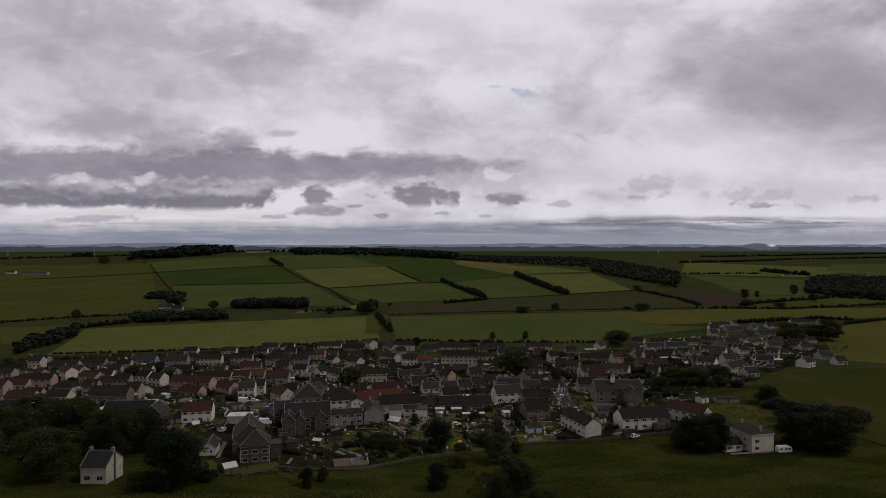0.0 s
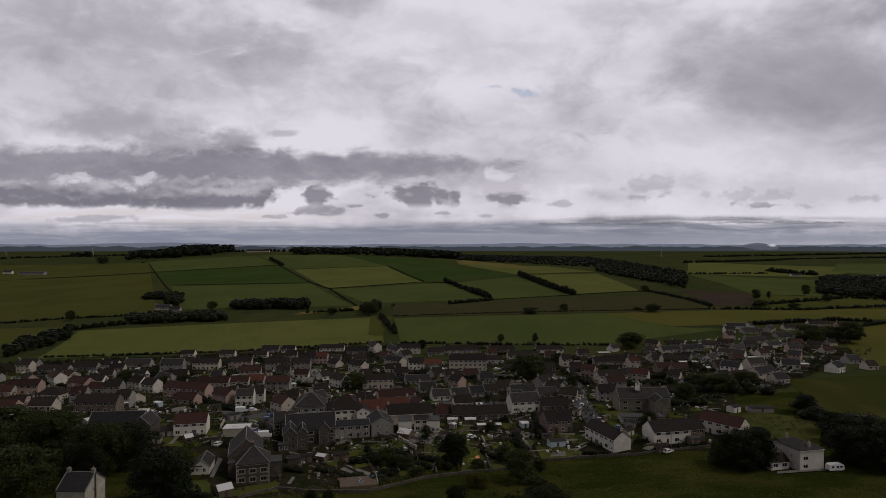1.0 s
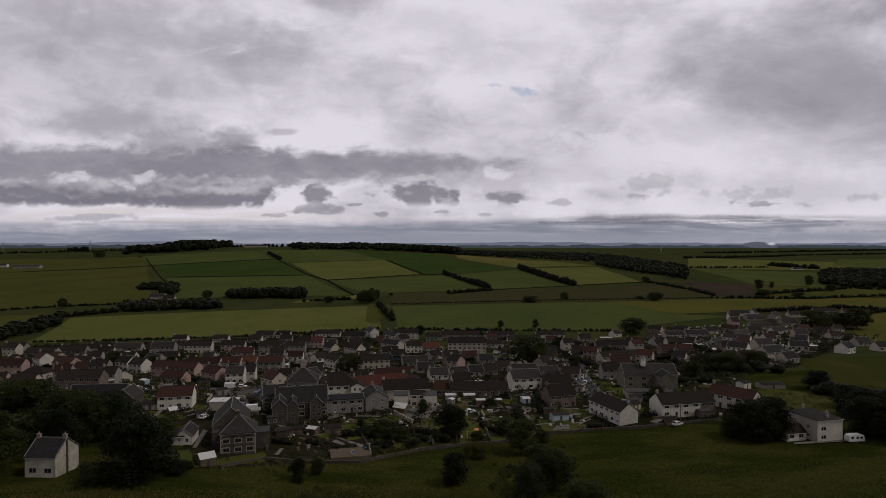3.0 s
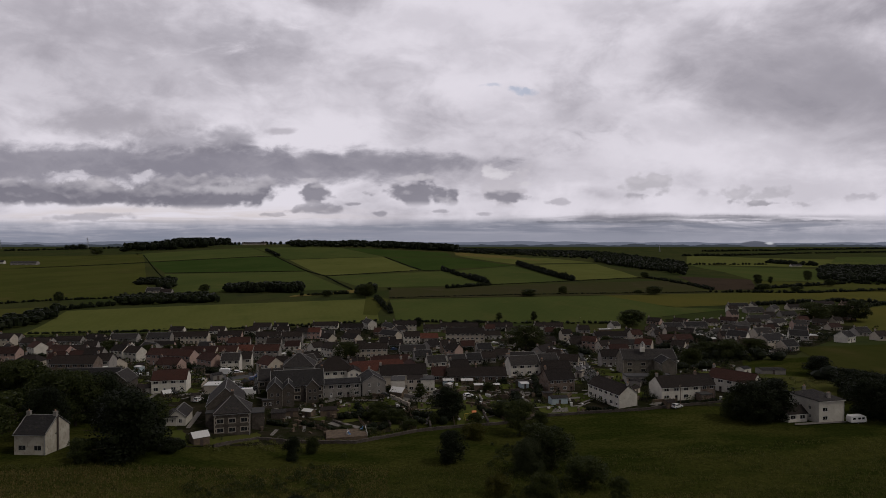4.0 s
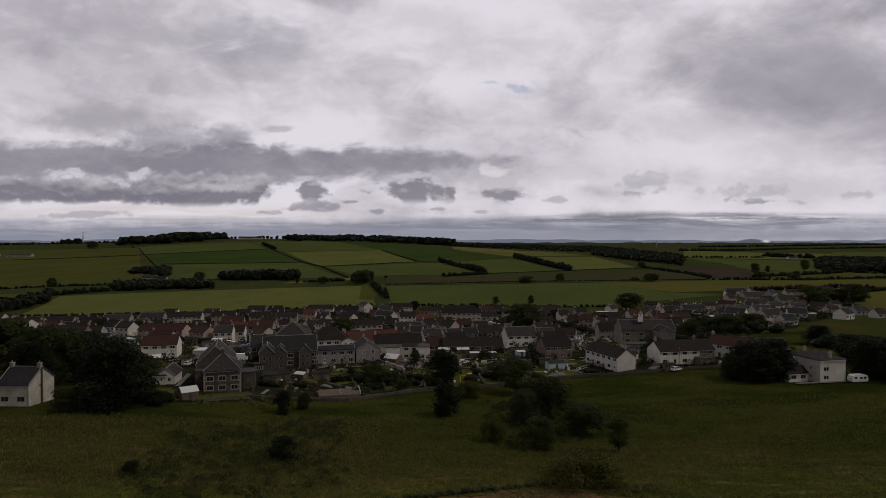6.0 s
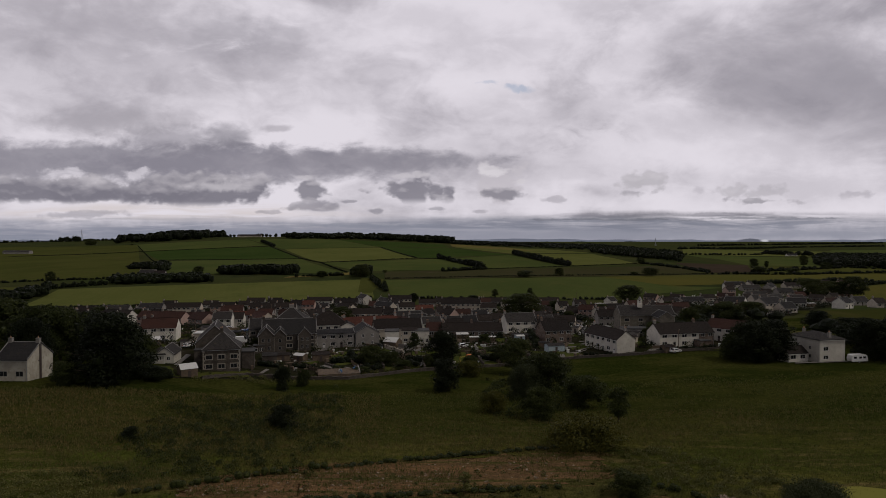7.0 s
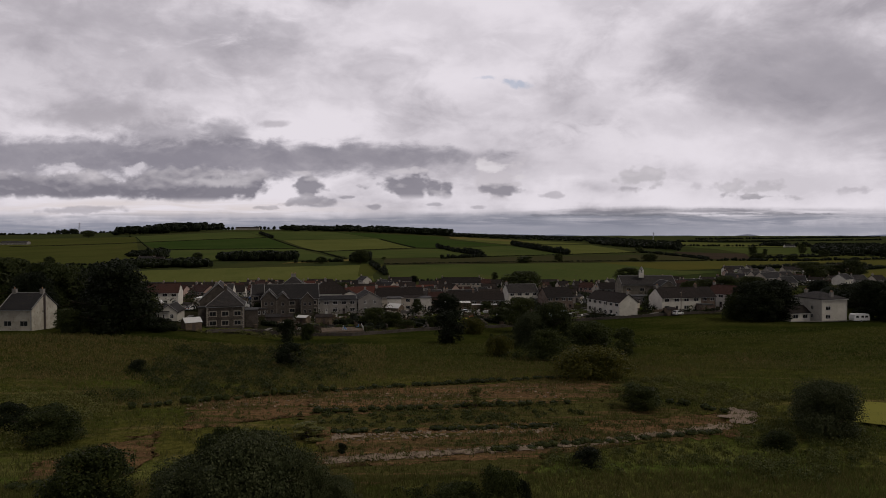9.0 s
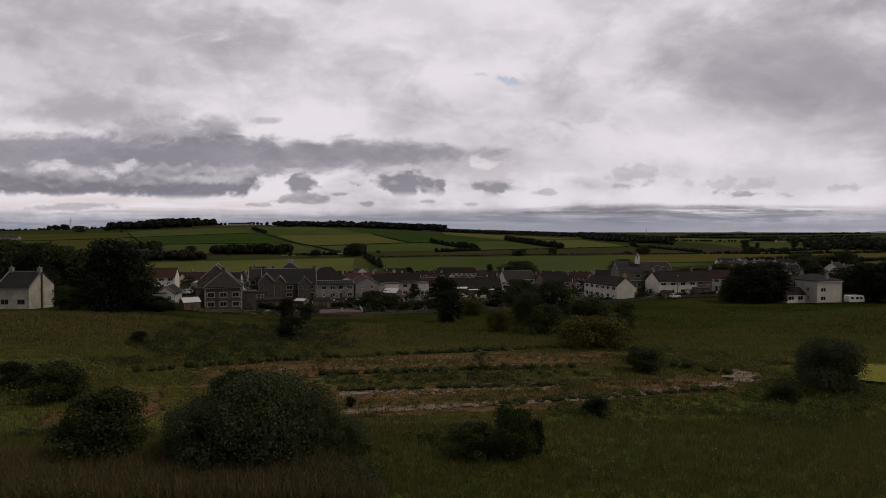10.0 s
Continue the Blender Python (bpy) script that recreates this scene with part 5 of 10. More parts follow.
def decking(x, y, w, d, turn):
    """A raised timber deck with posts, a table, covered toys."""
    ob = thing("deck", "raised pale timber garden deck with skirting", "deck")
    plank = Shape().box(-w, -0.075, 0, w, 0.075, 0.05).mesh("plank", M["timber"])
    for i in range(int(2 * d / 0.17)):
        part("plank", plank, ob).matrix_basis = pose(0, i * 0.17, 1.0)
    s = Shape()
    s.box(-w, -0.1, -0.4, w, 0.0, 0.95).box(-w, 0, -0.4, -w + 0.1, 2 * d, 0.95).box(w - 0.1, 0, -0.4, w, 2 * d, 0.95)
    part("skirting", s.mesh("skirting", M["timber"]), ob)
    rail = Shape()
    for i in range(6):
        rail.box(w - 0.08, i * 2 * d / 5 - 0.05, 1.0, w, i * 2 * d / 5 + 0.05, 1.9)
    rail.box(w - 0.08, 0, 1.9, w, 2 * d, 1.97)
    part("railing", rail.mesh("railing", M["frame"]), ob)
    set_at(ob, x, y, turn)
    rng = random.Random(4)
    top = float(land(x, y)) + 1.05
    for i, col in enumerate(("blue", "frame", "blue", "steel", "frame", "blue")):
        c = thing("garden_chair", f"{'blue' if col == 'blue' else 'pale'} plastic garden chair on a deck", "chair")
        part("seat", Shape().box(-0.3, -0.3, 0.4, 0.3, 0.3, 0.47).mesh("seat", M[col]), c)
        part("backrest", Shape().box(-0.3, 0.24, 0.47, 0.3, 0.31, 1.0).mesh("backrest", M[col]), c)
        for a, b in ((-0.27, -0.27), (0.21, -0.27), (-0.27, 0.21), (0.21, 0.21)):
            part("leg", Shape().box(a, b, 0, a + 0.06, b + 0.06, 0.4).mesh("leg", M[col]), c)
        r = math.radians(turn)
        lx, ly = rng.uniform(-w * 0.1, w * 0.85), rng.uniform(1.2, 2 * d - 0.8)
        px, py = x + lx * math.cos(r) - ly * math.sin(r), y + lx * math.sin(r) + ly * math.cos(r)
        c.matrix_basis = Matrix.Translation((px, py, top)) @ pose(0, 0, 0, 0, 0, rng.uniform(0, 360))


def playframe(x, y, turn):
    """A child's climbing frame with a tower, a slide and a swing."""
    ob = thing("play_frame", "yellow and orange garden climbing frame with slide", "climbing frame")
    for a, b in ((-0.6, -0.6), (0.6, -0.6), (-0.6, 0.6), (0.6, 0.6)):
        part("post", Shape().box(a - 0.06, b - 0.06, -0.2, a + 0.06, b + 0.06, 2.5).mesh("post", M["yellow"]), ob)
    part("platform", Shape().box(-0.7, -0.7, 1.1, 0.7, 0.7, 1.2).mesh("platform", M["orange"]), ob)
    r = Shape()
    r.face([(-0.8, -0.8, 2.4), (0.8, -0.8, 2.4), (0.8, 0, 3.1), (-0.8, 0, 3.1)])
    r.face([(-0.8, 0, 3.1), (0.8, 0, 3.1), (0.8, 0.8, 2.4), (-0.8, 0.8, 2.4)])
    part("roof", r.mesh("roof", M["orange"]), ob)
    s = Shape()
    a, b = Vector((0.7, 0, 1.2)), Vector((3.2, -0.6, 0.15))
    d = Vector((0.1, 0.42, 0))
    s.face([a - d, b - d, b + d, a + d])
    for k in (-1, 1):
        s.face([a + d * k, b + d * k, b + d * k + Vector((0, 0, 0.22)), a + d * k + Vector((0, 0, 0.22))])
    part("slide", s.mesh("slide", M["frame"]), ob)
    w = Shape().tube((-0.6, 0, 2.3), (-3.2, 0, 2.3), 0.06, 0.06)
    w.tube((-3.2, 0, 2.3), (-3.4, -0.9, 0), 0.05, 0.05).tube((-3.2, 0, 2.3), (-3.4, 0.9, 0), 0.05, 0.05)
    part("swing_beam", w.mesh("swing_beam", M["yellow"]), ob)
    q = Shape().box(-2.2, -0.12, 0.5, -1.7, 0.12, 0.55).tube((-2.15, 0, 0.5), (-2.15, 0, 2.3), 0.015, 0.015, 4).tube((-1.75, 0, 0.5), (-1.75, 0, 2.3), 0.015, 0.015, 4)
    part("swing", q.mesh("swing", M["orange"]), ob)
    set_at(ob, x, y, turn)


WHEEL = {}


def wheel_parts(parent, x, y, r=0.32):
    if "tyre" not in WHEEL:
        WHEEL["tyre"] = Shape().tube((0, -0.1, 0), (0, 0.1, 0), 1, 1, 14).mesh("wheel", M["rubber"])
        WHEEL["rim"] = Shape().tube((0, -0.115, 0), (0, 0.115, 0), 0.6, 0.6, 10).mesh("rim", M["steel"])
    o = part("wheel", WHEEL["tyre"], parent)
    o.matrix_basis = pose(x, y, r) @ Matrix.Diagonal((r, 1, r, 1))
    part("rim", WHEEL["rim"], o)


CARS = {}


def car(x, y, turn, paint):
    colour = {"carwhite": "white", "cargrey": "dark grey", "carred": "red", "carblue": "dark blue"}[paint]
    at = Matrix.Translation(spot(x, y, 0.25)) @ pose(0, 0, 0, 0, 0, turn)
    if paint in CARS:
        copy_thing(CARS[paint], at)
        return
    ob = thing("car", f"parked {colour} hatchback car", "car", "parked cars")
    prof = [(-2.0, 0.3), (2.0, 0.3), (2.05, 0.65), (1.9, 0.85), (0.95, 0.95), (0.35, 1.42), (-1.3, 1.45), (-1.85, 0.95), (-2.05, 0.75)]
    s = Shape()
    n = len(prof)
    A, B = [(px, -0.82, pz) for px, pz in prof], [(px, 0.82, pz) for px, pz in prof]
    for i in range(n):
        j = (i + 1) % n
        s.face([A[j], A[i], B[i], B[j]])
    s.face(A), s.face(B[::-1])
    part("body", s.mesh("body", M[paint]), ob)
    g = Shape()
    for y0 in (-0.835, 0.835):
        g.face([(0.75, y0, 0.98), (0.30, y0, 1.36), (-1.2, y0, 1.38), (-1.65, y0, 0.98)])
    g.face([(0.97, -0.7, 0.97), (0.97, 0.7, 0.97), (0.40, 0.66, 1.40), (0.40, -0.66, 1.40)])
    g.face([(-1.37, -0.66, 1.43), (-1.37, 0.66, 1.43), (-1.87, 0.7, 0.98), (-1.87, -0.7, 0.98)])
    part("window", g.mesh("window", M["glass"]), ob)
    for y0 in (-0.6, 0.6):
        part("headlight", Shape().box(1.96, y0 - 0.16, 0.62, 2.06, y0 + 0.16, 0.76).mesh("headlight", M["frame"]), ob)
        part("tail_light", Shape().box(-2.07, y0 - 0.16, 0.72, -1.97, y0 + 0.16, 0.9).mesh("tail_light", M["carred"]), ob)
    for wx in (-1.25, 1.25):
        for wy in (-0.76, 0.76):
            wheel_parts(ob, wx, wy)
    ob.matrix_basis = at
    CARS[paint] = ob


def van(x, y, turn):
    ob = thing("van", "parked white delivery van", "van", "parked vans")
    s = Shape().box(-2.6, -0.98, 0.4, 1.5, 0.98, 2.5)
    prof = [(1.5, 0.4), (2.6, 0.4), (2.65, 1.1), (2.1, 1.3), (1.5, 2.3)]
    A, B = [(px, -0.95, pz) for px, pz in prof], [(px, 0.95, pz) for px, pz in prof]
    for i in range(5):
        j = (i + 1) % 5
        s.face([A[j], A[i], B[i], B[j]])
    s.face(A), s.face(B[::-1])
    part("body", s.mesh("body", M["carwhite"]), ob)
    g = Shape()
    g.face([(2.13, -0.85, 1.33), (2.13, 0.85, 1.33), (1.58, 0.85, 2.24), (1.58, -0.85, 2.24)])
    part("windscreen", g.mesh("windscreen", M["glass"]), ob)
    for wx in (-1.7, 1.7):
        for wy in (-0.86, 0.86):
            wheel_parts(ob, wx, wy, 0.36)
    set_at(ob, x, y, turn, 0.25)


def caravan(x, y, turn):
    ob = thing("caravan", "white touring caravan parked beside a villa", "caravan")
    prof = [(-2.6, 0.5), (2.6, 0.5), (2.75, 1.2), (2.4, 2.35), (1.9, 2.55), (-2.0, 2.55), (-2.5, 2.3), (-2.75, 1.3)]
    s = Shape()
    A, B = [(px, -1.05, pz) for px, pz in prof], [(px, 1.05, pz) for px, pz in prof]
    for i in range(8):
        j = (i + 1) % 8
        s.face([A[j], A[i], B[i], B[j]])
    s.face(A), s.face(B[::-1])
    part("body", s.mesh("body", M["carwhite"]), ob)
    for wx in (-1.6, 0.2, 1.5):
        part("window", Shape().box(wx - 0.45, -1.08, 1.4, wx + 0.45, -1.04, 2.0).mesh("window", M["glass"]), ob)
    part("drawbar", Shape().tube((2.6, -0.5, 0.55), (3.8, 0, 0.5), 0.05, 0.05).tube((2.6, 0.5, 0.55), (3.8, 0, 0.5), 0.05, 0.05).mesh("drawbar", M["steel"]), ob)
    wheel_parts(ob, -0.2, -0.95, 0.34), wheel_parts(ob, -0.2, 0.95, 0.34)
    set_at(ob, x, y, turn)


def utility_pole(x, y):
    ob = thing("utility_pole", "dark timber utility pole in the village", "pole", "utility poles")
    part("pole", Shape().tube((0, 0, -0.5), (0, 0, 8.2), 0.14, 0.10, 8).mesh("pole", M["timber"]), ob)
    part("crossarm", Shape().box(-0.8, -0.06, 7.6, 0.8, 0.06, 7.75).mesh("crossarm", M["timber"]), ob)
    for k in (-0.7, 0.0, 0.7):
        part("insulator", Shape().tube((k, 0, 7.75), (k, 0, 7.95), 0.05, 0.04, 6).mesh("insulator", M["frame"]), ob)
    set_at(ob, x, y, (x * 31) % 180)



# fields on the valley floor and the hill
sheet("field", ((-326, 498), (-59, 569), (-78, 692), (-362, 616)), M["lime"], 0.25, 40, 40, 0, "bright yellow-green field behind the village", "field")
sheet("field", ((-396, 545), (-377, 569), (-387, 632), (-454, 624)), M["olive"], 0.25, 30, 30, 0, "green field beside a belt of trees", "field")
sheet("field", ((-44, 567), (121, 555), (178, 724), (-60, 687)), M["green"], 0.25, 30, 30, 0, "green field behind the village", "field")
sheet("field", ((178, 724), (221, 635), (496, 683), (579, 797)), M["gold"], 0.25, 30, 30, 0, "golden grass field beside the valley", "field")
sheet("field", ((121, 555), (275, 624), (221, 635), (178, 724)), M["green"], 0.25, 30, 30, 0, "green field above the village houses", "field")
sheet("field", ((279, 420), (295, 405), (480, 661), (380, 616)), M["gold"], 0.25, 16, 16, 0, "golden green field at the village edge", "field")
sheet("field", ((185.6, 363.4), (158.6, 260.7), (168.2, 231.2), (281.1, 386.8)), M["meadow"], 0.25, 24, 24, 0, "dark brown-green field with rough grass", "field")
sheet("field", ((-481, 661), (-328, 708), (-665, 1392), (-885, 1216)), M["olive"], 0.25, 30, 30, 0, "olive green hill field", "field")
sheet("field", ((-895, 1230), (-672, 1408), (-846, 1754), (-1264, 1738)), M["olive"], 0.25, 30, 30, 0, "brownish hill field", "field")
sheet("field", ((-500, 1128), (-259, 1170), (-428, 1582), (-671, 1423)), M["deep"], 0.25, 30, 30, 0, "dark green crop on the hill", "field")
sheet("field", ((-682, 1440), (-437, 1601), (-613, 1994), (-862, 1778)), M["green"], 0.25, 30, 30, 0, "green hill field below a wood", "field")
sheet("field", ((-326, 762), (-120, 797), (-254, 1160), (-491, 1106)), M["green"], 0.25, 30, 30, 0, "bright green hill field", "field")
sheet("field", ((-206, 1074), (-46, 1190), (-154, 1617), (-363, 1470)), M["lime"], 0.25, 30, 30, 0, "pale yellow-green hill field", "field")
sheet("field", ((-371, 1485), (-156, 1638), (-340, 2062), (-608, 1994)), M["green"], 0.25, 30, 30, 0, "green field on the brow of the hill", "field")
sheet("field", ((-108, 834), (63, 882), (4, 1180), (-197, 1052)), M["green"], 0.25, 30, 30, 0, "green hill field with a hedge", "field")
sheet("field", ((-142, 1623), (26, 1780), (10, 2008), (-326, 2042)), M["deep"], 0.25, 30, 30, 0, "dark green field beside a wood", "field")
sheet("field", ((-38, 1190), (155, 1383), (26, 1726), (-140, 1602)), M["deep"], 0.25, 30, 30, 0, "dark green hill field", "field")
sheet("field", ((38, 1845), (263, 1608), (210, 1873), (37, 2068)), M["straw"], 0.25, 30, 30, 0, "pale stubble strip beside a wood", "field")
sheet("field", ((162, 1444), (386, 1591), (296, 1812), (35, 1814)), M["lime"], 0.25, 30, 30, 0, "yellow-green strip of field", "field")
sheet("field", ((196, 968), (318, 1028), (370, 1514), (170, 1405)), M["lime"], 0.25, 30, 30, 0, "pale green hill field", "field")
sheet("field", ((65, 882), (188, 950), (153, 1364), (8, 1166)), M["green"], 0.25, 30, 30, 0, "green hill field between hedges", "field")
sheet("field", ((-61, 696), (308, 745), (364, 968), (-72, 818)), M["moor"], 0.25, 30, 30, 0, "brown rushy ground along the valley", "field")
sheet("field", ((333, 796), (395, 804), (475, 978), (390, 1050)), M["plough"], 0.25, 30, 30, 0, "brown ploughed field", "field")
sheet("field", ((474, 968), (582, 916), (791, 1320), (610, 1560)), M["green"], 0.25, 30, 30, 0, "green field beside a wood", "field")
sheet("field", ((373, 751), (559, 770), (653, 899), (472, 950)), M["olive"], 0.25, 30, 30, 0, "rough valley field", "field")
sheet("field", ((622, 1591), (859, 1454), (1450, 1990), (1071, 2706)), M["lime"], 0.25, 20, 20, 0, "pale green far field", "field")
sheet("field", ((1080, 1732), (1096, 1506), (1830, 2510), (1625, 2546)), M["green"], 0.25, 16, 16, 0, "green far field", "field")

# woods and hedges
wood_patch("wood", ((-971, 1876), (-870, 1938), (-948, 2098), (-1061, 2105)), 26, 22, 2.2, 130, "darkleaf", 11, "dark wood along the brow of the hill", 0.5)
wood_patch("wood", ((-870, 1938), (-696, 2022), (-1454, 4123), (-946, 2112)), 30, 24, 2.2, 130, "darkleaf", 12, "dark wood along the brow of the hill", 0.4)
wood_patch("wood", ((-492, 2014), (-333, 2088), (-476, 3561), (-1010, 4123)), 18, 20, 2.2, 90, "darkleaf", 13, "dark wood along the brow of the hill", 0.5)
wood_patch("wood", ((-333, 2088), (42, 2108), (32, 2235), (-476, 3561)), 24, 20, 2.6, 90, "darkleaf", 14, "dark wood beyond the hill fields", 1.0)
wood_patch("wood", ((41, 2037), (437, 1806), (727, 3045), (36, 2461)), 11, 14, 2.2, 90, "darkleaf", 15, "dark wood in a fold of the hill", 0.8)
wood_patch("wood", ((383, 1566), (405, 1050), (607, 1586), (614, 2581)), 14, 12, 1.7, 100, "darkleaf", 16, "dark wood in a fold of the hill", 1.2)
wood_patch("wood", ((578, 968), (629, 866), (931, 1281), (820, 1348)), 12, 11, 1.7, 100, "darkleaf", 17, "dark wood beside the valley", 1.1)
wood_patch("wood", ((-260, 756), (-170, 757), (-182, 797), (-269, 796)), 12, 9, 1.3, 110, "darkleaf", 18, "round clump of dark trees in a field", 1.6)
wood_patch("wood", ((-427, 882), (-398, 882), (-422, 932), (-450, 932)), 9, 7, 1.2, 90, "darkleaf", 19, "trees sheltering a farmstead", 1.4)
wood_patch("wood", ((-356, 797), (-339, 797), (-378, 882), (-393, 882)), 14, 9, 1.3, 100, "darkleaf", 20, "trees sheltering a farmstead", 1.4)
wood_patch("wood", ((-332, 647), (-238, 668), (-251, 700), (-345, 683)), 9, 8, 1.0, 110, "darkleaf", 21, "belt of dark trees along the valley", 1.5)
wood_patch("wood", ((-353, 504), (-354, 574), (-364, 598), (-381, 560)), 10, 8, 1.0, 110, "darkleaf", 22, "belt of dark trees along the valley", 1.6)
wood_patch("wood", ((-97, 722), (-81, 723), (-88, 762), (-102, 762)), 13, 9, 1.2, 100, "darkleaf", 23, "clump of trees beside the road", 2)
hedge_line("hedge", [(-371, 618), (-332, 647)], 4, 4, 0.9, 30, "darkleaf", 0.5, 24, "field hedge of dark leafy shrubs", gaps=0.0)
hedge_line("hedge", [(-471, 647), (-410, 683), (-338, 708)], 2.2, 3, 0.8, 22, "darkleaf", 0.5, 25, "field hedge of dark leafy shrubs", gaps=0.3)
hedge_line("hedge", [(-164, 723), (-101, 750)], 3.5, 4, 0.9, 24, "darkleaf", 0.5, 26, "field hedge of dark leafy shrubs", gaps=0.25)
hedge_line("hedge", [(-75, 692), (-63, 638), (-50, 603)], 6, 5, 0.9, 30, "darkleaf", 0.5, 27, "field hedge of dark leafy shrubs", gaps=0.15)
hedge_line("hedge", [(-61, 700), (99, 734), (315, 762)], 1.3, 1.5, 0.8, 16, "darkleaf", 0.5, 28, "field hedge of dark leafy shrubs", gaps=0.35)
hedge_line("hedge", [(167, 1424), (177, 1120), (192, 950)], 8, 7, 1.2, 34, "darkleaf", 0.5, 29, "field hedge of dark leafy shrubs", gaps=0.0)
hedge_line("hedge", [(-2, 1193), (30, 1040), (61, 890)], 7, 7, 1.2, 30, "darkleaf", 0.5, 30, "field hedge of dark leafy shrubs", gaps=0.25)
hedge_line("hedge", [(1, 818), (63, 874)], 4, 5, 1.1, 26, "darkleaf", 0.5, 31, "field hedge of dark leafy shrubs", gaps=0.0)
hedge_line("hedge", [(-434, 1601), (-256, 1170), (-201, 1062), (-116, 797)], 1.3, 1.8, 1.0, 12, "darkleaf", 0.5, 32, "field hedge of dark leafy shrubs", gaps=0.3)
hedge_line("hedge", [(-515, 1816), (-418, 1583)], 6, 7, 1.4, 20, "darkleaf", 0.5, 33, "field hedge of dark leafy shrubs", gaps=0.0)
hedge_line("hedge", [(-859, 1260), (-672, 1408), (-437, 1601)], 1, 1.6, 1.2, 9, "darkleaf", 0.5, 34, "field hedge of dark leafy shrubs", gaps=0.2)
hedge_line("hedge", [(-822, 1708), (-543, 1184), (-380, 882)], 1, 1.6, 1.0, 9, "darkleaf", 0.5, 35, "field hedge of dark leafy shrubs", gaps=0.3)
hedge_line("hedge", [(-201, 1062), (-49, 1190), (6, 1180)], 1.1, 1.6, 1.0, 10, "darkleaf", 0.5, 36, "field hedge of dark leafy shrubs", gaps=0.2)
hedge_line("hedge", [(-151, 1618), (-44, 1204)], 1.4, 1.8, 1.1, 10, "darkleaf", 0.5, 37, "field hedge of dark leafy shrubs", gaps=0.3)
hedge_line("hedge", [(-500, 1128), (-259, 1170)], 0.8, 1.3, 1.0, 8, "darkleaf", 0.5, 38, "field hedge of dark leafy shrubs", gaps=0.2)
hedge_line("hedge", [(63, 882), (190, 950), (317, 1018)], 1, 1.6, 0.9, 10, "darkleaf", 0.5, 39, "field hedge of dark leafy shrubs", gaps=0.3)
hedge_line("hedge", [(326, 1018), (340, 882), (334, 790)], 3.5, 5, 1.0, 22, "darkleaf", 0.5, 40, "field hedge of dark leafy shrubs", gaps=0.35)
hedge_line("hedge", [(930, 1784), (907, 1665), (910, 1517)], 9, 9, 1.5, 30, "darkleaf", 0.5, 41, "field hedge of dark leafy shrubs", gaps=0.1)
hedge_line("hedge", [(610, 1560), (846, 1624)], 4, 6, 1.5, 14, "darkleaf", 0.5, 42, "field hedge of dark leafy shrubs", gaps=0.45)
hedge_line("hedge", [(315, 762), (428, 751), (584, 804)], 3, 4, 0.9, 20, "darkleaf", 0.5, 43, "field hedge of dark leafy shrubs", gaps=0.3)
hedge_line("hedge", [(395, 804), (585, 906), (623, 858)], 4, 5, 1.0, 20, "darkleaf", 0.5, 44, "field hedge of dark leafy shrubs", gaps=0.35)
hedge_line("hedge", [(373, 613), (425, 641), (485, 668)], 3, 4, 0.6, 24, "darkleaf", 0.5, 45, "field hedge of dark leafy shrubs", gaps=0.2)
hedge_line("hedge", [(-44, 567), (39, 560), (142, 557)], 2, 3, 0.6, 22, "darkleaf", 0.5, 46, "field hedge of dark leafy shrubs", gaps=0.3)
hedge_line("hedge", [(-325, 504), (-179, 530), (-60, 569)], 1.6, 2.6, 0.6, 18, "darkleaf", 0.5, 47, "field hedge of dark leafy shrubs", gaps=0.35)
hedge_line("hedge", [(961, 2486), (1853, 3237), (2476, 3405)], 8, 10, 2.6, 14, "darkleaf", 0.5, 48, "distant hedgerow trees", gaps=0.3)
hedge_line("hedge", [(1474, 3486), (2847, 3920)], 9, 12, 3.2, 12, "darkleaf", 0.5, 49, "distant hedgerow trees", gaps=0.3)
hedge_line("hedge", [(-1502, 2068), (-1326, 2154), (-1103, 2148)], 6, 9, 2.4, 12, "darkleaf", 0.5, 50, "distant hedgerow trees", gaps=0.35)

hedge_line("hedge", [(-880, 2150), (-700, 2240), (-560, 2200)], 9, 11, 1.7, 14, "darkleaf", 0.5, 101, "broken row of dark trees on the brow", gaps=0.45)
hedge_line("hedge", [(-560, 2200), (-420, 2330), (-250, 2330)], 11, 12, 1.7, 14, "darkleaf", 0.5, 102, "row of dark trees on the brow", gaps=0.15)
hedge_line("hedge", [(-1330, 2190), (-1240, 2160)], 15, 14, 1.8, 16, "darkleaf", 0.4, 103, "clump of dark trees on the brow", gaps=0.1)


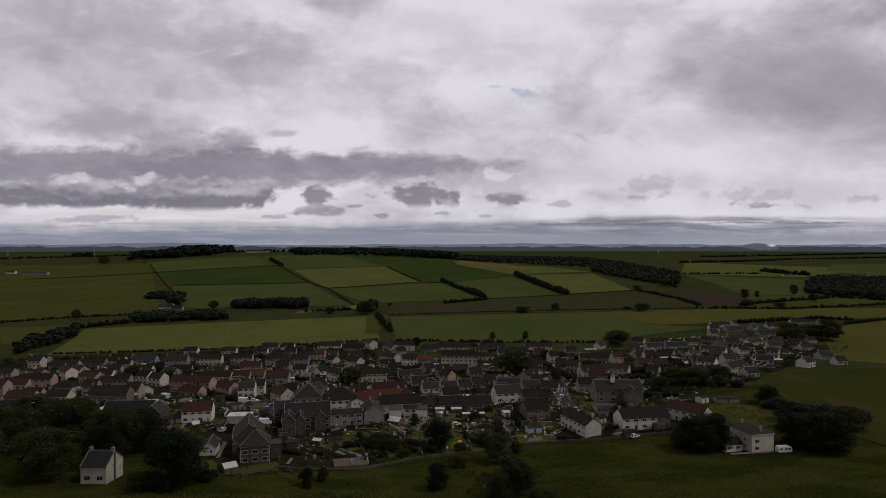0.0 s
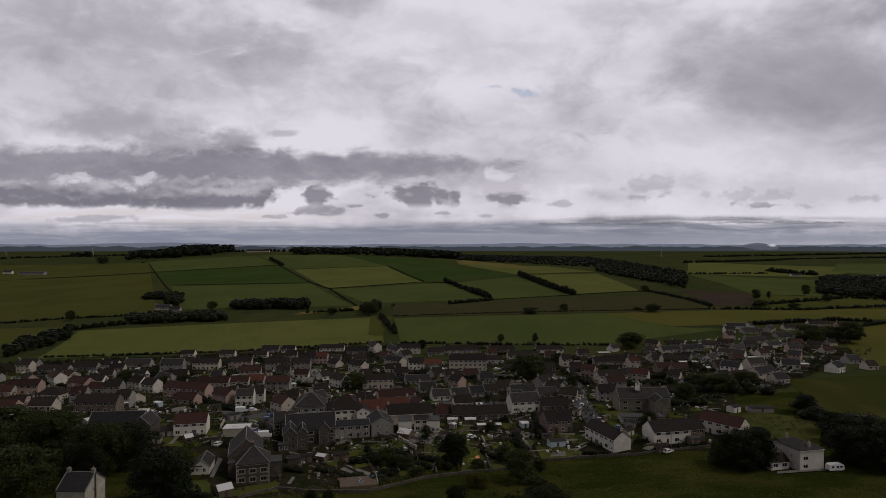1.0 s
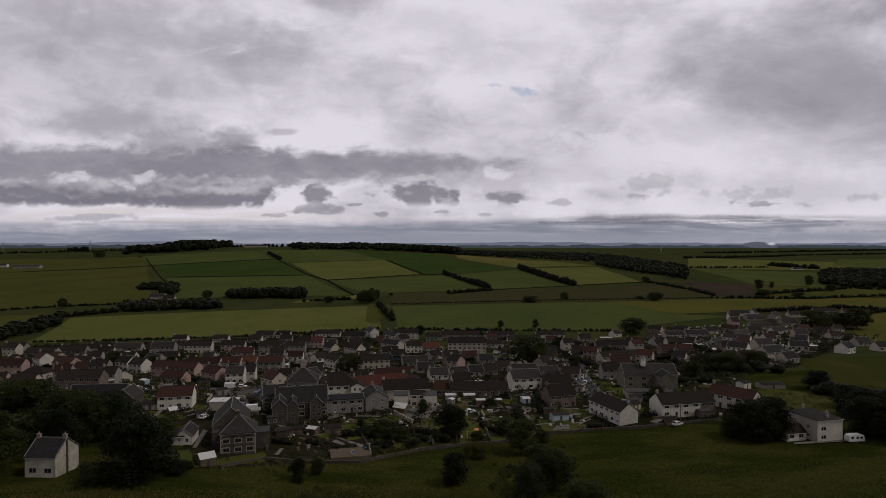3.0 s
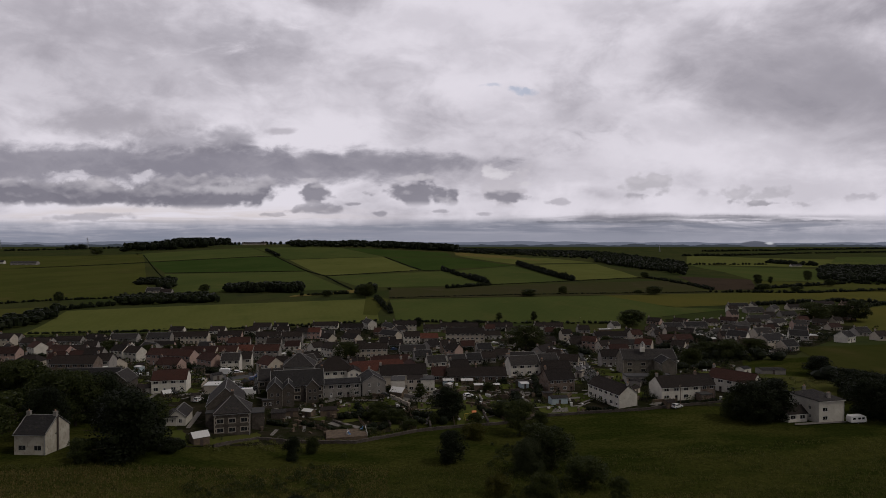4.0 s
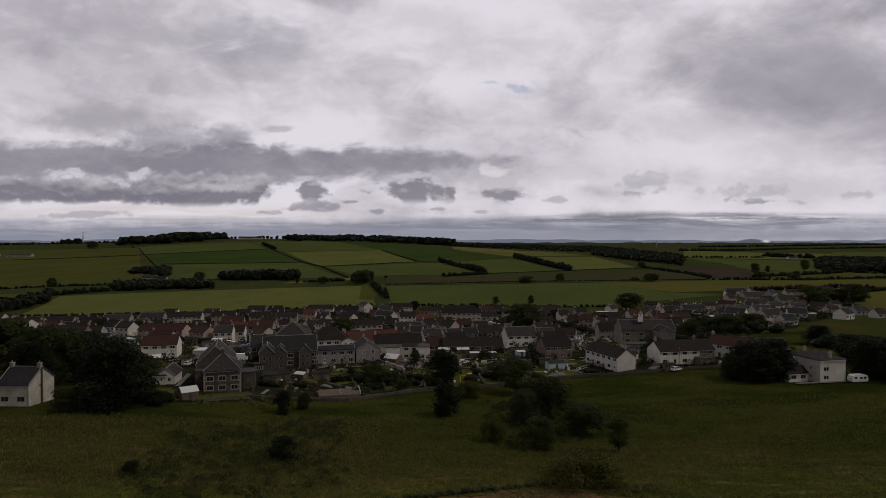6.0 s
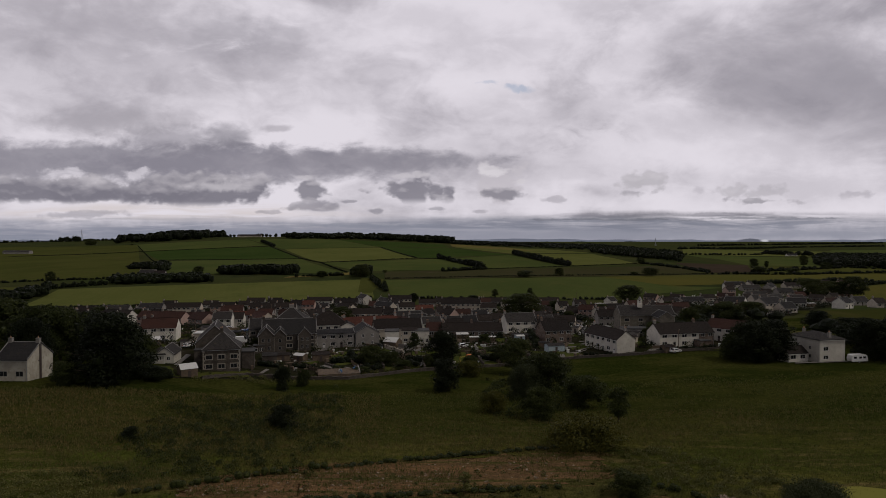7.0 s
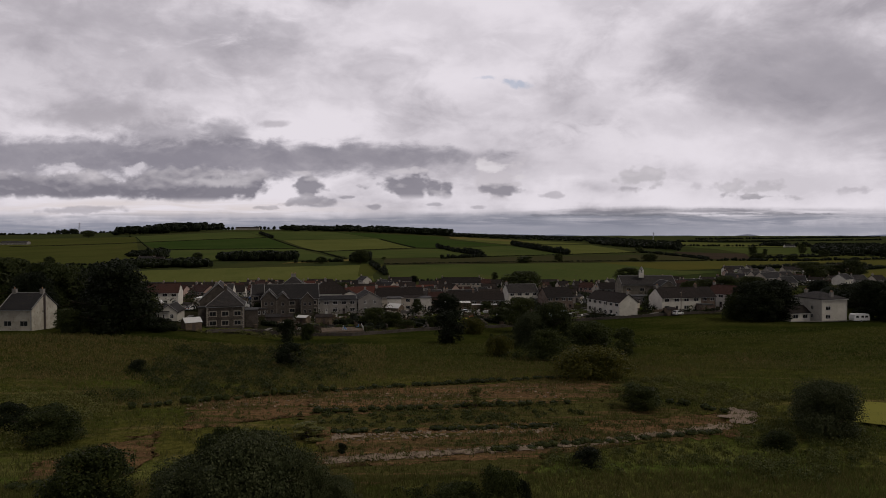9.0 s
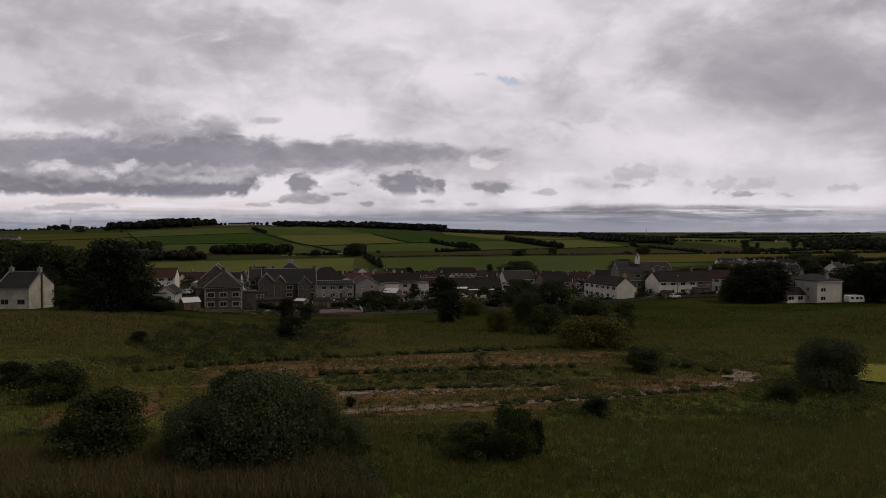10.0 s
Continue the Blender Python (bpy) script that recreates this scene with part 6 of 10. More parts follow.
def pylon(x, y, high):
    """A lattice tower: four legs drawn in to the top, braces, three pairs of arms."""
    ob = thing("pylon", "grey steel lattice pylon on the skyline", "pylon", "pylons")
    w = high * 0.085

    def at(i, k):
        a, b = ((-1, -1), (1, -1), (1, 1), (-1, 1))[i % 4]
        g = w * (1 - 0.86 * k)
        return Vector((a * g, b * g, high * k))

    for i in range(4):
        part("leg", Shape().tube(at(i, 0), at(i, 1), 0.28, 0.18, 4).mesh("leg", M["steel"]), ob)
    br = Shape()
    for k in range(7):
        for i in range(4):
            br.tube(at(i, k / 7), at(i + 1, (k + 1) / 7), 0.12, 0.12, 3, cap=False)
            br.tube(at(i + 1, k / 7), at(i, (k + 1) / 7), 0.12, 0.12, 3, cap=False)
    part("bracing", br.mesh("bracing", M["steel"]), ob)
    for k, reach in ((0.62, 0.17), (0.76, 0.21), (0.90, 0.15)):
        part("crossarm", Shape().tube((-reach * high, 0, high * k), (0, 0, high * (k + 0.035)), 0.12, 0.22, 4).tube((reach * high, 0, high * k), (0, 0, high * (k + 0.035)), 0.12, 0.22, 4).mesh("crossarm", M["steel"]), ob)
    set_at(ob, x, y, 20)


pylon(-1312, 2290, 40)
pylon(-1930, 2700, 40)
pylon(1200, 3400, 42)

# single trees in the fields
plant("oak", -975.6, 1755.0, 21.1, 39.1, "dark tree standing in a field hedge")
plant("oak", -402.2, 667.8, 11.2, 9.3, "dark tree standing in a field hedge")
plant("oak", -285.1, 756.5, 10.5, 12.6, "dark tree standing in a field hedge")
plant("oak", -132.0, 713.5, 7.9, 11.9, "dark tree standing in a field hedge")
plant("oak", -88.4, 709.0, 15.1, 19.7, "dark tree standing in a field hedge")
plant("oak", 94.2, 723.0, 7.4, 20.1, "dark tree standing in a field hedge")
plant("oak", 136.0, 739.0, 9.6, 10.3, "dark tree standing in a field hedge")
plant("oak", 239.8, 733.5, 10.2, 17.7, "dark tree standing in a field hedge")
plant("oak", 320.1, 1008.0, 10.3, 15.0, "dark tree standing in a field hedge")
plant("oak", 436.0, 881.5, 14.7, 13.1, "dark tree standing in a field hedge")
plant("ash", 462.4, 898.0, 10.8, 6.7, "dark tree standing in a field hedge")
plant("oak", 541.6, 941.5, 16.6, 14.0, "dark tree standing in a field hedge")
plant("ash", -852.2, 1736.0, 4.8, 8.0, "dark tree standing in a field hedge")
plant("ash", -69.7, 796.5, 3.7, 5.9, "dark tree standing in a field hedge")
plant("ash", -856.0, 3560.4, 13.2, 16.5, "dark tree standing in a field hedge")
plant("oak", 48.2, 969.0, 9.0, 14.4, "dark tree standing in a field hedge")
plant("oak", 399.1, 796.5, 8.1, 19.2, "dark tree standing in a field hedge")
plant("oak", 424.8, 769.5, 7.1, 17.1, "dark tree standing in a field hedge")
plant("oak", 516.2, 849.5, 11.0, 14.2, "dark tree standing in a field hedge")
plant("oak", 226.5, 750.5, 4.2, 9.7, "dark tree standing in a field hedge")

# farms and tracks on the hill
house(-921.8, 1372.0, 4, 55.1, 14, wall='grey', roof='slate', storeys=1, chimneys=0, eave=5, pitch=22, label='long grey farm shed on the hill', name='barn', category='barn')
house(-999.9, 1406.5, 4, 20.6, 9, wall='white', roof='slate', storeys=2, label='white farmhouse on the hill', name='farmhouse', category='farmhouse')
house(-345.5, 756.5, 4, 18.3, 9, wall='cream', roof='slate', storeys=1, label='low farm cottage among trees', name='farm_cottage')
house(-323.7, 739.0, 4, 12.4, 9, wall='grey', roof='dark', storeys=1, label='low farm shed among trees', name='barn', category='barn')
house(-668.0, 2190.0, 4, 81.7, 12, wall='cream', roof='dark', storeys=1, eave=5, chimneys=0, label='long pale farm building on the brow', name='barn', category='barn')
house(-891.5, 1987.5, 4, 39.7, 9, wall='white', roof='slate', storeys=1, label='pale farm cottage below a wood', name='farm_cottage')
house(844.0, 1487.5, 4, 25.4, 9, wall='white', roof='slate', storeys=1, label='pale far farm building', name='barn', category='barn')
house(1022.2, 1447.0, 4, 20.1, 9, wall='white', roof='slate', storeys=1, label='pale far farm building', name='barn', category='barn')
sheet("track", ((-174, 708), (-101, 757), (-105, 782), (-172, 729)), M["straw"], 0.4, 10, 10, 0, "pale track beside the valley field", "field")
sheet("yard", ((-131, 744), (-103, 769), (-111, 804), (-132, 769)), M["straw"], 0.5, 8, 8, 0, "pale yard beside the road", "field")
sheet("lane", ((-77, 598), (-64, 593), (-61, 692), (-88, 708)), M["olive"], 0.4, 8, 8, 0, "rough lane down to the village", "field")

# ground within the village
sheet("village_ground", ((-162.9, 236.6), (103.2, 244.7), (239, 542), (-313, 432)), M["garden"], 0.1, 60, 60, 0.0, "dark mixed garden ground between the houses", "ground")
sheet("village_ground", ((144.9, 344.8), (174.5, 340.6), (362, 542), (195, 578)), M["garden"], 0.12, 40, 40, 0.0, "dark mixed garden ground between the houses", "ground")
sheet("village_ground", ((-74.4, 194.6), (-20.2, 222.8), (-10.3, 256.2), (-92.7, 238.0)), M["garden"], 0.14, 30, 30, 0.0, "dark back gardens along the field", "ground")
sheet("village_ground", ((-307, 416), (-31, 467), (-47, 561), (-352, 478)), M["garden"], 0.09, 40, 40, 0.8, "dark mixed garden ground between the houses", "ground")
sheet("car_park", ((-90.4, 260.4), (-71.8, 262.4), (-85.6, 305.9), (-107.0, 298.3)), M["asphalt"], 0.2, 8, 8, 0.0, "grey asphalt car park beside the hall", "car park")
sheet("yard", ((-108.0, 394.2), (-86.1, 394.2), (-94, 455), (-112, 444)), M["paving"], 0.2, 8, 8, 0.0, "pale paved yard between houses", "yard")
sheet("road", ((53.7, 259.5), (60.9, 262.4), (65.9, 317.2), (58.5, 319.7)), M["asphalt"], 0.22, 8, 8, 0.0, "grey asphalt village street", "road")
sheet("road", ((58.5, 319.7), (65.9, 317.2), (79.3, 394.5), (67.5, 394.5)), M["asphalt"], 0.22, 8, 8, 0.0, "grey asphalt village street", "road")
sheet("road", ((67.5, 394.5), (79.3, 394.5), (67, 438), (53, 433)), M["asphalt"], 0.22, 8, 8, 0.0, "grey asphalt village street", "road")
sheet("road", ((169, 483), (205, 512), (205, 530), (176, 512)), M["asphalt"], 0.22, 8, 8, 0.0, "grey asphalt village street", "road")
sheet("road", ((-7.8, 327.7), (27.2, 320.9), (27.3, 334.0), (-7.9, 337.6)), M["asphalt"], 0.22, 8, 8, 0.0, "reddish grey lane between terraces", "road")
sheet("road", ((-261, 411), (-183, 427), (-190, 441), (-272, 427)), M["asphalt"], 0.22, 16, 16, 0.0, "grey asphalt village street", "road")
sheet("lawn", ((-41.7, 243.9), (-31.3, 248.4), (-30.5, 258.9), (-41.3, 256.1)), M["lawn"], 0.28, 8, 8, 0.25, "mown green garden lawn", "lawn")
sheet("lawn", ((0.5, 229.6), (16.8, 232.0), (8.9, 261.7), (3.0, 264.6)), M["lawn"], 0.28, 8, 8, 0.25, "mown green garden lawn", "lawn")
sheet("lawn", ((30.2, 241.6), (44.9, 241.6), (39.5, 254.2), (29.6, 257.0)), M["lawn"], 0.28, 8, 8, 0.25, "mown green garden lawn", "lawn")
sheet("lawn", ((-25.1, 257.5), (-16.9, 254.8), (-20.3, 269.0), (-27.3, 267.5)), M["lawn"], 0.28, 8, 8, 0.25, "mown green garden lawn", "lawn")
sheet("lawn", ((-16.0, 266.8), (-1.8, 269.0), (-3.9, 276.9), (-17.5, 274.4)), M["lawn"], 0.28, 8, 8, 0.25, "mown green garden lawn", "lawn")
sheet("lawn", ((-20.4, 224.4), (-12.4, 226.7), (-15.7, 238.5), (-21.4, 237.3)), M["lawn"], 0.28, 8, 8, 0.25, "mown green garden lawn", "lawn")
sheet("lawn", ((14.0, 246.5), (23.4, 249.6), (20.7, 261.7), (13.0, 259.6)), M["lawn"], 0.28, 8, 8, 0.25, "mown green garden lawn", "lawn")
sheet("lawn", ((-78.9, 191.9), (-72.6, 197.1), (-79.0, 210.6), (-85.1, 208.2)), M["lawn"], 0.28, 8, 8, 0.25, "mown green garden lawn", "lawn")
sheet("lawn", ((63.7, 277.6), (66.1, 266.7), (75.2, 298.6), (70.9, 299.2)), M["lawn"], 0.28, 8, 8, 0.25, "mown green garden lawn", "lawn")
sheet("rough_bank", ((103.9, 263.2), (135.0, 248.0), (157.1, 282.2), (133.8, 298.1)), M["olive"], 0.3, 16, 16, 0.0, "rough grassy bank beside the white villa", "ground")
sheet("paddock", ((-72.7, 196.1), (-56.3, 205.9), (-58.7, 217.0), (-68.9, 205.4)), M["olive"], 0.3, 8, 8, 0.4, "dry yellowish grass behind the stone hall", "ground")
sheet("patio", ((-23.3, 261.7), (-10.4, 258.2), (-8.0, 272.0), (-20.5, 272.0)), M["paving"], 0.3, 4, 4, 0.0, "pale paved garden patio", "patio")
sheet("patio", ((-6.2, 269.0), (-1.3, 269.0), (-1.7, 275.3), (-5.8, 275.2)), M["paving"], 0.3, 4, 4, 0.0, "pale paved garden patio", "patio")
sheet("patio", ((-41.4, 231.3), (-30.9, 222.7), (-30.2, 227.8), (-39.6, 236.1)), M["paving"], 0.3, 4, 4, 0.0, "pale paved garden patio", "patio")
sheet("patio", ((-79.5, 212.8), (-78.4, 213.1), (-82.0, 231.3), (-83.9, 232.2)), M["paving"], 0.3, 4, 4, 0.0, "pale paved garden patio", "patio")
sheet("patio", ((67.9, 246.2), (72.8, 243.1), (78.1, 246.7), (71.2, 249.7)), M["paving"], 0.3, 4, 4, 0.0, "pale paved garden patio", "patio")
sheet("patio", ((33.5, 243.6), (39.5, 243.9), (40.1, 248.9), (35.3, 248.4)), M["paving"], 0.3, 4, 4, 0.0, "pale paved garden patio", "patio")
sheet("patio", ((103.6, 219.6), (122.6, 223.2), (122.0, 224.9), (105.0, 222.0)), M["paving"], 0.3, 4, 4, 0.0, "pale paved garden patio", "patio")

# the buildings nearest the field
cottage = house(-106.3, 184.8, -3, 8.0, 9, storeys=1, wall='stained', roof='slate', chimneys=2, right=0, pitch=37, eave=5.0, bays=2, door=False, pots=1, label='stained white cottage with a slate roof and dark downpipe', name='cottage', dz=0.2)
part('downpipe', Shape().box(4.01, 4.1, -0.6, 4.25, 4.6, 8.2).box(4.01, 3.6, 4.0, 4.2, 4.1, 4.25).mesh('downpipe', M['door']), cottage, 'dark flue pipe up the gable')
house(117.5, 223.8, 13, 9.7, 12, storeys=2, wall='white', roof='slate', hip=True, chimneys=2, left=2, eave=7.0, pitch=20, bays=1, off=-2.4, door=False, label='white two-storey villa with a hipped slate roof', name='villa')
house(107.3, 224.4, 13, 7.0, 5, storeys=1, wall='white', roof='dark', chimneys=0, pitch=35, bays=2, door=False, label='low white annex of a villa with dark roof', name='annex')
house(53.8, 253.0, -70, 19.0, 7.5, storeys=2, wall='white', roof='dark', chimneys=2, eave=5.0, bays=6, label='white terrace with a dark brown tiled roof', name='terrace')
house(81.5, 251.8, 12, 15.5, 8.5, storeys=2, wall='white', roof='dark', chimneys=1, eave=5.0, bays=4, label='white semi-detached house with dark tiled roof', name='house')
house(92.2, 254.3, 12, 6.0, 8.5, storeys=2, wall='brown', roof='dark', chimneys=1, eave=5.0, bays=2, label='brown house end joined to a white neighbour')
flat_block(89.9, 249.9, 12, 4.1, 5, 2.6, label='low dark outbuilding behind a house', wall='brown', name='outbuilding')
house(103.5, 262.0, -52, 17.0, 8, storeys=2, wall='white', roof='tile', chimneys=1, eave=5.0, bays=5, left=2, label='white house row with red-brown tiled roof')
house(86.3, 298.6, 0, 23.5, 10, storeys=2, wall='hallstone', roof='slate', chimneys=0, eave=6.4, pitch=34, bays=4, door=False, label='stone church hall with a grey slate roof', name='hall', category='hall')
house(88.0, 293.7, -90, 9.0, 6.0, storeys=1, wall='hallstone', roof='slate', chimneys=0, eave=6.2, right=1, pitch=34, bare=True, door=False, label='gabled stone wing of a church hall', name='wing', category='hall')
bellcote(83.8, 296.0, 8, 11.5)
flat_block(79.0, 277.6, 0, 18.3, 6, 2.7, label='long low flat-roofed annex with garage doors', wall='grey', name='annex', windows=7)
house(-65.5, 211.8, 15, 10.0, 9.5, storeys=2, wall='stone', roof='slate', hip=True, chimneys=1, eave=6.4, pitch=40, bays=3, door=False, right=2, label='stone hall block with a hipped slate roof', name='hall', category='hall')
house(-77.0, 224.0, -73, 15.0, 10.5, storeys=2, wall='stone', roof='slate', chimneys=0, eave=6.4, pitch=43, bays=3, bare=True, door=False, label='stone nave of an old hall with steep slate roof', name='nave', category='hall')
flat_block(-72.3, 214.0, 15, 3.4, 5, 5.0, label='low stone side wing of an old hall', wall='stone', name='wing', top='asphalt')
flat_block(-60.4, 219.7, 15, 3.5, 6, 5.2, label='low stone side wing of an old hall', wall='stone', name='wing', top='asphalt')
flat_block(-85.9, 255.6, 6, 9.6, 6, 3.2, label='flat-roofed pale outbuilding beside the car park', wall='cream', name='outbuilding', top='sheet')
house(-86.5, 219.4, -80, 9.0, 5.0, storeys=1, wall='white', roof='slate', chimneys=0, pitch=38, right=2, label='small white bungalow with slate roof', name='bungalow')
house(-85.1, 215.1, 10, 4.0, 6, storeys=1, wall='white', roof='slate', hip=True, chimneys=0, label='small white bungalow with slate roof', name='bungalow')
shed(-69.1, 198.3, 35, 4.1, 5, 2.4, roof='sheet', pitch=22, label='dark garden shed with a pale sheet roof')
house(-104.2, 257.1, 11, 12.0, 8, storeys=2, wall='white', roof='tile', chimneys=1, eave=4.9, bays=4, label='white semi-detached house with red-brown tiled roof')
shed(-112.9, 256.0, 10, 5.4, 5, 2.2, roof='dark', wall='grey', name='garage', label='grey garage beside a white house', category='garage')
house(-133.0, 255.5, 6, 20.0, 10, storeys=1, wall='stone', roof='slate', chimneys=0, eave=4.0, pitch=42, bays=6, label='long low stone school with a slate roof', name='school', category='school')
house(-126.4, 259.2, -84, 10.0, 7.5, storeys=1, wall='stone', roof='slate', chimneys=0, eave=4.4, pitch=42, right=2, bare=True, door=False, label='gabled stone end of a school', name='school_wing', category='school')

# stone tenement and its neighbours
house(-57.0, 256.5, 14, 19.0, 10, storeys=2, wall='stone', roof='slate', chimneys=2, eave=6.0, pitch=42, bays=5, label='dark stone tenement with a slate roof', name='tenement', category='tenement')
house(-65.8, 249.4, -76, 9.0, 5.0, storeys=2, wall='stone', roof='slate', chimneys=0, eave=5.8, pitch=46, right=2, bare=True, door=False, label='stone gabled bay of a tenement', name='gabled_bay', category='tenement')
house(-61.3, 252.3, -76, 8.0, 4.0, storeys=2, wall='stone', roof='slate', chimneys=0, eave=5.8, pitch=46, right=1, bare=True, door=False, label='stone gabled bay of a tenement', name='gabled_bay', category='tenement')
house(-54.5, 259.3, -76, 7.0, 4.5, storeys=2, wall='stone', roof='slate', chimneys=0, eave=5.6, pitch=46, right=2, bare=True, door=False, label='stone gabled bay of a tenement', name='gabled_bay', category='tenement')
house(-68.1, 260.9, 14, 8.8, 9, storeys=2, wall='stone', roof='slate', chimneys=2, eave=5.6, label='dark stone house joined to a tenement')
flat_block(-64.4, 244.2, 14, 3.6, 3, 2.8, label='small hipped stone bay at a tenement corner', wall='stone', name='bay', windows=2)
house(-64.1, 287.2, 8, 13.0, 12, storeys=2, wall='grey', roof='slate', hip=True, chimneys=2, eave=6, pitch=38, label='grey building with hipped slate roof and dormer', name='tenement', category='tenement')
house(-48.9, 288.7, 12, 15.7, 12, storeys=2, wall='white', roof='dark', hip=True, chimneys=1, eave=5.4, pitch=38, label='white building under a broad brown hipped roof')
house(-44.3, 291.2, -78, 8.0, 5.5, storeys=2, wall='white', roof='dark', chimneys=0, eave=5.4, right=2, pitch=26, bare=True, door=False, label='white gabled end with a row of windows', name='gabled_end')
house(-43.1, 265.8, 14, 15.8, 8, storeys=2, wall='grey', roof='slate', chimneys=0, pitch=14, eave=5.4, bays=5, label='grey two-storey flats with a shallow roof', name='flats', category='flats')
house(-36.4, 273.5, -74, 12.0, 9.0, storeys=2, wall='grey', roof='slate', chimneys=1, eave=5.2, right=2, pitch=30, label='grey gabled house with white windows')
house(-20.0, 286.0, 10, 19.3, 9, storeys=2, wall='cream', roof='dark', chimneys=1, eave=4.6, label='cream house row with a long dark roof', name='terrace')
flat_block(-21.5, 272.8, 4, 5.4, 7, 5.0, label='white flat-roofed house block', wall='white', name='house_block', windows=2, category='house')
flat_block(-9.8, 272.8, 4, 5.4, 7, 5.2, label='white flat-roofed house block', wall='white', name='house_block', windows=3, category='house')
house(-14.8, 274.4, 4, 5.9, 6, storeys=2, wall='cream', roof='dark', chimneys=0, pitch=16, bays=2, label='cream house front with white windows')
shed(-21.8, 264.6, -25, 5.2, 5, 2.5, roof='sheet', wall='timber', label='garden hut with a pale sloping roof', pitch=28)
house(-31.5, 296.5, 20, 23.6, 9, storeys=2, wall='grey', roof='red', chimneys=2, eave=4.6, label='long grey house row with a faded red roof', name='terrace')
house(-21.8, 304.5, -70, 10.0, 9.0, storeys=1, wall='cream', roof='tile', chimneys=1, eave=4, pitch=36, label='cream gabled house with brown tiled roof')
house(-4.6, 294.3, 5, 7.4, 8, storeys=1, wall='brown', roof='tile', chimneys=1, label='low brown cottage with a red-brown roof')
house(10.8, 293.2, 4, 25.4, 8, storeys=1, wall='brown', roof='dark', chimneys=3, label='long low terrace under a dark tiled roof', name='terrace', bays=9)
house(33.5, 307.5, 12, 14.2, 9, storeys=2, wall='white', roof='slate', chimneys=1, eave=5, label='white house with a grey slate roof', bays=4)
house(42.4, 270.8, 14, 11.0, 9, storeys=2, wall='brown', roof='dark', chimneys=1, eave=5, bays=4, label='brown brick house with white windows')
shed(38.4, 253.7, 14, 6.2, 3.5, 2.4, roof='slate', wall='bluewood', label='pale blue garden shed')

# houses row by row towards the fields
house(-308.1, 460.6, 2, 15.2, 7.5, chimneys=1, storeys=1, wall='grey')
house(-270.2, 432.2, 2, 19.4, 7.5, chimneys=1, storeys=1, wall='grey')
house(-256.1, 443.4, 3, 17.7, 7.5, chimneys=1, storeys=1, wall='grey')
house(-244.9, 454.9, 3, 11.8, 7.5, chimneys=1, storeys=1, wall='cream')
house(-227.5, 460.8, 3, 18.4, 7.5, chimneys=1, storeys=1, wall='grey', roof='slate')
house(-194.8, 443.5, 4, 15.4, 7.5, chimneys=1, wall='grey', roof='slate')
house(-173.3, 449.3, 4, 17.9, 7.5, chimneys=1, wall='cream')
house(-151.2, 455.0, 6, 15.8, 7.5, chimneys=1, wall='pink')
house(-122.8, 449.3, 4, 16.4, 7.5, chimneys=1, wall='grey')
house(-106.5, 449.4, 4, 13.3, 7.5, chimneys=1, wall='grey')
house(-151.2, 503.4, 2, 10.5, 7.5, chimneys=1, wall='white', storeys=1)
house(-178.5, 506.0, 2, 11.5, 7.5, chimneys=1, wall='white', storeys=1)
house(-210.2, 505.9, 2, 10.6, 7.5, chimneys=1, storeys=1, wall='white')
house(-134.9, 526.7, 2, 11.1, 7.5, chimneys=1, wall='white', storeys=1)
house(-150.1, 526.7, 2, 13.8, 7.5, chimneys=1, wall='grey', storeys=1)
house(-237.3, 355.0, 4, 16.3, 7.5, chimneys=1, wall='pink', roof='tile')
house(-213.8, 340.7, -8, 12.8, 7.5, chimneys=1, wall='cream', hip=True, storeys=1)
house(-213.7, 364.5, -20, 13.2, 7.5, chimneys=1, wall='pink', roof='tile')
house(-198.6, 358.8, -12, 13.7, 7.5, chimneys=1, wall='cream', roof='tile', storeys=1)
house(-161.5, 292.6, 2, 18.5, 7.5, chimneys=1, wall='brown', bays=6, label='brown brick terrace with white windows', name='terrace')
house(-160.6, 313.7, 2, 6.8, 7.5, chimneys=1, wall='grey')
house(-186.4, 351.4, 4, 9.0, 7.5, chimneys=1, wall='grey')
house(-181.9, 366.5, -18, 8.5, 7.5, chimneys=1, wall='white')
house(-170.5, 358.8, -18, 8.3, 7.5, chimneys=1, wall='white')
house(-172.1, 378.7, -30, 11.2, 7.5, chimneys=1, wall='grey', roof='slate')
house(-151.4, 347.9, -16, 12.3, 7.5, chimneys=1, wall='pink', roof='tile')
house(-138.7, 344.3, -14, 13.8, 7.5, chimneys=1, wall='pink', roof='tile')
house(-117.8, 324.6, -34, 11.2, 7.5, chimneys=1, wall='pink', roof='tile')
house(-135.8, 324.5, -14, 11.3, 7.5, chimneys=1, wall='pink', roof='tile', storeys=1)
house(-190.2, 298.2, 0, 10.9, 7.5, chimneys=1, wall='cream', storeys=1)
house(-142.4, 378.7, 2, 19.4, 7.5, chimneys=1, wall='cream', roof='tile', storeys=1)
house(-130.4, 383.0, 2, 16.4, 7.5, chimneys=1, wall='cream', roof='tile', storeys=1)
house(-119.3, 387.4, 2, 9.9, 7.5, chimneys=1, wall='grey', roof='red', storeys=1)
house(-100.2, 366.6, 2, 13.7, 7.5, chimneys=1, wall='grey', roof='tile')
house(-103.5, 319.4, 8, 8.7, 7.5, chimneys=1, wall='white', roof='slate')
house(-100.2, 329.3, 8, 6.7, 7.5, chimneys=1, wall='white')
house(-80.6, 293.0, -42, 9.2, 7.5, chimneys=1, wall='cream', roof='tile', right=1)
house(-83.8, 333.6, 4, 6.8, 7.5, chimneys=1, wall='pink', storeys=1)
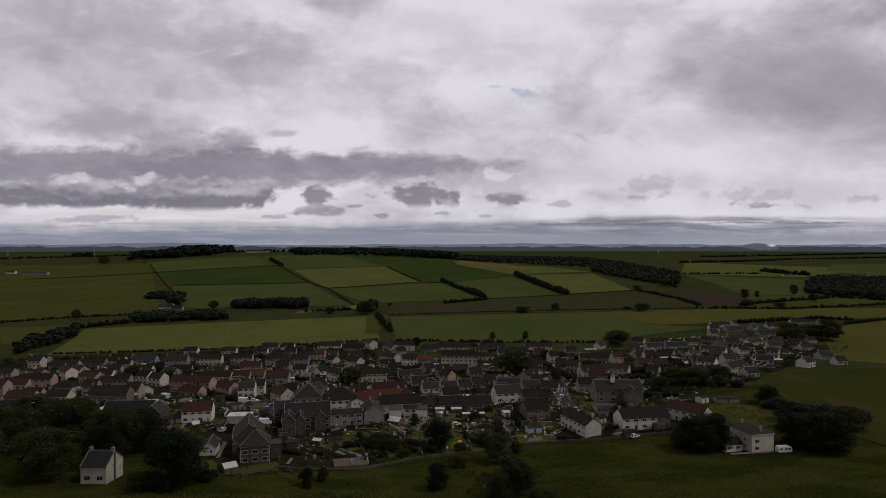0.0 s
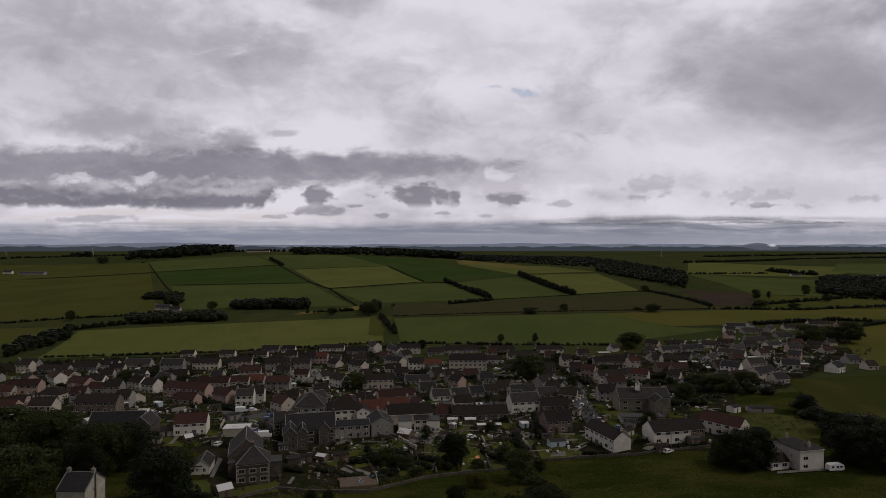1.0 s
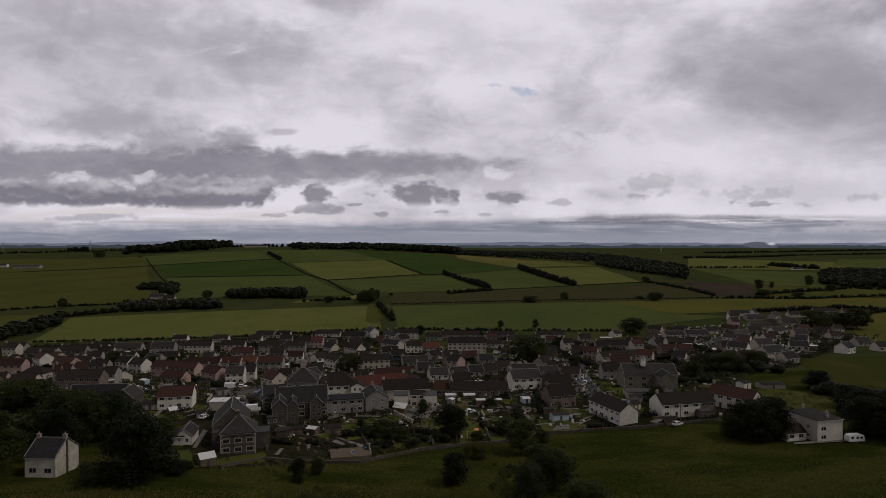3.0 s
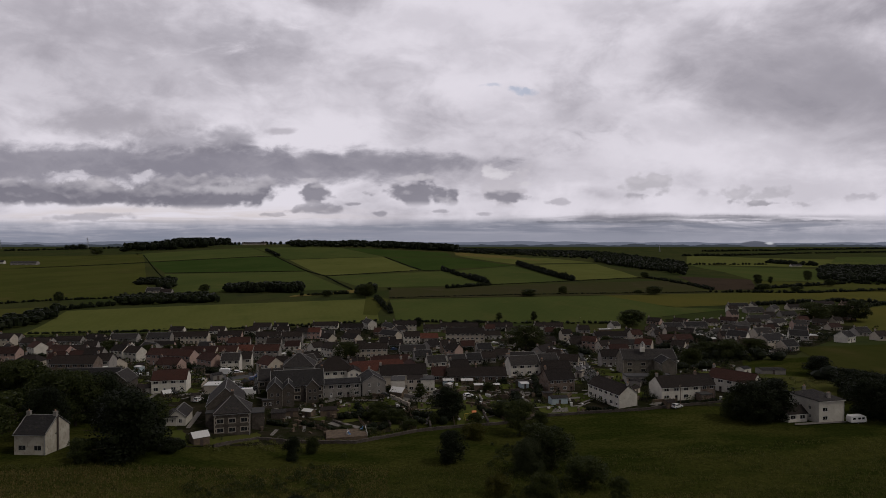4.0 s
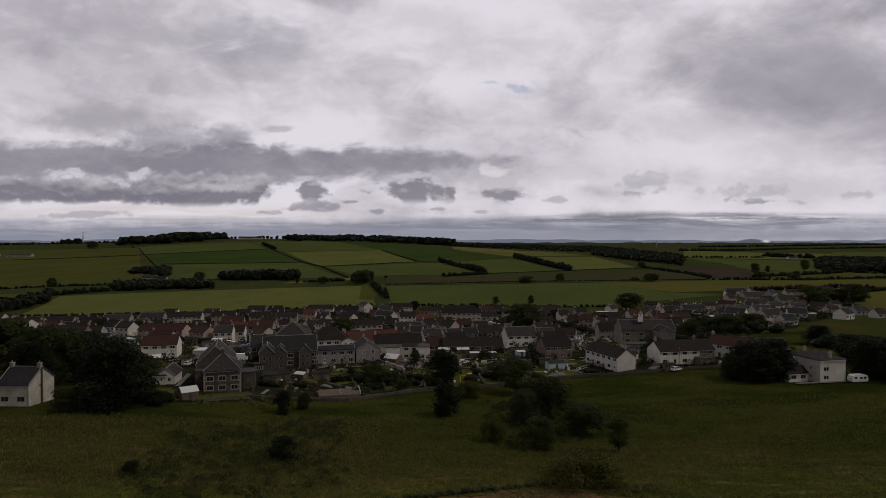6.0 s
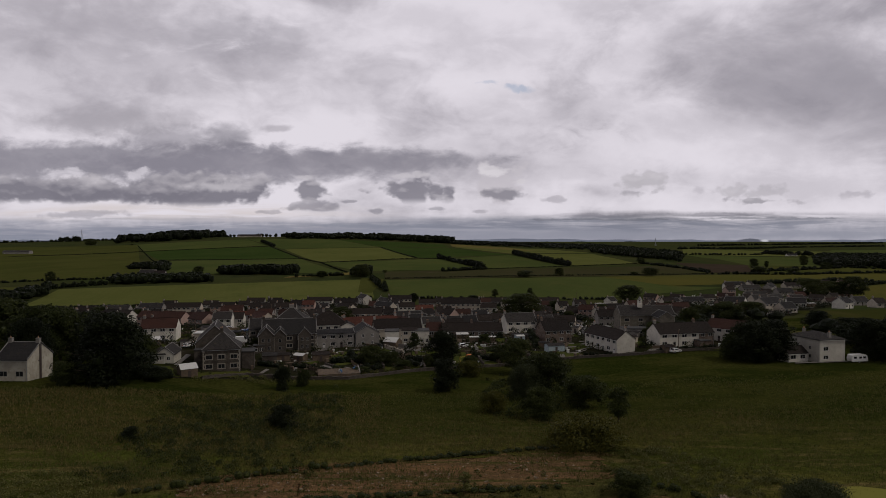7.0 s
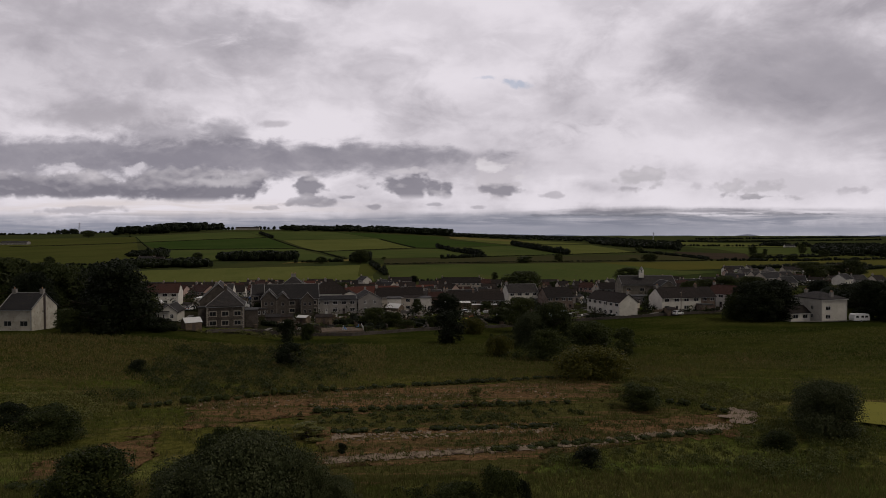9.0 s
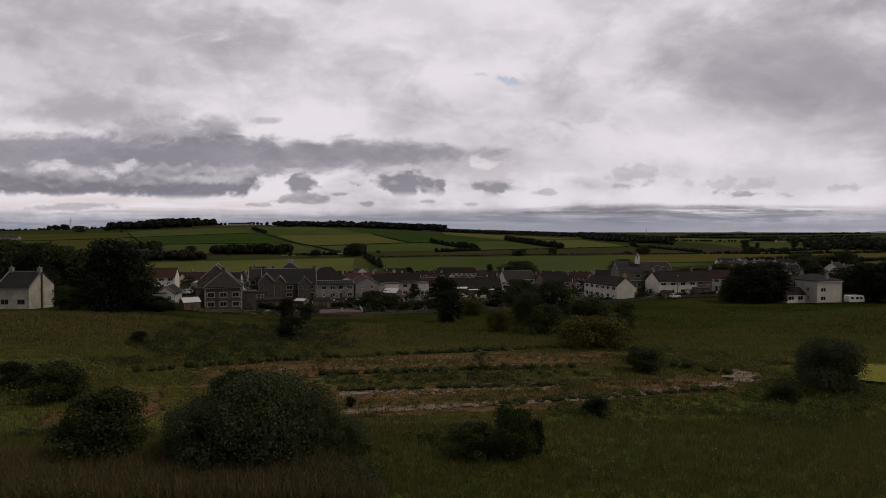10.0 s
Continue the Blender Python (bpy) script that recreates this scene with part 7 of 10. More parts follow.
house(-69.4, 378.8, -44, 11.7, 7.5, chimneys=1, wall='white')
house(-97.8, 478.7, 0, 9.1, 7.5, chimneys=1, wall='pink', roof='red')
house(-106.5, 478.7, 0, 8.3, 7.5, chimneys=1, wall='grey')
house(-89.7, 484.3, 0, 11.0, 7.5, chimneys=1, wall='grey', roof='slate', storeys=1)
house(-99.5, 531.8, 4, 20.5, 7.5, chimneys=1, wall='white', roof='dark', storeys=1)
house(-66.7, 438.1, -38, 12.5, 7.5, chimneys=1, wall='cream')
house(-76.6, 521.7, 2, 18.2, 7.5, chimneys=1, wall='grey', storeys=1)
house(-43.0, 461.0, -40, 15.6, 7.5, chimneys=1, wall='cream', roof='slate')
house(-43.7, 374.7, 8, 18.1, 7.5, chimneys=1, wall='cream')
house(-33.8, 521.7, 3, 18.3, 7.5, chimneys=1, wall='cream')
house(-66.9, 531.8, -60, 13.0, 7.5, chimneys=1, wall='white', roof='slate')
house(-48.8, 526.8, -60, 20.3, 7.5, chimneys=1, wall='cream', roof='slate', storeys=1)
house(-24.5, 449.5, 10, 11.1, 7.5, chimneys=1, wall='white')
house(-14.3, 461.1, 8, 15.3, 7.5, chimneys=1, wall='grey', roof='red', storeys=1)
house(-20.7, 387.6, 12, 15.6, 7.5, chimneys=1, wall='grey', roof='slate', storeys=1)
house(-14.0, 361.0, 12, 9.4, 7.5, chimneys=1, wall='grey', roof='slate', storeys=1)
house(-6.5, 337.6, 14, 9.4, 7.5, chimneys=1, wall='white', roof='slate', storeys=1)
house(-29.3, 337.6, 16, 19.6, 7.5, chimneys=1, wall='pink', roof='tile', storeys=1)
house(-45.0, 327.5, 16, 8.6, 7.5, chimneys=1, wall='grey', storeys=1)
house(3.8, 341.1, 14, 9.5, 7.5, chimneys=1, wall='white', roof='slate', storeys=1)
house(12.9, 348.1, 14, 7.9, 7.5, chimneys=1, wall='grey', roof='slate', storeys=1)
house(20.4, 353.5, 10, 7.9, 7.5, chimneys=1, wall='grey', storeys=1)
house(29.2, 366.8, 10, 8.9, 7.5, chimneys=1, wall='grey', storeys=1)
house(10.1, 526.8, 2, 30.4, 7.5, chimneys=1, wall='grey', storeys=1)
house(-11.9, 516.6, 2, 13.5, 7.5, chimneys=1, wall='grey', storeys=1)
house(31.9, 478.9, 4, 14.2, 7.5, chimneys=1, wall='white', storeys=1)
house(55.9, 484.5, 4, 24.5, 7.5, chimneys=1, wall='cream', bays=6)
house(43.2, 526.9, 2, 20.3, 7.5, chimneys=1, wall='grey', storeys=1)
house(82.8, 526.9, 2, 23.0, 7.5, chimneys=1, wall='white', storeys=1, bays=5)
house(38.1, 351.6, 6, 13.8, 7.5, chimneys=1, wall='grey', roof='slate', storeys=1)
house(50.0, 343.1, 10, 10.6, 7.5, chimneys=1, wall='grey', roof='slate', storeys=1)
house(59.0, 337.6, -20, 9.1, 7.5, chimneys=1, wall='cream', storeys=1)
house(47.3, 306.2, 6, 12.9, 7.5, chimneys=1, wall='brown', storeys=1)
house(81.6, 421.8, 10, 7.4, 7.5, chimneys=1, wall='white', storeys=1)
house(88.0, 416.6, -25, 8.7, 7.5, chimneys=1, wall='pink', roof='tile')
house(98.5, 392.2, 16, 19.5, 7.5, chimneys=1, wall='cream', roof='dark', left=1, bays=6)
house(114.4, 393.6, -30, 9.3, 7.5, chimneys=1, wall='cream', roof='red', label='cream house with a bright red tiled roof')
house(119.6, 471.7, 4, 27.1, 7.5, chimneys=1, wall='grey', storeys=1)
house(139.4, 532.0, 30, 7.5, 7.5, chimneys=1, wall='white', roof='slate', storeys=1)
house(184.0, 527.0, 8, 15.8, 7.5, chimneys=1, wall='white', roof='slate', storeys=1)
house(204.5, 532.0, 8, 19.7, 7.5, chimneys=1, wall='grey', roof='slate', storeys=1)
house(224.2, 547.0, 8, 12.6, 7.5, chimneys=1, wall='cream', storeys=1)
house(242.1, 556.8, -30, 13.5, 7.5, chimneys=1, wall='grey', roof='tile', storeys=1)
house(204.1, 490.3, 48, 16.6, 7.5, chimneys=1, wall='white', roof='slate', storeys=1)
house(225.9, 511.7, -40, 19.8, 7.5, chimneys=1, wall='white', roof='slate', storeys=1)
house(140.8, 421.1, 10, 11.0, 7.5, chimneys=1, wall='brown', roof='tile', storeys=1)
house(148.2, 414.4, 6, 10.7, 7.5, chimneys=1, wall='brown', roof='tile', storeys=1)
house(167.1, 388.6, -44, 11.1, 7.5, chimneys=1, wall='white', roof='slate')
house(164.8, 366.8, 8, 9.4, 7.5, chimneys=1, wall='brown', roof='tile', storeys=1)
house(136.4, 358.8, 10, 16.7, 7.5, chimneys=1, wall='grey', roof='slate', storeys=1)
house(175.7, 360.7, 28, 15.3, 7.5, chimneys=1, wall='cream', roof='slate', left=1)
house(179.2, 351.7, 14, 8.0, 7.5, chimneys=1, wall='cream', roof='slate', storeys=1)
house(214.7, 406.5, -20, 10.4, 7.5, chimneys=1, wall='white', roof='slate', storeys=1)
house(244.5, 532.1, 40, 18.2, 7.5, chimneys=1, wall='grey', roof='slate', storeys=1)
house(275.5, 566.5, 8, 20.1, 7.5, chimneys=1, wall='grey', roof='slate', storeys=1)
house(281.6, 547.1, 30, 18.8, 7.5, chimneys=1, wall='white', roof='slate', storeys=1)
house(285.6, 625.8, 6, 20.0, 7.5, chimneys=1, wall='white', roof='slate', storeys=1)
house(290.3, 605.0, 6, 18.2, 7.5, chimneys=1, wall='grey', roof='slate', storeys=1)
house(316.1, 615.2, 50, 18.5, 7.5, chimneys=1, wall='grey', roof='slate', storeys=1)
house(341.9, 620.4, 6, 24.2, 7.5, chimneys=1, wall='cream', storeys=1)
house(375.5, 637.4, 4, 22.5, 7.5, chimneys=1, wall='cream', storeys=1)
house(320.2, 566.5, 8, 20.1, 7.5, chimneys=1, wall='grey', storeys=1)
house(235.9, 390.2, 32, 9.4, 7.5, chimneys=1, wall='white', roof='slate', storeys=1, eave=3.6)
house(271.9, 430.7, 10, 9.8, 7.5, chimneys=1, wall='grey', roof='slate', storeys=1)
house(263.0, 400.9, 6, 6.9, 7.5, chimneys=1, wall='cream', storeys=1)
house(311.3, 585.8, 8, 15.6, 7.5, chimneys=1, wall='grey', roof='slate', storeys=1)
house(157.8, 371.7, 20, 8.1, 7.5, chimneys=1, wall='grey', storeys=1)
house(11.5, 443.8, 0, 26.0, 9, storeys=3, wall='cream', roof='dark', chimneys=2, eave=7.6, left=0, bays=8, label='cream three-storey block of flats with dark roof', name='flats', category='flats')

# sheds, walls, cars and other things in the gardens
shed(-54.4, 237.2, 14, 4.2, 3, 2.1, roof='dark')
shed(-49.8, 238.4, -20, 3.5, 3, 2.1, roof='sheet')
shed(-42.6, 240.2, 14, 5.4, 4, 2.4, roof='dark', wall='timber')
shed(-1.5, 286.0, 5, 4.3, 3, 2.1, roof='sheet', wall='bluewood')
shed(6.3, 286.0, 5, 4.7, 3, 2.1, roof='sheet')
shed(13.9, 277.0, 4, 10.1, 3, 2.2, roof='sheet', pitch=6)
shed(29.3, 282.5, -20, 7.0, 3, 2.1, roof='slate', wall='stone')
shed(74.2, 241.7, 12, 3.1, 3, 2.1, roof='dark')
shed(127.5, 296.0, 30, 4.9, 4, 2.6, roof='slate', wall='white')
shed(138.8, 295.9, 4, 10.8, 5, 2.1, roof='dark', wall='grey', pitch=8)
shed(-57.8, 233.6, 14, 4.5, 4, 2.1, roof='slate', wall='stone')
shed(24.1, 267.4, 10, 3.5, 3, 2.1, roof='dark')
shed(162.0, 435.7, 5, 12.8, 5, 2.1, roof='sheet', pitch=8)
shed(236.3, 495.8, 5, 12.9, 4, 2.1, roof='sheet', pitch=8)
shed(223.1, 412.2, 5, 14.2, 4, 2.1, roof='sheet', pitch=6)
shed(168.3, 529.5, 5, 11.1, 4, 2.1, roof='sheet', pitch=8)
shed(125.6, 516.7, 5, 9.9, 4, 2.1, roof='sheet', pitch=8)
field_wall([(-65.9, 198.5), (-57.4, 209.7), (-42.5, 210.0), (-29.2, 210.1), (-12.2, 222.8)])
field_wall([(-12.2, 222.8), (1.3, 227.9), (16.4, 232.0), (28.9, 239.9), (44.7, 241.1), (62.9, 240.6)])
field_wall([(62.9, 240.6), (74.7, 242.9), (91.5, 247.9), (106.5, 251.3)])
field_wall([(-40.1, 234.3), (-26.9, 218.8)])
field_wall([(-23.5, 264.6), (-16.0, 252.9)], high=1.5, label='pale rendered garden wall', mat='cream')
fence([(3.6, 264.6), (10.4, 252.9), (16.7, 234.3)])
fence([(-51.7, 235.5), (-37.4, 218.8)])
fence([(-31.5, 249.6), (-23.3, 237.3), (-12.2, 222.8)])
decking(-32.2, 213.3, 6, 4, 12)
playframe(6.4, 237.3, 20)
caravan(124.8, 223.2, 8)
car(66.2, 341.6, 70, 'carwhite')
car(61.3, 314.6, 70, 'carwhite')
car(61.8, 283.6, 75, 'cargrey')
car(62.1, 278.0, 75, 'carred')
car(-9.0, 276.1, 10, 'cargrey')
car(5.8, 266.0, 20, 'carwhite')
car(-76.0, 277.1, 60, 'cargrey')
car(-88.7, 245.2, 80, 'carwhite')
car(-132.3, 289.2, 10, 'carwhite')
car(-241.8, 432.3, 5, 'carwhite')
car(-259.9, 478.5, 80, 'carwhite')
car(-219.2, 466.6, 60, 'carwhite')
car(-154.2, 432.4, 10, 'carwhite')
car(-143.8, 472.7, 10, 'carwhite')
car(-52.2, 443.7, 10, 'carwhite')
car(-26.3, 411.2, 10, 'carwhite')
car(31.8, 449.6, 10, 'carwhite')
car(35.9, 432.7, 10, 'cargrey')
car(64.6, 406.4, 8, 'carwhite')
car(70.2, 401.5, 8, 'cargrey')
car(-102.1, 255.3, 5, 'cargrey')
car(-80.2, 261.8, 20, 'carblue')
car(76.1, 241.6, 30, 'carwhite')
car(-92.8, 298.4, 5, 'carwhite')
car(-80.1, 287.1, 30, 'carblue')
car(60.2, 432.7, 40, 'cargrey')
car(133.1, 369.3, 10, 'carwhite')
car(167.7, 349.2, 10, 'carwhite')
car(177.3, 350.6, 40, 'cargrey')
car(-25.9, 266.7, 0, 'cargrey')
van(-96.4, 294.5, 4)
van(-75.0, 256.9, 15)
utility_pole(-45.0, 327.5)
utility_pole(63.6, 254.8)
utility_pole(14.5, 383.2)
utility_pole(77.1, 241.5)
utility_pole(-111.4, 432.5)
utility_pole(111.0, 541.9)
utility_pole(183.3, 381.0)
utility_pole(36.7, 406.3)
utility_pole(239.0, 542.0)
utility_pole(-208.9, 406.0)

# trees and bushes in the village and the near field
plant("yew", -82.0, 183.5, 16.8, 18.0)
plant("yew", -109.9, 223.0, 14.5, 16.3)
plant("oak", -113.0, 214.7, 16.4, 14.0)
plant("ash", -132.2, 223.2, 18.2, 14.6)
plant("oak", -115.5, 210.5, 17.0, 15.5)
plant("elder", -90.0, 179.1, 5.8, 7.9)
plant("thorn", -74.8, 190.9, 3.7, 7.1)
plant("oak", -90.3, 214.5, 8.2, 9.9)
plant("oak", -136.5, 223.2, 18.6, 15.5)
plant("yew", -111.2, 199.1, 14.2, 10.5)
plant("yew", -80.7, 190.5, 12.1, 9.9)
plant("thorn", -43.3, 193.9, 6.1, 5.2)
plant("elder", -39.5, 199.6, 4.5, 3.9)
plant("yew", -2.3, 238.8, 10.5, 10.5)
plant("yew", -1.9, 191.4, 8.3, 7.2)
plant("gorse", 5.4, 215.6, 4.6, 7.6)
plant("gorse", 8.2, 168.1, 4.5, 5.6)
plant("oak", 19.5, 220.0, 10.5, 10.5)
plant("ash", 15.7, 240.3, 5.7, 7.6)
plant("willow", 17.1, 183.5, 8.2, 7.6)
plant("oak", 23.2, 185.6, 10.8, 9.9)
plant("ash", 22.1, 202.4, 7.7, 7.7)
plant("elder", 17.4, 162.8, 6.2, 7.3)
plant("oak", 28.7, 172.2, 7.2, 9.3)
plant("ash", 32.3, 158.9, 7.0, 4.3)
plant("gorse", 20.9, 141.6, 5.3, 13.0)
plant("yew", 93.8, 225.0, 12.6, 15.0)
plant("yew", 101.4, 228.3, 12.8, 15.0)
plant("elder", 89.3, 228.3, 8.9, 8.9)
plant("thorn", -33.3, 154.5, 4.6, 6.1)
plant("yew", 134.5, 231.0, 12.5, 15.0)
plant("yew", 149.5, 263.2, 9.0, 13.0)
plant("yew", 157.0, 293.7, 8.4, 11.9)
plant("elder", 144.5, 347.9, 9.3, 17.4)
plant("elder", 136.8, 356.9, 8.3, 16.7)
plant("elder", 161.7, 358.8, 7.2, 15.0)
plant("elder", 117.9, 332.5, 8.8, 11.0)
plant("ash", -12.6, 264.4, 5.9, 4.2)
plant("oak", -57.2, 372.0, 9.3, 13.7)
plant("oak", 47.6, 411.5, 15.3, 25.0)
plant("oak", 155.2, 543.9, 14.1, 21.7)
plant("ash", 46.0, 570.7, 7.4, 6.4)
plant("ash", 76.3, 567.7, 8.9, 5.9)
plant("oak", 322.9, 566.8, 16.8, 26.6)
plant("oak", 358.4, 566.7, 18.7, 21.7)
plant("elder", -25.5, 237.4, 5.9, 8.2)
plant("elder", 6.8, 232.4, 3.6, 5.4)
plant("oak", 347.2, 575.3, 13.5, 20.1)
plant("elder", -166.1, 370.0, 8.3, 9.2)
plant("elder", -160.8, 385.3, 6.5, 11.0)
plant("oak", -194.7, 385.7, 9.0, 12.9)
plant("elder", -139.1, 350.1, 6.4, 8.7)
plant("elder", -19.5, 232.6, 5.1, 7.3)
plant("elder", -14.6, 226.3, 3.2, 6.0)
plant("elder", -27.1, 221.1, 1.9, 6.8)
plant("elder", -34.3, 223.4, 2.1, 5.2)
plant("elder", -6.8, 232.5, 3.6, 3.6)
plant("elder", 0.9, 258.8, 3.7, 3.3)
plant("elder", 14.6, 276.3, 3.6, 5.3)
plant("elder", 27.5, 231.8, 4.3, 5.4)
plant("elder", -68.9, 255.5, 3.2, 3.6)
plant("elder", -110.0, 268.1, 3.8, 6.4)
plant("thorn", 25.7, 544.5, 5.7, 11.3)
plant("thorn", -23.8, 544.7, 7.5, 9.4)
plant("elder", 149.6, 437.0, 5.6, 11.2)
plant("elder", 80.5, 273.9, 6.2, 7.5)
plant("oak", 97.9, 411.0, 9.0, 9.0)
plant("elder", 81.8, 481.0, 7.8, 10.7)
plant("elder", 71.0, 383.2, 6.4, 7.1)
plant("oak", -61.8, 280.5, 4.5, 5.4)
plant("elder", -2.6, 532.5, 6.4, 8.3)
plant("elder", -33.4, 87.6, 5.4, 7.2)
plant("willow", -24.8, 86.6, 5.1, 7.7)
plant("willow", -20.3, 86.4, 6.8, 8.7)
plant("willow", -17.0, 87.2, 5.4, 5.1)
plant("elder", -23.0, 88.1, 6.8, 5.2)
plant("willow", -14.1, 87.9, 2.8, 4.2)
plant("elder", -48.9, 106.5, 4.1, 7.0)
plant("thorn", -56.7, 110.7, 3.4, 4.7)
plant("elder", -3.5, 86.6, 2.8, 4.2)
plant("elder", -0.5, 86.0, 4.4, 3.8)
plant("thorn", 1.5, 86.7, 3.1, 1.7)
plant("willow", 40.2, 108.3, 6.2, 7.8)
plant("elder", 21.8, 119.3, 3.5, 5.7)
plant("sapling", -0.1, 120.2, 2.9, 2.5)
plant("thorn", -58.0, 145.7, 2.3, 3.4)
plant("elder", 31.6, 102.8, 2.1, 3.7)
plant("thorn", 10.0, 98.1, 1.9, 3.2)
plant("sapling", -20.0, 107.1, 1.9, 3.9)
plant("thorn", -15.5, 102.1, 1.2, 1.2)
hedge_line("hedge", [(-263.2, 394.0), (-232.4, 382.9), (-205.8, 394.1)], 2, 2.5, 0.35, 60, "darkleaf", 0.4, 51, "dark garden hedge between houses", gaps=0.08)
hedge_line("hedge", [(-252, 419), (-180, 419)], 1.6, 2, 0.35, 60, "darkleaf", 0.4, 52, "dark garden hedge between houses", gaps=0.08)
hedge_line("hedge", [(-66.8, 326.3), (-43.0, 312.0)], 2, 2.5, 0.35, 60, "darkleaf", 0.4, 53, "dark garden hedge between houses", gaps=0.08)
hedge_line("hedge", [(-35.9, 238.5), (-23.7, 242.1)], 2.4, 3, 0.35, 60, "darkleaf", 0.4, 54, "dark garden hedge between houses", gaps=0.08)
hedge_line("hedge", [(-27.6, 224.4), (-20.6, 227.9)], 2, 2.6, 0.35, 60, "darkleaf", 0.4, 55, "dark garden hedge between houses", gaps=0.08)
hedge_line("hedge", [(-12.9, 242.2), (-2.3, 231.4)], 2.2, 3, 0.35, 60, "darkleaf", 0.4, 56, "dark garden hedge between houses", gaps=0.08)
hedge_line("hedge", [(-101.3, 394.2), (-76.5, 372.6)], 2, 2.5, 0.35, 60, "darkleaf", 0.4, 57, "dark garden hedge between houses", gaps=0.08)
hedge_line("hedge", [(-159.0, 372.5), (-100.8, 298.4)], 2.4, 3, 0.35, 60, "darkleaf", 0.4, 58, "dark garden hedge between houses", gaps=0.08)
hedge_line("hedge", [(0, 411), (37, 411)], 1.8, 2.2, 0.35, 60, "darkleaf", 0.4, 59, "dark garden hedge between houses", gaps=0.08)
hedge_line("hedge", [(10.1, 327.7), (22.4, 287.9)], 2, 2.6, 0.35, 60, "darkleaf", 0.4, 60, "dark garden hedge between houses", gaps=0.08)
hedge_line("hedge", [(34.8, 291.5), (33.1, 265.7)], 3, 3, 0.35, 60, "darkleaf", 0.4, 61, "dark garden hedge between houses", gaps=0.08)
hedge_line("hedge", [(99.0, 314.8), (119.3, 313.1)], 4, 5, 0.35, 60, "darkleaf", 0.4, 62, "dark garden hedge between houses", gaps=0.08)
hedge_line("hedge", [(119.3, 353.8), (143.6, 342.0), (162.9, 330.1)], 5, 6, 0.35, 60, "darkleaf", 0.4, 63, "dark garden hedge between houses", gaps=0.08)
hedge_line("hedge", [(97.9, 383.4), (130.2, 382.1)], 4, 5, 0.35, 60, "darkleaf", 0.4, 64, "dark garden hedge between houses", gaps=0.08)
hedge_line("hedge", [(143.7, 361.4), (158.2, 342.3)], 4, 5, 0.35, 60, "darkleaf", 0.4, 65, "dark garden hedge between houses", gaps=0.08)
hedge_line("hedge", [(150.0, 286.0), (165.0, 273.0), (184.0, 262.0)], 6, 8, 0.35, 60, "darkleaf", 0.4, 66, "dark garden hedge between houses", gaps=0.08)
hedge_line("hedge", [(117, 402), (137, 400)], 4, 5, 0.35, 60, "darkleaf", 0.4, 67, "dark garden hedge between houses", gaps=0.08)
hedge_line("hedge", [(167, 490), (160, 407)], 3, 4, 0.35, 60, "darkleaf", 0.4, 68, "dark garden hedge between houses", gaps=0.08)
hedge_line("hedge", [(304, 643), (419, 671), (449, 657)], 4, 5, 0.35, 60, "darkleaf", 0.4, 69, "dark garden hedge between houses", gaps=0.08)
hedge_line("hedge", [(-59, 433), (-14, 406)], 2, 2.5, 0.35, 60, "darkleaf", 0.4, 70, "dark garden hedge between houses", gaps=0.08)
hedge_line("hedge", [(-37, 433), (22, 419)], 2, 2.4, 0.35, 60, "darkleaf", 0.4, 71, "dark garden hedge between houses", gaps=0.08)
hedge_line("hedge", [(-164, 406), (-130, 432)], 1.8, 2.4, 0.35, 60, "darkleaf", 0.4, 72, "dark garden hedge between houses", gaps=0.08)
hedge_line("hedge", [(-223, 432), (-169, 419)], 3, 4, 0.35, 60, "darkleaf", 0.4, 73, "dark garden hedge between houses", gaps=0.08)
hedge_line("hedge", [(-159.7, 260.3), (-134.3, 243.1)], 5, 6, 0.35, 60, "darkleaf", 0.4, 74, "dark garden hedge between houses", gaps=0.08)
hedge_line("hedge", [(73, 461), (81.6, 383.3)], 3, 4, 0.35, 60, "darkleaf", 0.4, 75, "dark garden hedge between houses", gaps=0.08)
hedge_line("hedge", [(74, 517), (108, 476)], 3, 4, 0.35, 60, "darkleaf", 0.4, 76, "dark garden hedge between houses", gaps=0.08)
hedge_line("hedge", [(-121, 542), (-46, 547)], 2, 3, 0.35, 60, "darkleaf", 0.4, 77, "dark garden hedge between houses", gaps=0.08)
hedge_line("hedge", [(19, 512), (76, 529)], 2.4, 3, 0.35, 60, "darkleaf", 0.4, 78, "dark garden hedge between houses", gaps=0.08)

# the bare ground and scrub of the near field
sheet("bare_earth", ((-35.9, 110.1), (-21.5, 116.5), (-24.3, 130.6), (-39.1, 124.4)), M["earth"], 0.05, 40, 40, 1.7, "bare reddish brown earth strip", "earth")
sheet("bare_earth", ((-21.7, 116.5), (21.9, 125.4), (23.3, 138.6), (-24.5, 131.6)), M["earth"], 0.05, 40, 40, 1.7, "bare reddish brown earth strip", "earth")
sheet("bare_earth", ((-18.1, 97.0), (7.3, 101.1), (9.6, 111.3), (-18.4, 109.2)), M["earth"], 0.06, 40, 40, 1.7, "bare brown earth with weeds", "earth")
sheet("bare_earth", ((7.3, 101.1), (29.8, 108.5), (32.8, 117.2), (9.6, 111.3)), M["earth"], 0.06, 40, 40, 1.7, "bare brown earth with weeds", "earth")
sheet("bare_earth", ((-43.9, 93.2), (-34.6, 98.4), (-37.9, 110.2), (-45.4, 99.6)), M["earth"], 0.05, 40, 40, 1.7, "trodden brown earth between bushes", "earth")
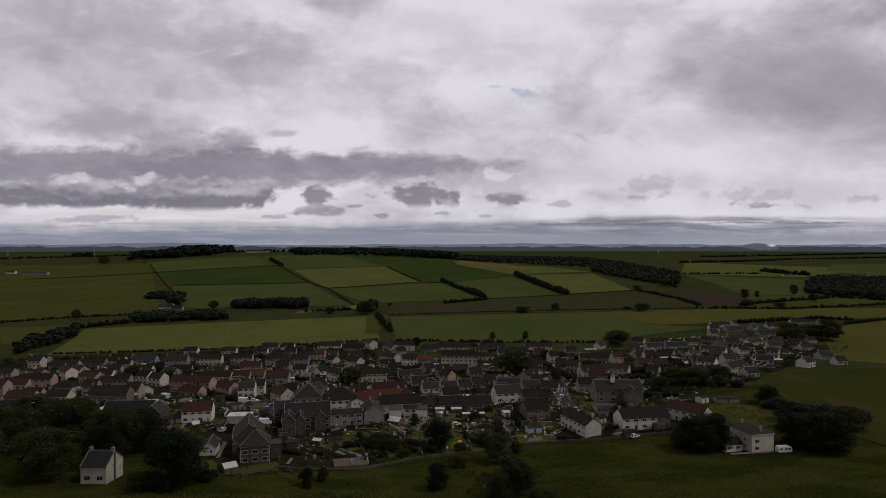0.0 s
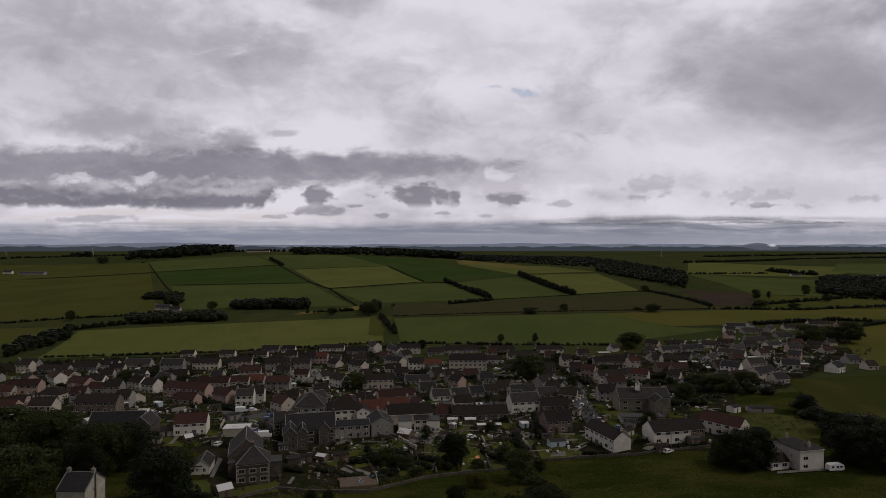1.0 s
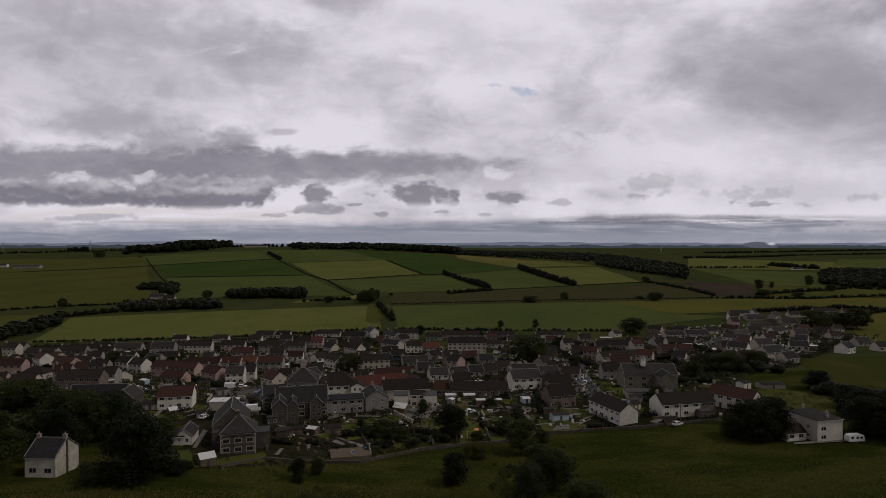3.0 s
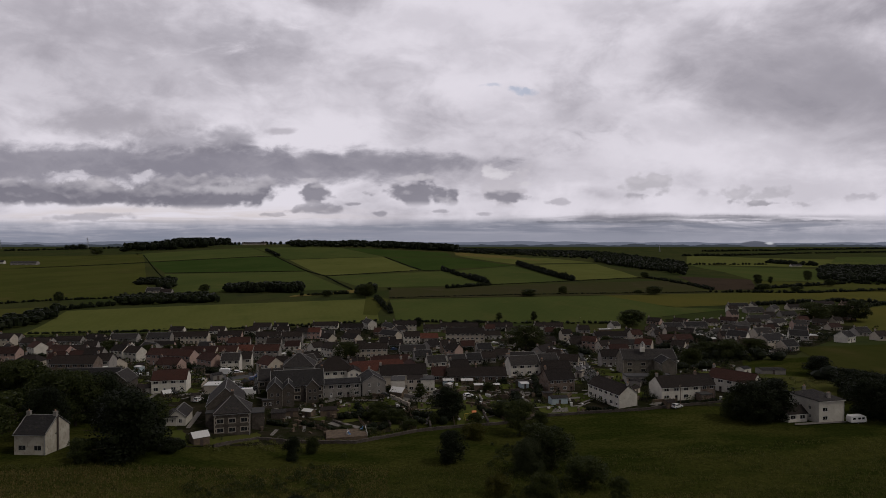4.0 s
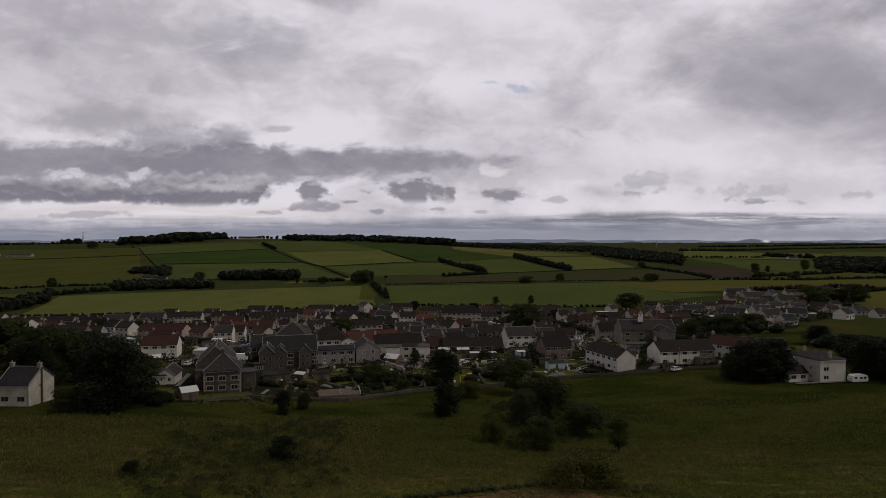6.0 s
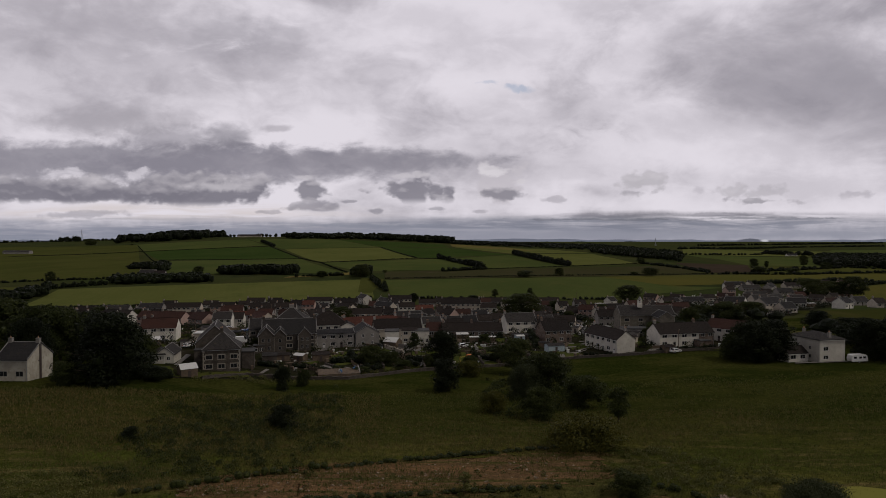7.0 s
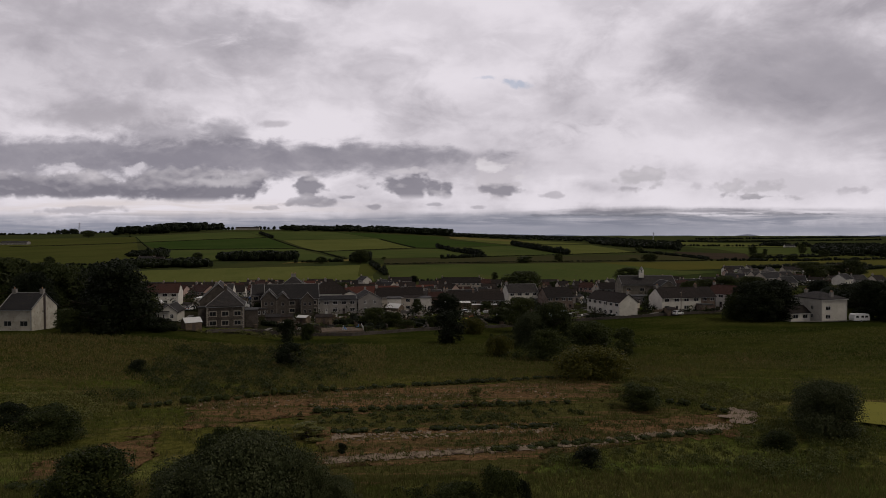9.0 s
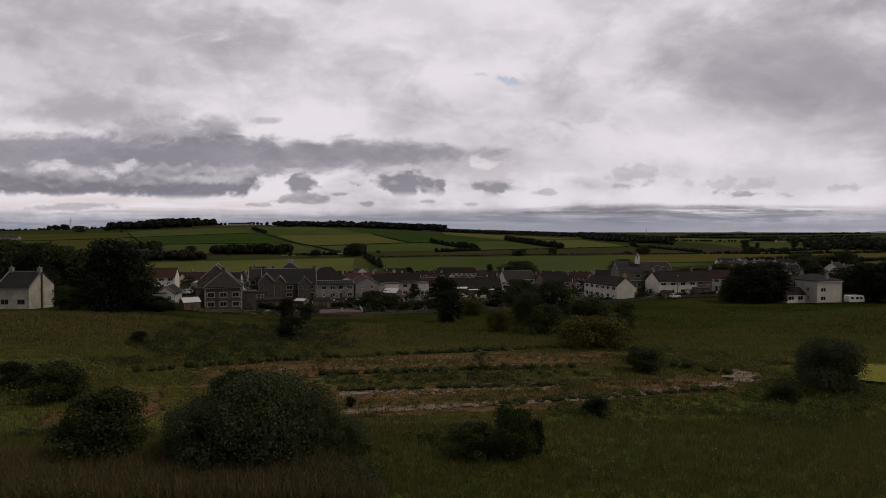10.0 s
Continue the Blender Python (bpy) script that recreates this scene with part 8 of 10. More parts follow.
sheet("bare_earth", ((-20.5, 107.5), (30.5, 116.0), (22.0, 127.0), (-23.0, 118.5)), M["grown"], 0.035, 60, 30, 1.7, "thinly grown-over earth between bare strips", "earth")
sheet("bare_earth", ((-17.0, 93.2), (4.0, 95.6), (7.5, 101.6), (-17.8, 97.6)), M["grown"], 0.045, 40, 20, 1.4, "reddish trodden earth with low weeds", "earth")
sheet("old_path", ((-16.2, 98.9), (11.1, 104.0), (11.4, 105.3), (-16.4, 100.6)), M["rubble"], 0.13, 60, 60, 0.35, "pale strip of broken concrete path", "path")
sheet("old_path", ((11.1, 104.0), (30.0, 110.2), (30.8, 112.0), (11.4, 105.3)), M["rubble"], 0.13, 40, 40, 0.3, "pale strip of broken concrete path", "path")
sheet("old_path", ((-17.3, 106.5), (-13.5, 107.4), (-13.6, 108.2), (-17.5, 107.8)), M["rubble"], 0.13, 8, 8, 0.1, "pale strip of broken concrete path", "path")
sheet("slab", ((30.9, 112.6), (33.6, 111.6), (36.9, 116.4), (34.2, 119.7)), M["concrete"], 0.16, 14, 14, 0.45, "pale cracked concrete slab", "slab")
sheet("bright_field", ((46.0, 111.5), (72.0, 96.0), (92.0, 112.0), (52.5, 121.5)), M["mown"], 0.35, 20, 20, 0.4, "bright yellow-green corner of a field", "field")

# trees and houses at the village's western end
plant("oak", -123.1, 189.5, 15.8, 19.4)
plant("oak", -155.8, 219.5, 16.3, 18.4)
plant("ash", -162.0, 240.9, 15.7, 17.9)
plant("oak", -140.3, 183.2, 17.0, 17.0)
plant("yew", 141.5, 224.3, 14.5, 19.0)
plant("yew", 147.0, 251.0, 10.5, 15.0)
plant("elder", 168.0, 252.9, 9.4, 14.1)
house(-185.0, 260.0, 0, 13.5, 7.5, chimneys=1, wall='grey')
house(-246.3, 329.9, 0, 15.3, 7.5, chimneys=1, wall='pink', roof='tile')
house(-194.8, 278.2, 0, 12.9, 7.5, chimneys=1, wall='pink', roof='tile')
house(-316.8, 414.2, 0, 19.2, 7.5, chimneys=1, wall='grey', storeys=1)
house(-247.6, 349.0, 4, 16.2, 7.5, chimneys=1, wall='cream', roof='tile', storeys=1)
house(-287.2, 394.5, 0, 14.7, 7.5, chimneys=1, wall='grey', storeys=1)

# more houses between the rows
house(107.5, 511.1, 5, 9.0, 7.5, storeys=1, wall='grey', roof='dark', chimneys=1)
house(-123.2, 489.4, 5, 9.0, 7.5, storeys=2, wall='grey', roof='dark', chimneys=1)
house(-70.1, 485.2, 5, 11.0, 7.5, storeys=1, wall='grey', roof='dark', chimneys=1)
house(-51.6, 497.7, 0, 9.0, 7.5, storeys=1, wall='brown', roof='tile', chimneys=1)
house(-33.1, 492.4, 45, 9.0, 7.5, storeys=2, wall='grey', roof='dark', chimneys=1)
house(4.0, 489.9, -35, 9.0, 7.5, storeys=1, wall='grey', roof='slate', chimneys=1)
house(32.8, 499.8, 0, 7.5, 7.5, storeys=2, wall='grey', roof='tile', chimneys=1)
house(79.4, 500.3, 0, 9.0, 7.5, storeys=1, wall='grey', roof='tile', chimneys=1)
house(137.2, 492.7, -40, 9.0, 7.5, storeys=1, wall='grey', roof='dark', chimneys=1)
house(160.9, 496.1, 45, 9.0, 7.5, storeys=1, wall='cream', roof='dark', chimneys=1)
house(182.3, 495.5, -40, 7.5, 7.5, storeys=1, wall='grey', roof='dark', chimneys=1)
house(-194.3, 471.4, 5, 13.0, 7.5, storeys=1, wall='cream', roof='dark', chimneys=1)
house(-134.3, 473.5, -35, 9.0, 7.5, storeys=1, wall='white', roof='dark', chimneys=1)
house(-86.7, 461.2, -40, 9.0, 7.5, storeys=1, wall='cream', roof='dark', chimneys=1)
house(85.0, 465.4, 10, 7.5, 7.5, storeys=2, wall='cream', roof='dark', chimneys=1)
house(129.1, 448.2, 10, 7.5, 7.5, storeys=2, wall='cream', roof='tile', chimneys=1)
house(150.4, 441.2, 5, 7.5, 7.5, storeys=2, wall='cream', roof='dark', chimneys=1)
house(174.5, 407.6, 0, 13.0, 7.5, storeys=1, wall='brown', roof='dark', chimneys=1)
house(-293.0, 435.8, 0, 9.0, 7.5, storeys=2, wall='cream', roof='dark', chimneys=1)
house(-230.1, 437.9, 10, 9.0, 7.5, storeys=1, wall='cream', roof='dark', chimneys=1)
house(-143.0, 431.8, -40, 7.5, 7.5, storeys=1, wall='grey', roof='dark', chimneys=1)
house(-113.7, 430.2, 5, 9.0, 7.5, storeys=1, wall='grey', roof='dark', chimneys=1)
house(-39.9, 437.5, 10, 11.0, 7.5, storeys=1, wall='cream', roof='dark', chimneys=1)
house(65.9, 441.7, 5, 13.0, 7.5, storeys=1, wall='pink', roof='dark', chimneys=1)
house(86.3, 444.3, -35, 11.0, 7.5, storeys=1, wall='grey', roof='dark', chimneys=1)
house(106.3, 429.4, -40, 9.0, 7.5, storeys=1, wall='grey', roof='dark', chimneys=1)
house(-245.4, 406.2, -35, 9.0, 7.5, storeys=1, wall='cream', roof='tile', chimneys=1)
house(-221.7, 410.2, 10, 7.5, 7.5, storeys=1, wall='grey', roof='dark', chimneys=1)
house(-200.8, 406.0, 0, 11.0, 7.5, storeys=1, wall='white', roof='dark', chimneys=1)
house(-175.9, 408.0, 10, 13.0, 7.5, storeys=1, wall='pink', roof='dark', chimneys=1)
house(-149.5, 405.1, 0, 7.5, 7.5, storeys=1, wall='cream', roof='slate', chimneys=1)
house(-129.4, 409.7, 10, 13.0, 7.5, storeys=2, wall='grey', roof='tile', chimneys=1)
house(-97.0, 411.2, 5, 9.0, 7.5, storeys=1, wall='white', roof='tile', chimneys=1)
house(-78.7, 405.1, 45, 7.5, 7.5, storeys=1, wall='white', roof='dark', chimneys=1)
house(-54.8, 411.2, 10, 7.5, 7.5, storeys=1, wall='pink', roof='dark', chimneys=1)
house(-33.2, 419.7, 10, 9.0, 7.5, storeys=1, wall='grey', roof='dark', chimneys=1)
house(-8.1, 417.4, 45, 9.0, 7.5, storeys=1, wall='grey', roof='dark', chimneys=1)
house(12.6, 412.1, 10, 9.0, 7.5, storeys=1, wall='brown', roof='tile', chimneys=1)
house(60.8, 414.7, 5, 9.0, 7.5, storeys=1, wall='brown', roof='dark', chimneys=1)
house(115.7, 413.7, 5, 9.0, 7.5, storeys=1, wall='grey', roof='slate', chimneys=1)
house(134.1, 391.7, -35, 7.5, 7.5, storeys=1, wall='cream', roof='dark', chimneys=1)
house(-263.0, 392.9, -40, 9.0, 7.5, storeys=1, wall='pink', roof='dark', chimneys=1)
house(-240.8, 384.8, -35, 9.0, 7.5, storeys=2, wall='white', roof='tile', chimneys=1)
house(-216.1, 386.0, 0, 11.0, 7.5, storeys=1, wall='white', roof='dark', chimneys=1)
house(-191.1, 386.4, 10, 13.0, 7.5, storeys=1, wall='grey', roof='slate', chimneys=1)
house(0.3, 393.6, 10, 9.0, 7.5, storeys=2, wall='brown', roof='dark', chimneys=1)
house(21.5, 396.7, 10, 9.0, 7.5, storeys=1, wall='grey', roof='slate', chimneys=1)
house(57.3, 387.1, 45, 11.0, 7.5, storeys=1, wall='grey', roof='dark', chimneys=1)
house(0.0, 371.6, -40, 7.5, 7.5, storeys=2, wall='pink', roof='dark', chimneys=1)
house(55.6, 364.6, -40, 9.0, 7.5, storeys=1, wall='grey', roof='dark', chimneys=1)
house(93.4, 367.0, 5, 11.0, 7.5, storeys=2, wall='grey', roof='tile', chimneys=1)
house(-117.0, 349.9, -40, 13.0, 7.5, storeys=1, wall='brown', roof='dark', chimneys=1)
house(-72.8, 353.5, 0, 7.5, 7.5, storeys=1, wall='white', roof='dark', chimneys=1)
house(107.3, 351.8, 45, 9.0, 7.5, storeys=1, wall='grey', roof='dark', chimneys=1)
house(-192.1, 330.1, 10, 7.5, 7.5, storeys=2, wall='grey', roof='tile', chimneys=1)
house(-166.3, 329.9, -40, 7.5, 7.5, storeys=1, wall='cream', roof='dark', chimneys=1)
house(-66.9, 332.4, 45, 9.0, 7.5, storeys=2, wall='brown', roof='dark', chimneys=1)
house(31.4, 333.1, 0, 7.5, 7.5, storeys=1, wall='pink', roof='slate', chimneys=1)
house(78.2, 330.6, 0, 9.0, 7.5, storeys=2, wall='grey', roof='dark', chimneys=1)
house(95.7, 322.0, -40, 7.5, 7.5, storeys=1, wall='brown', roof='dark', chimneys=1)
house(-208.2, 306.7, 10, 9.0, 7.5, storeys=1, wall='pink', roof='dark', chimneys=1)
house(-65.8, 313.0, 45, 11.0, 7.5, storeys=2, wall='grey', roof='slate', chimneys=1)
house(4.4, 319.1, 10, 9.0, 7.5, storeys=1, wall='white', roof='dark', chimneys=1)
hedge_line("hedge", [(-38.3, 237.3), (-30.5, 241.5)], 2.0, 2.4, 0.25, 90, "darkleaf", 0.3, 79, "clipped dark garden hedge", gaps=0.0)
hedge_line("hedge", [(-24.5, 250.9), (-17.4, 242.2)], 1.6, 2, 0.25, 90, "darkleaf", 0.3, 80, "clipped dark garden hedge", gaps=0.0)
hedge_line("hedge", [(-14.7, 237.3), (-9.7, 231.4)], 2, 2.4, 0.25, 90, "darkleaf", 0.3, 81, "clipped dark garden hedge", gaps=0.0)
hedge_line("hedge", [(8.1, 249.7), (17.0, 237.4)], 1.6, 2, 0.25, 90, "darkleaf", 0.3, 82, "clipped dark garden hedge", gaps=0.0)
hedge_line("hedge", [(23.4, 266.7), (23.4, 249.6)], 2.4, 3, 0.25, 90, "darkleaf", 0.3, 83, "clipped dark garden hedge", gaps=0.0)
hedge_line("hedge", [(-35.0, 252.8), (-29.1, 237.3)], 1.8, 2.4, 0.25, 90, "darkleaf", 0.3, 84, "clipped dark garden hedge", gaps=0.0)
hedge_line("hedge", [(-49.5, 230.1), (-38.4, 224.4)], 1.6, 2, 0.25, 90, "darkleaf", 0.3, 85, "clipped dark garden hedge", gaps=0.0)
hedge_line("hedge", [(-62.2, 226.0), (-53.2, 226.2)], 1.6, 2.2, 0.25, 90, "darkleaf", 0.3, 86, "clipped dark garden hedge", gaps=0.0)
hedge_line("hedge", [(45.7, 245.3), (54.6, 241.5)], 1.4, 1.6, 0.25, 90, "darkleaf", 0.3, 87, "clipped dark garden hedge", gaps=0.0)
hedge_line("hedge", [(-89.6, 218.2), (-78.4, 193.4)], 2.2, 2.6, 0.25, 90, "darkleaf", 0.3, 88, "clipped dark garden hedge", gaps=0.0)
hedge_line("hedge", [(-78.8, 191.0), (-71.7, 195.5)], 1.8, 2.2, 0.25, 90, "darkleaf", 0.3, 89, "clipped dark garden hedge", gaps=0.0)
hedge_line("hedge", [(70.9, 243.3), (93.3, 249.3)], 1.4, 1.6, 0.25, 90, "darkleaf", 0.3, 90, "clipped dark garden hedge", gaps=0.0)

# houses of the eastern end
house(303.1, 628.8, 45, 8.0, 7.5, storeys=1, wall='white', roof='dark', chimneys=1)
house(387.9, 619.5, 8, 11.0, 7.5, storeys=2, wall='pink', roof='tile', chimneys=1)
house(267.5, 599.9, 0, 9.0, 7.5, storeys=2, wall='white', roof='dark', chimneys=1)
house(344.2, 597.6, 8, 11.0, 7.5, storeys=2, wall='white', roof='dark', chimneys=1)
house(362.1, 596.9, -40, 8.0, 7.5, storeys=1, wall='white', roof='tile', chimneys=1)
house(258.2, 578.2, 12, 8.0, 7.5, storeys=2, wall='pink', roof='dark', chimneys=1)
house(292.5, 581.4, 0, 8.0, 7.5, storeys=1, wall='brown', roof='dark', chimneys=1)
house(344.4, 579.9, 0, 9.0, 7.5, storeys=1, wall='grey', roof='dark', chimneys=1)
house(358.6, 572.5, 0, 8.0, 7.5, storeys=1, wall='pink', roof='dark', chimneys=1)
house(175.9, 553.4, -40, 11.0, 7.5, storeys=1, wall='pink', roof='dark', chimneys=1)
house(197.1, 550.6, -40, 11.0, 7.5, storeys=1, wall='pink', roof='dark', chimneys=1)
house(261.7, 550.6, 0, 11.0, 7.5, storeys=1, wall='grey', roof='dark', chimneys=1)
house(300.8, 544.9, 0, 8.0, 7.5, storeys=2, wall='brown', roof='tile', chimneys=1)
house(314.9, 547.8, -40, 11.0, 7.5, storeys=1, wall='brown', roof='dark', chimneys=1)
house(337.6, 556.3, 12, 8.0, 7.5, storeys=1, wall='cream', roof='dark', chimneys=1)
house(167.0, 520.5, 45, 8.0, 7.5, storeys=1, wall='brown', roof='dark', chimneys=1)
house(250.5, 514.8, 0, 9.0, 7.5, storeys=1, wall='cream', roof='dark', chimneys=1)
house(264.4, 524.7, 12, 9.0, 7.5, storeys=1, wall='white', roof='dark', chimneys=1)
house(285.6, 524.4, 0, 11.0, 7.5, storeys=2, wall='pink', roof='slate', chimneys=1)
house(313.8, 523.4, 12, 11.0, 7.5, storeys=1, wall='cream', roof='tile', chimneys=1)
house(156.3, 479.1, 8, 9.0, 7.5, storeys=1, wall='grey', roof='dark', chimneys=1)
house(172.9, 478.1, 8, 11.0, 7.5, storeys=1, wall='white', roof='dark', chimneys=1)
house(222.8, 490.3, 12, 9.0, 7.5, storeys=1, wall='brown', roof='tile', chimneys=1)
house(246.3, 497.1, 12, 9.0, 7.5, storeys=2, wall='cream', roof='tile', chimneys=1)
house(264.2, 489.8, -40, 9.0, 7.5, storeys=2, wall='pink', roof='slate', chimneys=1)
house(188.1, 395.1, 8, 11.0, 7.5, storeys=2, wall='cream', roof='slate', chimneys=1)

# garden huts, walls, fences and cars between the houses
shed(29.4, 279.4, 12, 3.1, 4.0, 2.0, 'bluewood', 'sheet', 8)
shed(10.0, 482.2, -30, 4.1, 3.6, 2.3, 'timber', 'slate', 8)
shed(-4.9, 439.7, 5, 3.4, 2.9, 2.3, 'grey', 'sheet', 8)
field_wall([(-81.5, 251.7), (-72.2, 253.7)], 1.1, 'grey block garden wall', 'grey')
field_wall([(-148.8, 291.3), (-141.0, 292.0)], 0.9, 'grey block garden wall', 'grey')
field_wall([(-50.8, 343.0), (-43.2, 343.6)], 1.2, 'dark timber garden screen', 'timber')
car(-58.2, 326.0, 12, 'carwhite')
shed(-216.5, 405.3, 12, 3.3, 2.7, 2.2, 'timber', 'slate', 8)
shed(-234.6, 395.0, 40, 2.4, 3.1, 2.2, 'timber', 'slate', 8)
shed(-133.9, 286.0, 12, 2.6, 2.7, 2.1, 'timber', 'sheet', 8)
shed(36.8, 511.2, 12, 2.8, 2.8, 1.9, 'timber', 'dark', 16)
field_wall([(38.9, 435.9), (44.8, 437.1)], 1.4, 'grey block garden wall', 'grey')
field_wall([(-204.8, 390.7), (-196.5, 385.9)], 1.5, 'dark timber garden screen', 'timber')
field_wall([(40.3, 257.4), (44.9, 265.4)], 1.1, 'dark timber garden screen', 'timber')
car(-31.9, 357.2, 60, 'carwhite')
shed(141.0, 407.6, 5, 3.4, 3.8, 2.0, 'cream', 'sheet', 16)
shed(37.6, 293.0, 12, 3.2, 3.7, 2.4, 'timber', 'dark', 8)
shed(-47.4, 308.2, -30, 3.2, 3.0, 2.3, 'timber', 'dark', 8)
shed(30.5, 322.9, 60, 3.2, 3.5, 2.0, 'timber', 'sheet', 16)
field_wall([(-105.2, 272.1), (-99.3, 272.7)], 1.1, 'dark timber garden screen', 'timber')
field_wall([(-144.4, 277.4), (-145.1, 285.2)], 1.1, 'dark timber garden screen', 'timber')
field_wall([(93.6, 484.2), (99.3, 485.4)], 1.2, 'pale rendered garden wall', 'cream')
car(-8.8, 323.5, 95, 'carwhite')
shed(-0.5, 278.6, 60, 2.3, 2.4, 2.2, 'grey', 'sheet', 16)
shed(-222.8, 358.0, 60, 2.8, 3.6, 2.1, 'timber', 'dark', 8)
shed(55.6, 427.5, 60, 3.3, 2.7, 2.1, 'grey', 'slate', 24)
shed(-166.9, 280.9, 5, 2.8, 3.1, 2.3, 'grey', 'sheet', 16)
field_wall([(-95.3, 265.4), (-97.5, 275.7)], 1.1, 'pale rendered garden wall', 'cream')
field_wall([(76.2, 283.9), (75.6, 290.5)], 1.1, 'pale rendered garden wall', 'cream')
field_wall([(-120.7, 245.3), (-116.4, 245.7)], 1.0, 'dark timber garden screen', 'timber')
car(-109.6, 381.1, 60, 'carwhite')
shed(-1.0, 513.1, 60, 3.1, 2.2, 2.2, 'timber', 'dark', 8)
shed(-174.3, 273.5, 60, 4.3, 2.5, 2.2, 'grey', 'slate', 8)
shed(-165.8, 340.7, 60, 2.4, 3.3, 2.1, 'grey', 'slate', 24)
shed(-151.0, 330.6, 5, 3.8, 3.7, 2.3, 'timber', 'dark', 16)
field_wall([(43.0, 325.2), (47.2, 332.4)], 1.5, 'dark timber garden screen', 'timber')
field_wall([(-19.7, 266.3), (-14.5, 263.4)], 1.5, 'grey block garden wall', 'grey')
field_wall([(44.7, 458.8), (42.6, 468.8)], 1.6, 'dark timber garden screen', 'timber')
car(-14.5, 439.6, 12, 'cargrey')
shed(166.2, 345.3, -30, 3.4, 2.9, 2.1, 'cream', 'dark', 8)
shed(-143.8, 246.2, 12, 2.7, 2.5, 2.1, 'timber', 'dark', 16)
shed(16.5, 364.7, -30, 2.6, 3.8, 2.2, 'timber', 'slate', 24)
shed(46.1, 453.1, 12, 4.4, 2.8, 2.0, 'bluewood', 'slate', 24)
field_wall([(-119.0, 374.9), (-112.9, 376.1)], 1.6, 'dark timber garden screen', 'timber')
field_wall([(156.4, 471.0), (154.5, 479.9)], 1.1, 'pale rendered garden wall', 'cream')
field_wall([(-100.7, 284.0), (-96.8, 281.7)], 1.3, 'dark timber garden screen', 'timber')
car(66.6, 271.2, 60, 'carblue')
shed(87.7, 354.0, 12, 3.0, 2.7, 2.2, 'cream', 'slate', 8)
shed(-93.7, 378.6, 40, 3.3, 3.5, 2.0, 'grey', 'sheet', 8)
shed(73.9, 272.6, 60, 4.2, 3.9, 2.2, 'grey', 'dark', 16)
shed(-120.1, 422.4, 40, 3.3, 4.0, 2.4, 'cream', 'dark', 24)
field_wall([(136.6, 466.3), (134.3, 477.0)], 1.3, 'grey block garden wall', 'grey')
field_wall([(-172.3, 279.8), (-161.5, 280.7)], 1.3, 'dark stone garden wall', 'stone')
field_wall([(-111.1, 282.5), (-112.7, 290.1)], 1.6, 'dark timber garden screen', 'timber')
car(-54.7, 346.2, -40, 'carred')
shed(-100.5, 248.1, 40, 2.8, 3.8, 2.2, 'timber', 'sheet', 24)
shed(-271.3, 399.3, -30, 4.2, 3.0, 2.3, 'bluewood', 'slate', 16)
shed(-23.0, 358.1, 60, 2.5, 3.5, 2.2, 'timber', 'dark', 8)
shed(-217.9, 443.1, 40, 3.2, 2.8, 1.9, 'cream', 'sheet', 8)
field_wall([(1.4, 265.4), (0.8, 272.9)], 1.1, 'dark stone garden wall', 'stone')
field_wall([(-60.4, 374.5), (-50.6, 375.4)], 1.0, 'pale rendered garden wall', 'cream')
field_wall([(-85.1, 270.7), (-80.9, 268.3)], 1.1, 'grey block garden wall', 'grey')
car(-196.2, 341.7, 60, 'carwhite')
shed(-271.6, 405.7, -30, 3.1, 3.6, 2.3, 'bluewood', 'dark', 24)
shed(-150.7, 271.3, 60, 3.6, 3.9, 2.1, 'grey', 'sheet', 16)
shed(-139.1, 411.4, 40, 4.4, 3.0, 2.0, 'cream', 'sheet', 8)
shed(-64.3, 281.1, 5, 4.3, 2.5, 2.0, 'grey', 'dark', 16)
field_wall([(63.5, 283.2), (66.3, 288.0)], 1.1, 'dark timber garden screen', 'timber')
field_wall([(0.6, 270.9), (5.6, 279.6)], 1.1, 'dark timber garden screen', 'timber')
field_wall([(142.0, 488.2), (150.5, 483.3)], 1.3, 'dark timber garden screen', 'timber')
car(56.2, 356.0, 12, 'carred')
shed(86.5, 514.2, 60, 4.3, 3.7, 2.1, 'timber', 'sheet', 16)
shed(-164.1, 248.8, 12, 3.5, 2.7, 2.1, 'timber', 'dark', 16)
shed(56.7, 470.1, -30, 2.2, 3.2, 2.3, 'cream', 'slate', 24)
shed(53.3, 324.1, 5, 2.6, 3.2, 2.1, 'timber', 'sheet', 16)
field_wall([(-62.2, 302.2), (-55.9, 303.6)], 1.0, 'dark timber garden screen', 'timber')
field_wall([(-130.9, 243.0), (-125.2, 243.5)], 0.9, 'dark stone garden wall', 'stone')
field_wall([(97.4, 337.4), (100.1, 342.2)], 1.2, 'dark timber garden screen', 'timber')
car(-169.7, 396.5, 5, 'carblue')
shed(-32.8, 469.1, 5, 3.7, 2.7, 2.1, 'timber', 'slate', 24)
shed(-151.7, 368.4, 60, 3.4, 3.7, 2.4, 'grey', 'dark', 16)
shed(-112.7, 247.4, 12, 2.9, 3.4, 2.0, 'grey', 'dark', 16)
shed(-139.7, 279.5, -30, 3.2, 2.5, 2.3, 'bluewood', 'sheet', 24)
field_wall([(-166.2, 435.3), (-167.3, 440.6)], 1.3, 'dark timber garden screen', 'timber')
field_wall([(-22.1, 366.2), (-18.0, 366.5)], 1.0, 'grey block garden wall', 'grey')
field_wall([(-157.9, 398.9), (-160.1, 409.1)], 1.2, 'dark stone garden wall', 'stone')
car(-164.5, 258.8, -40, 'carblue')
shed(-154.7, 360.4, 40, 3.2, 2.3, 2.0, 'cream', 'sheet', 24)
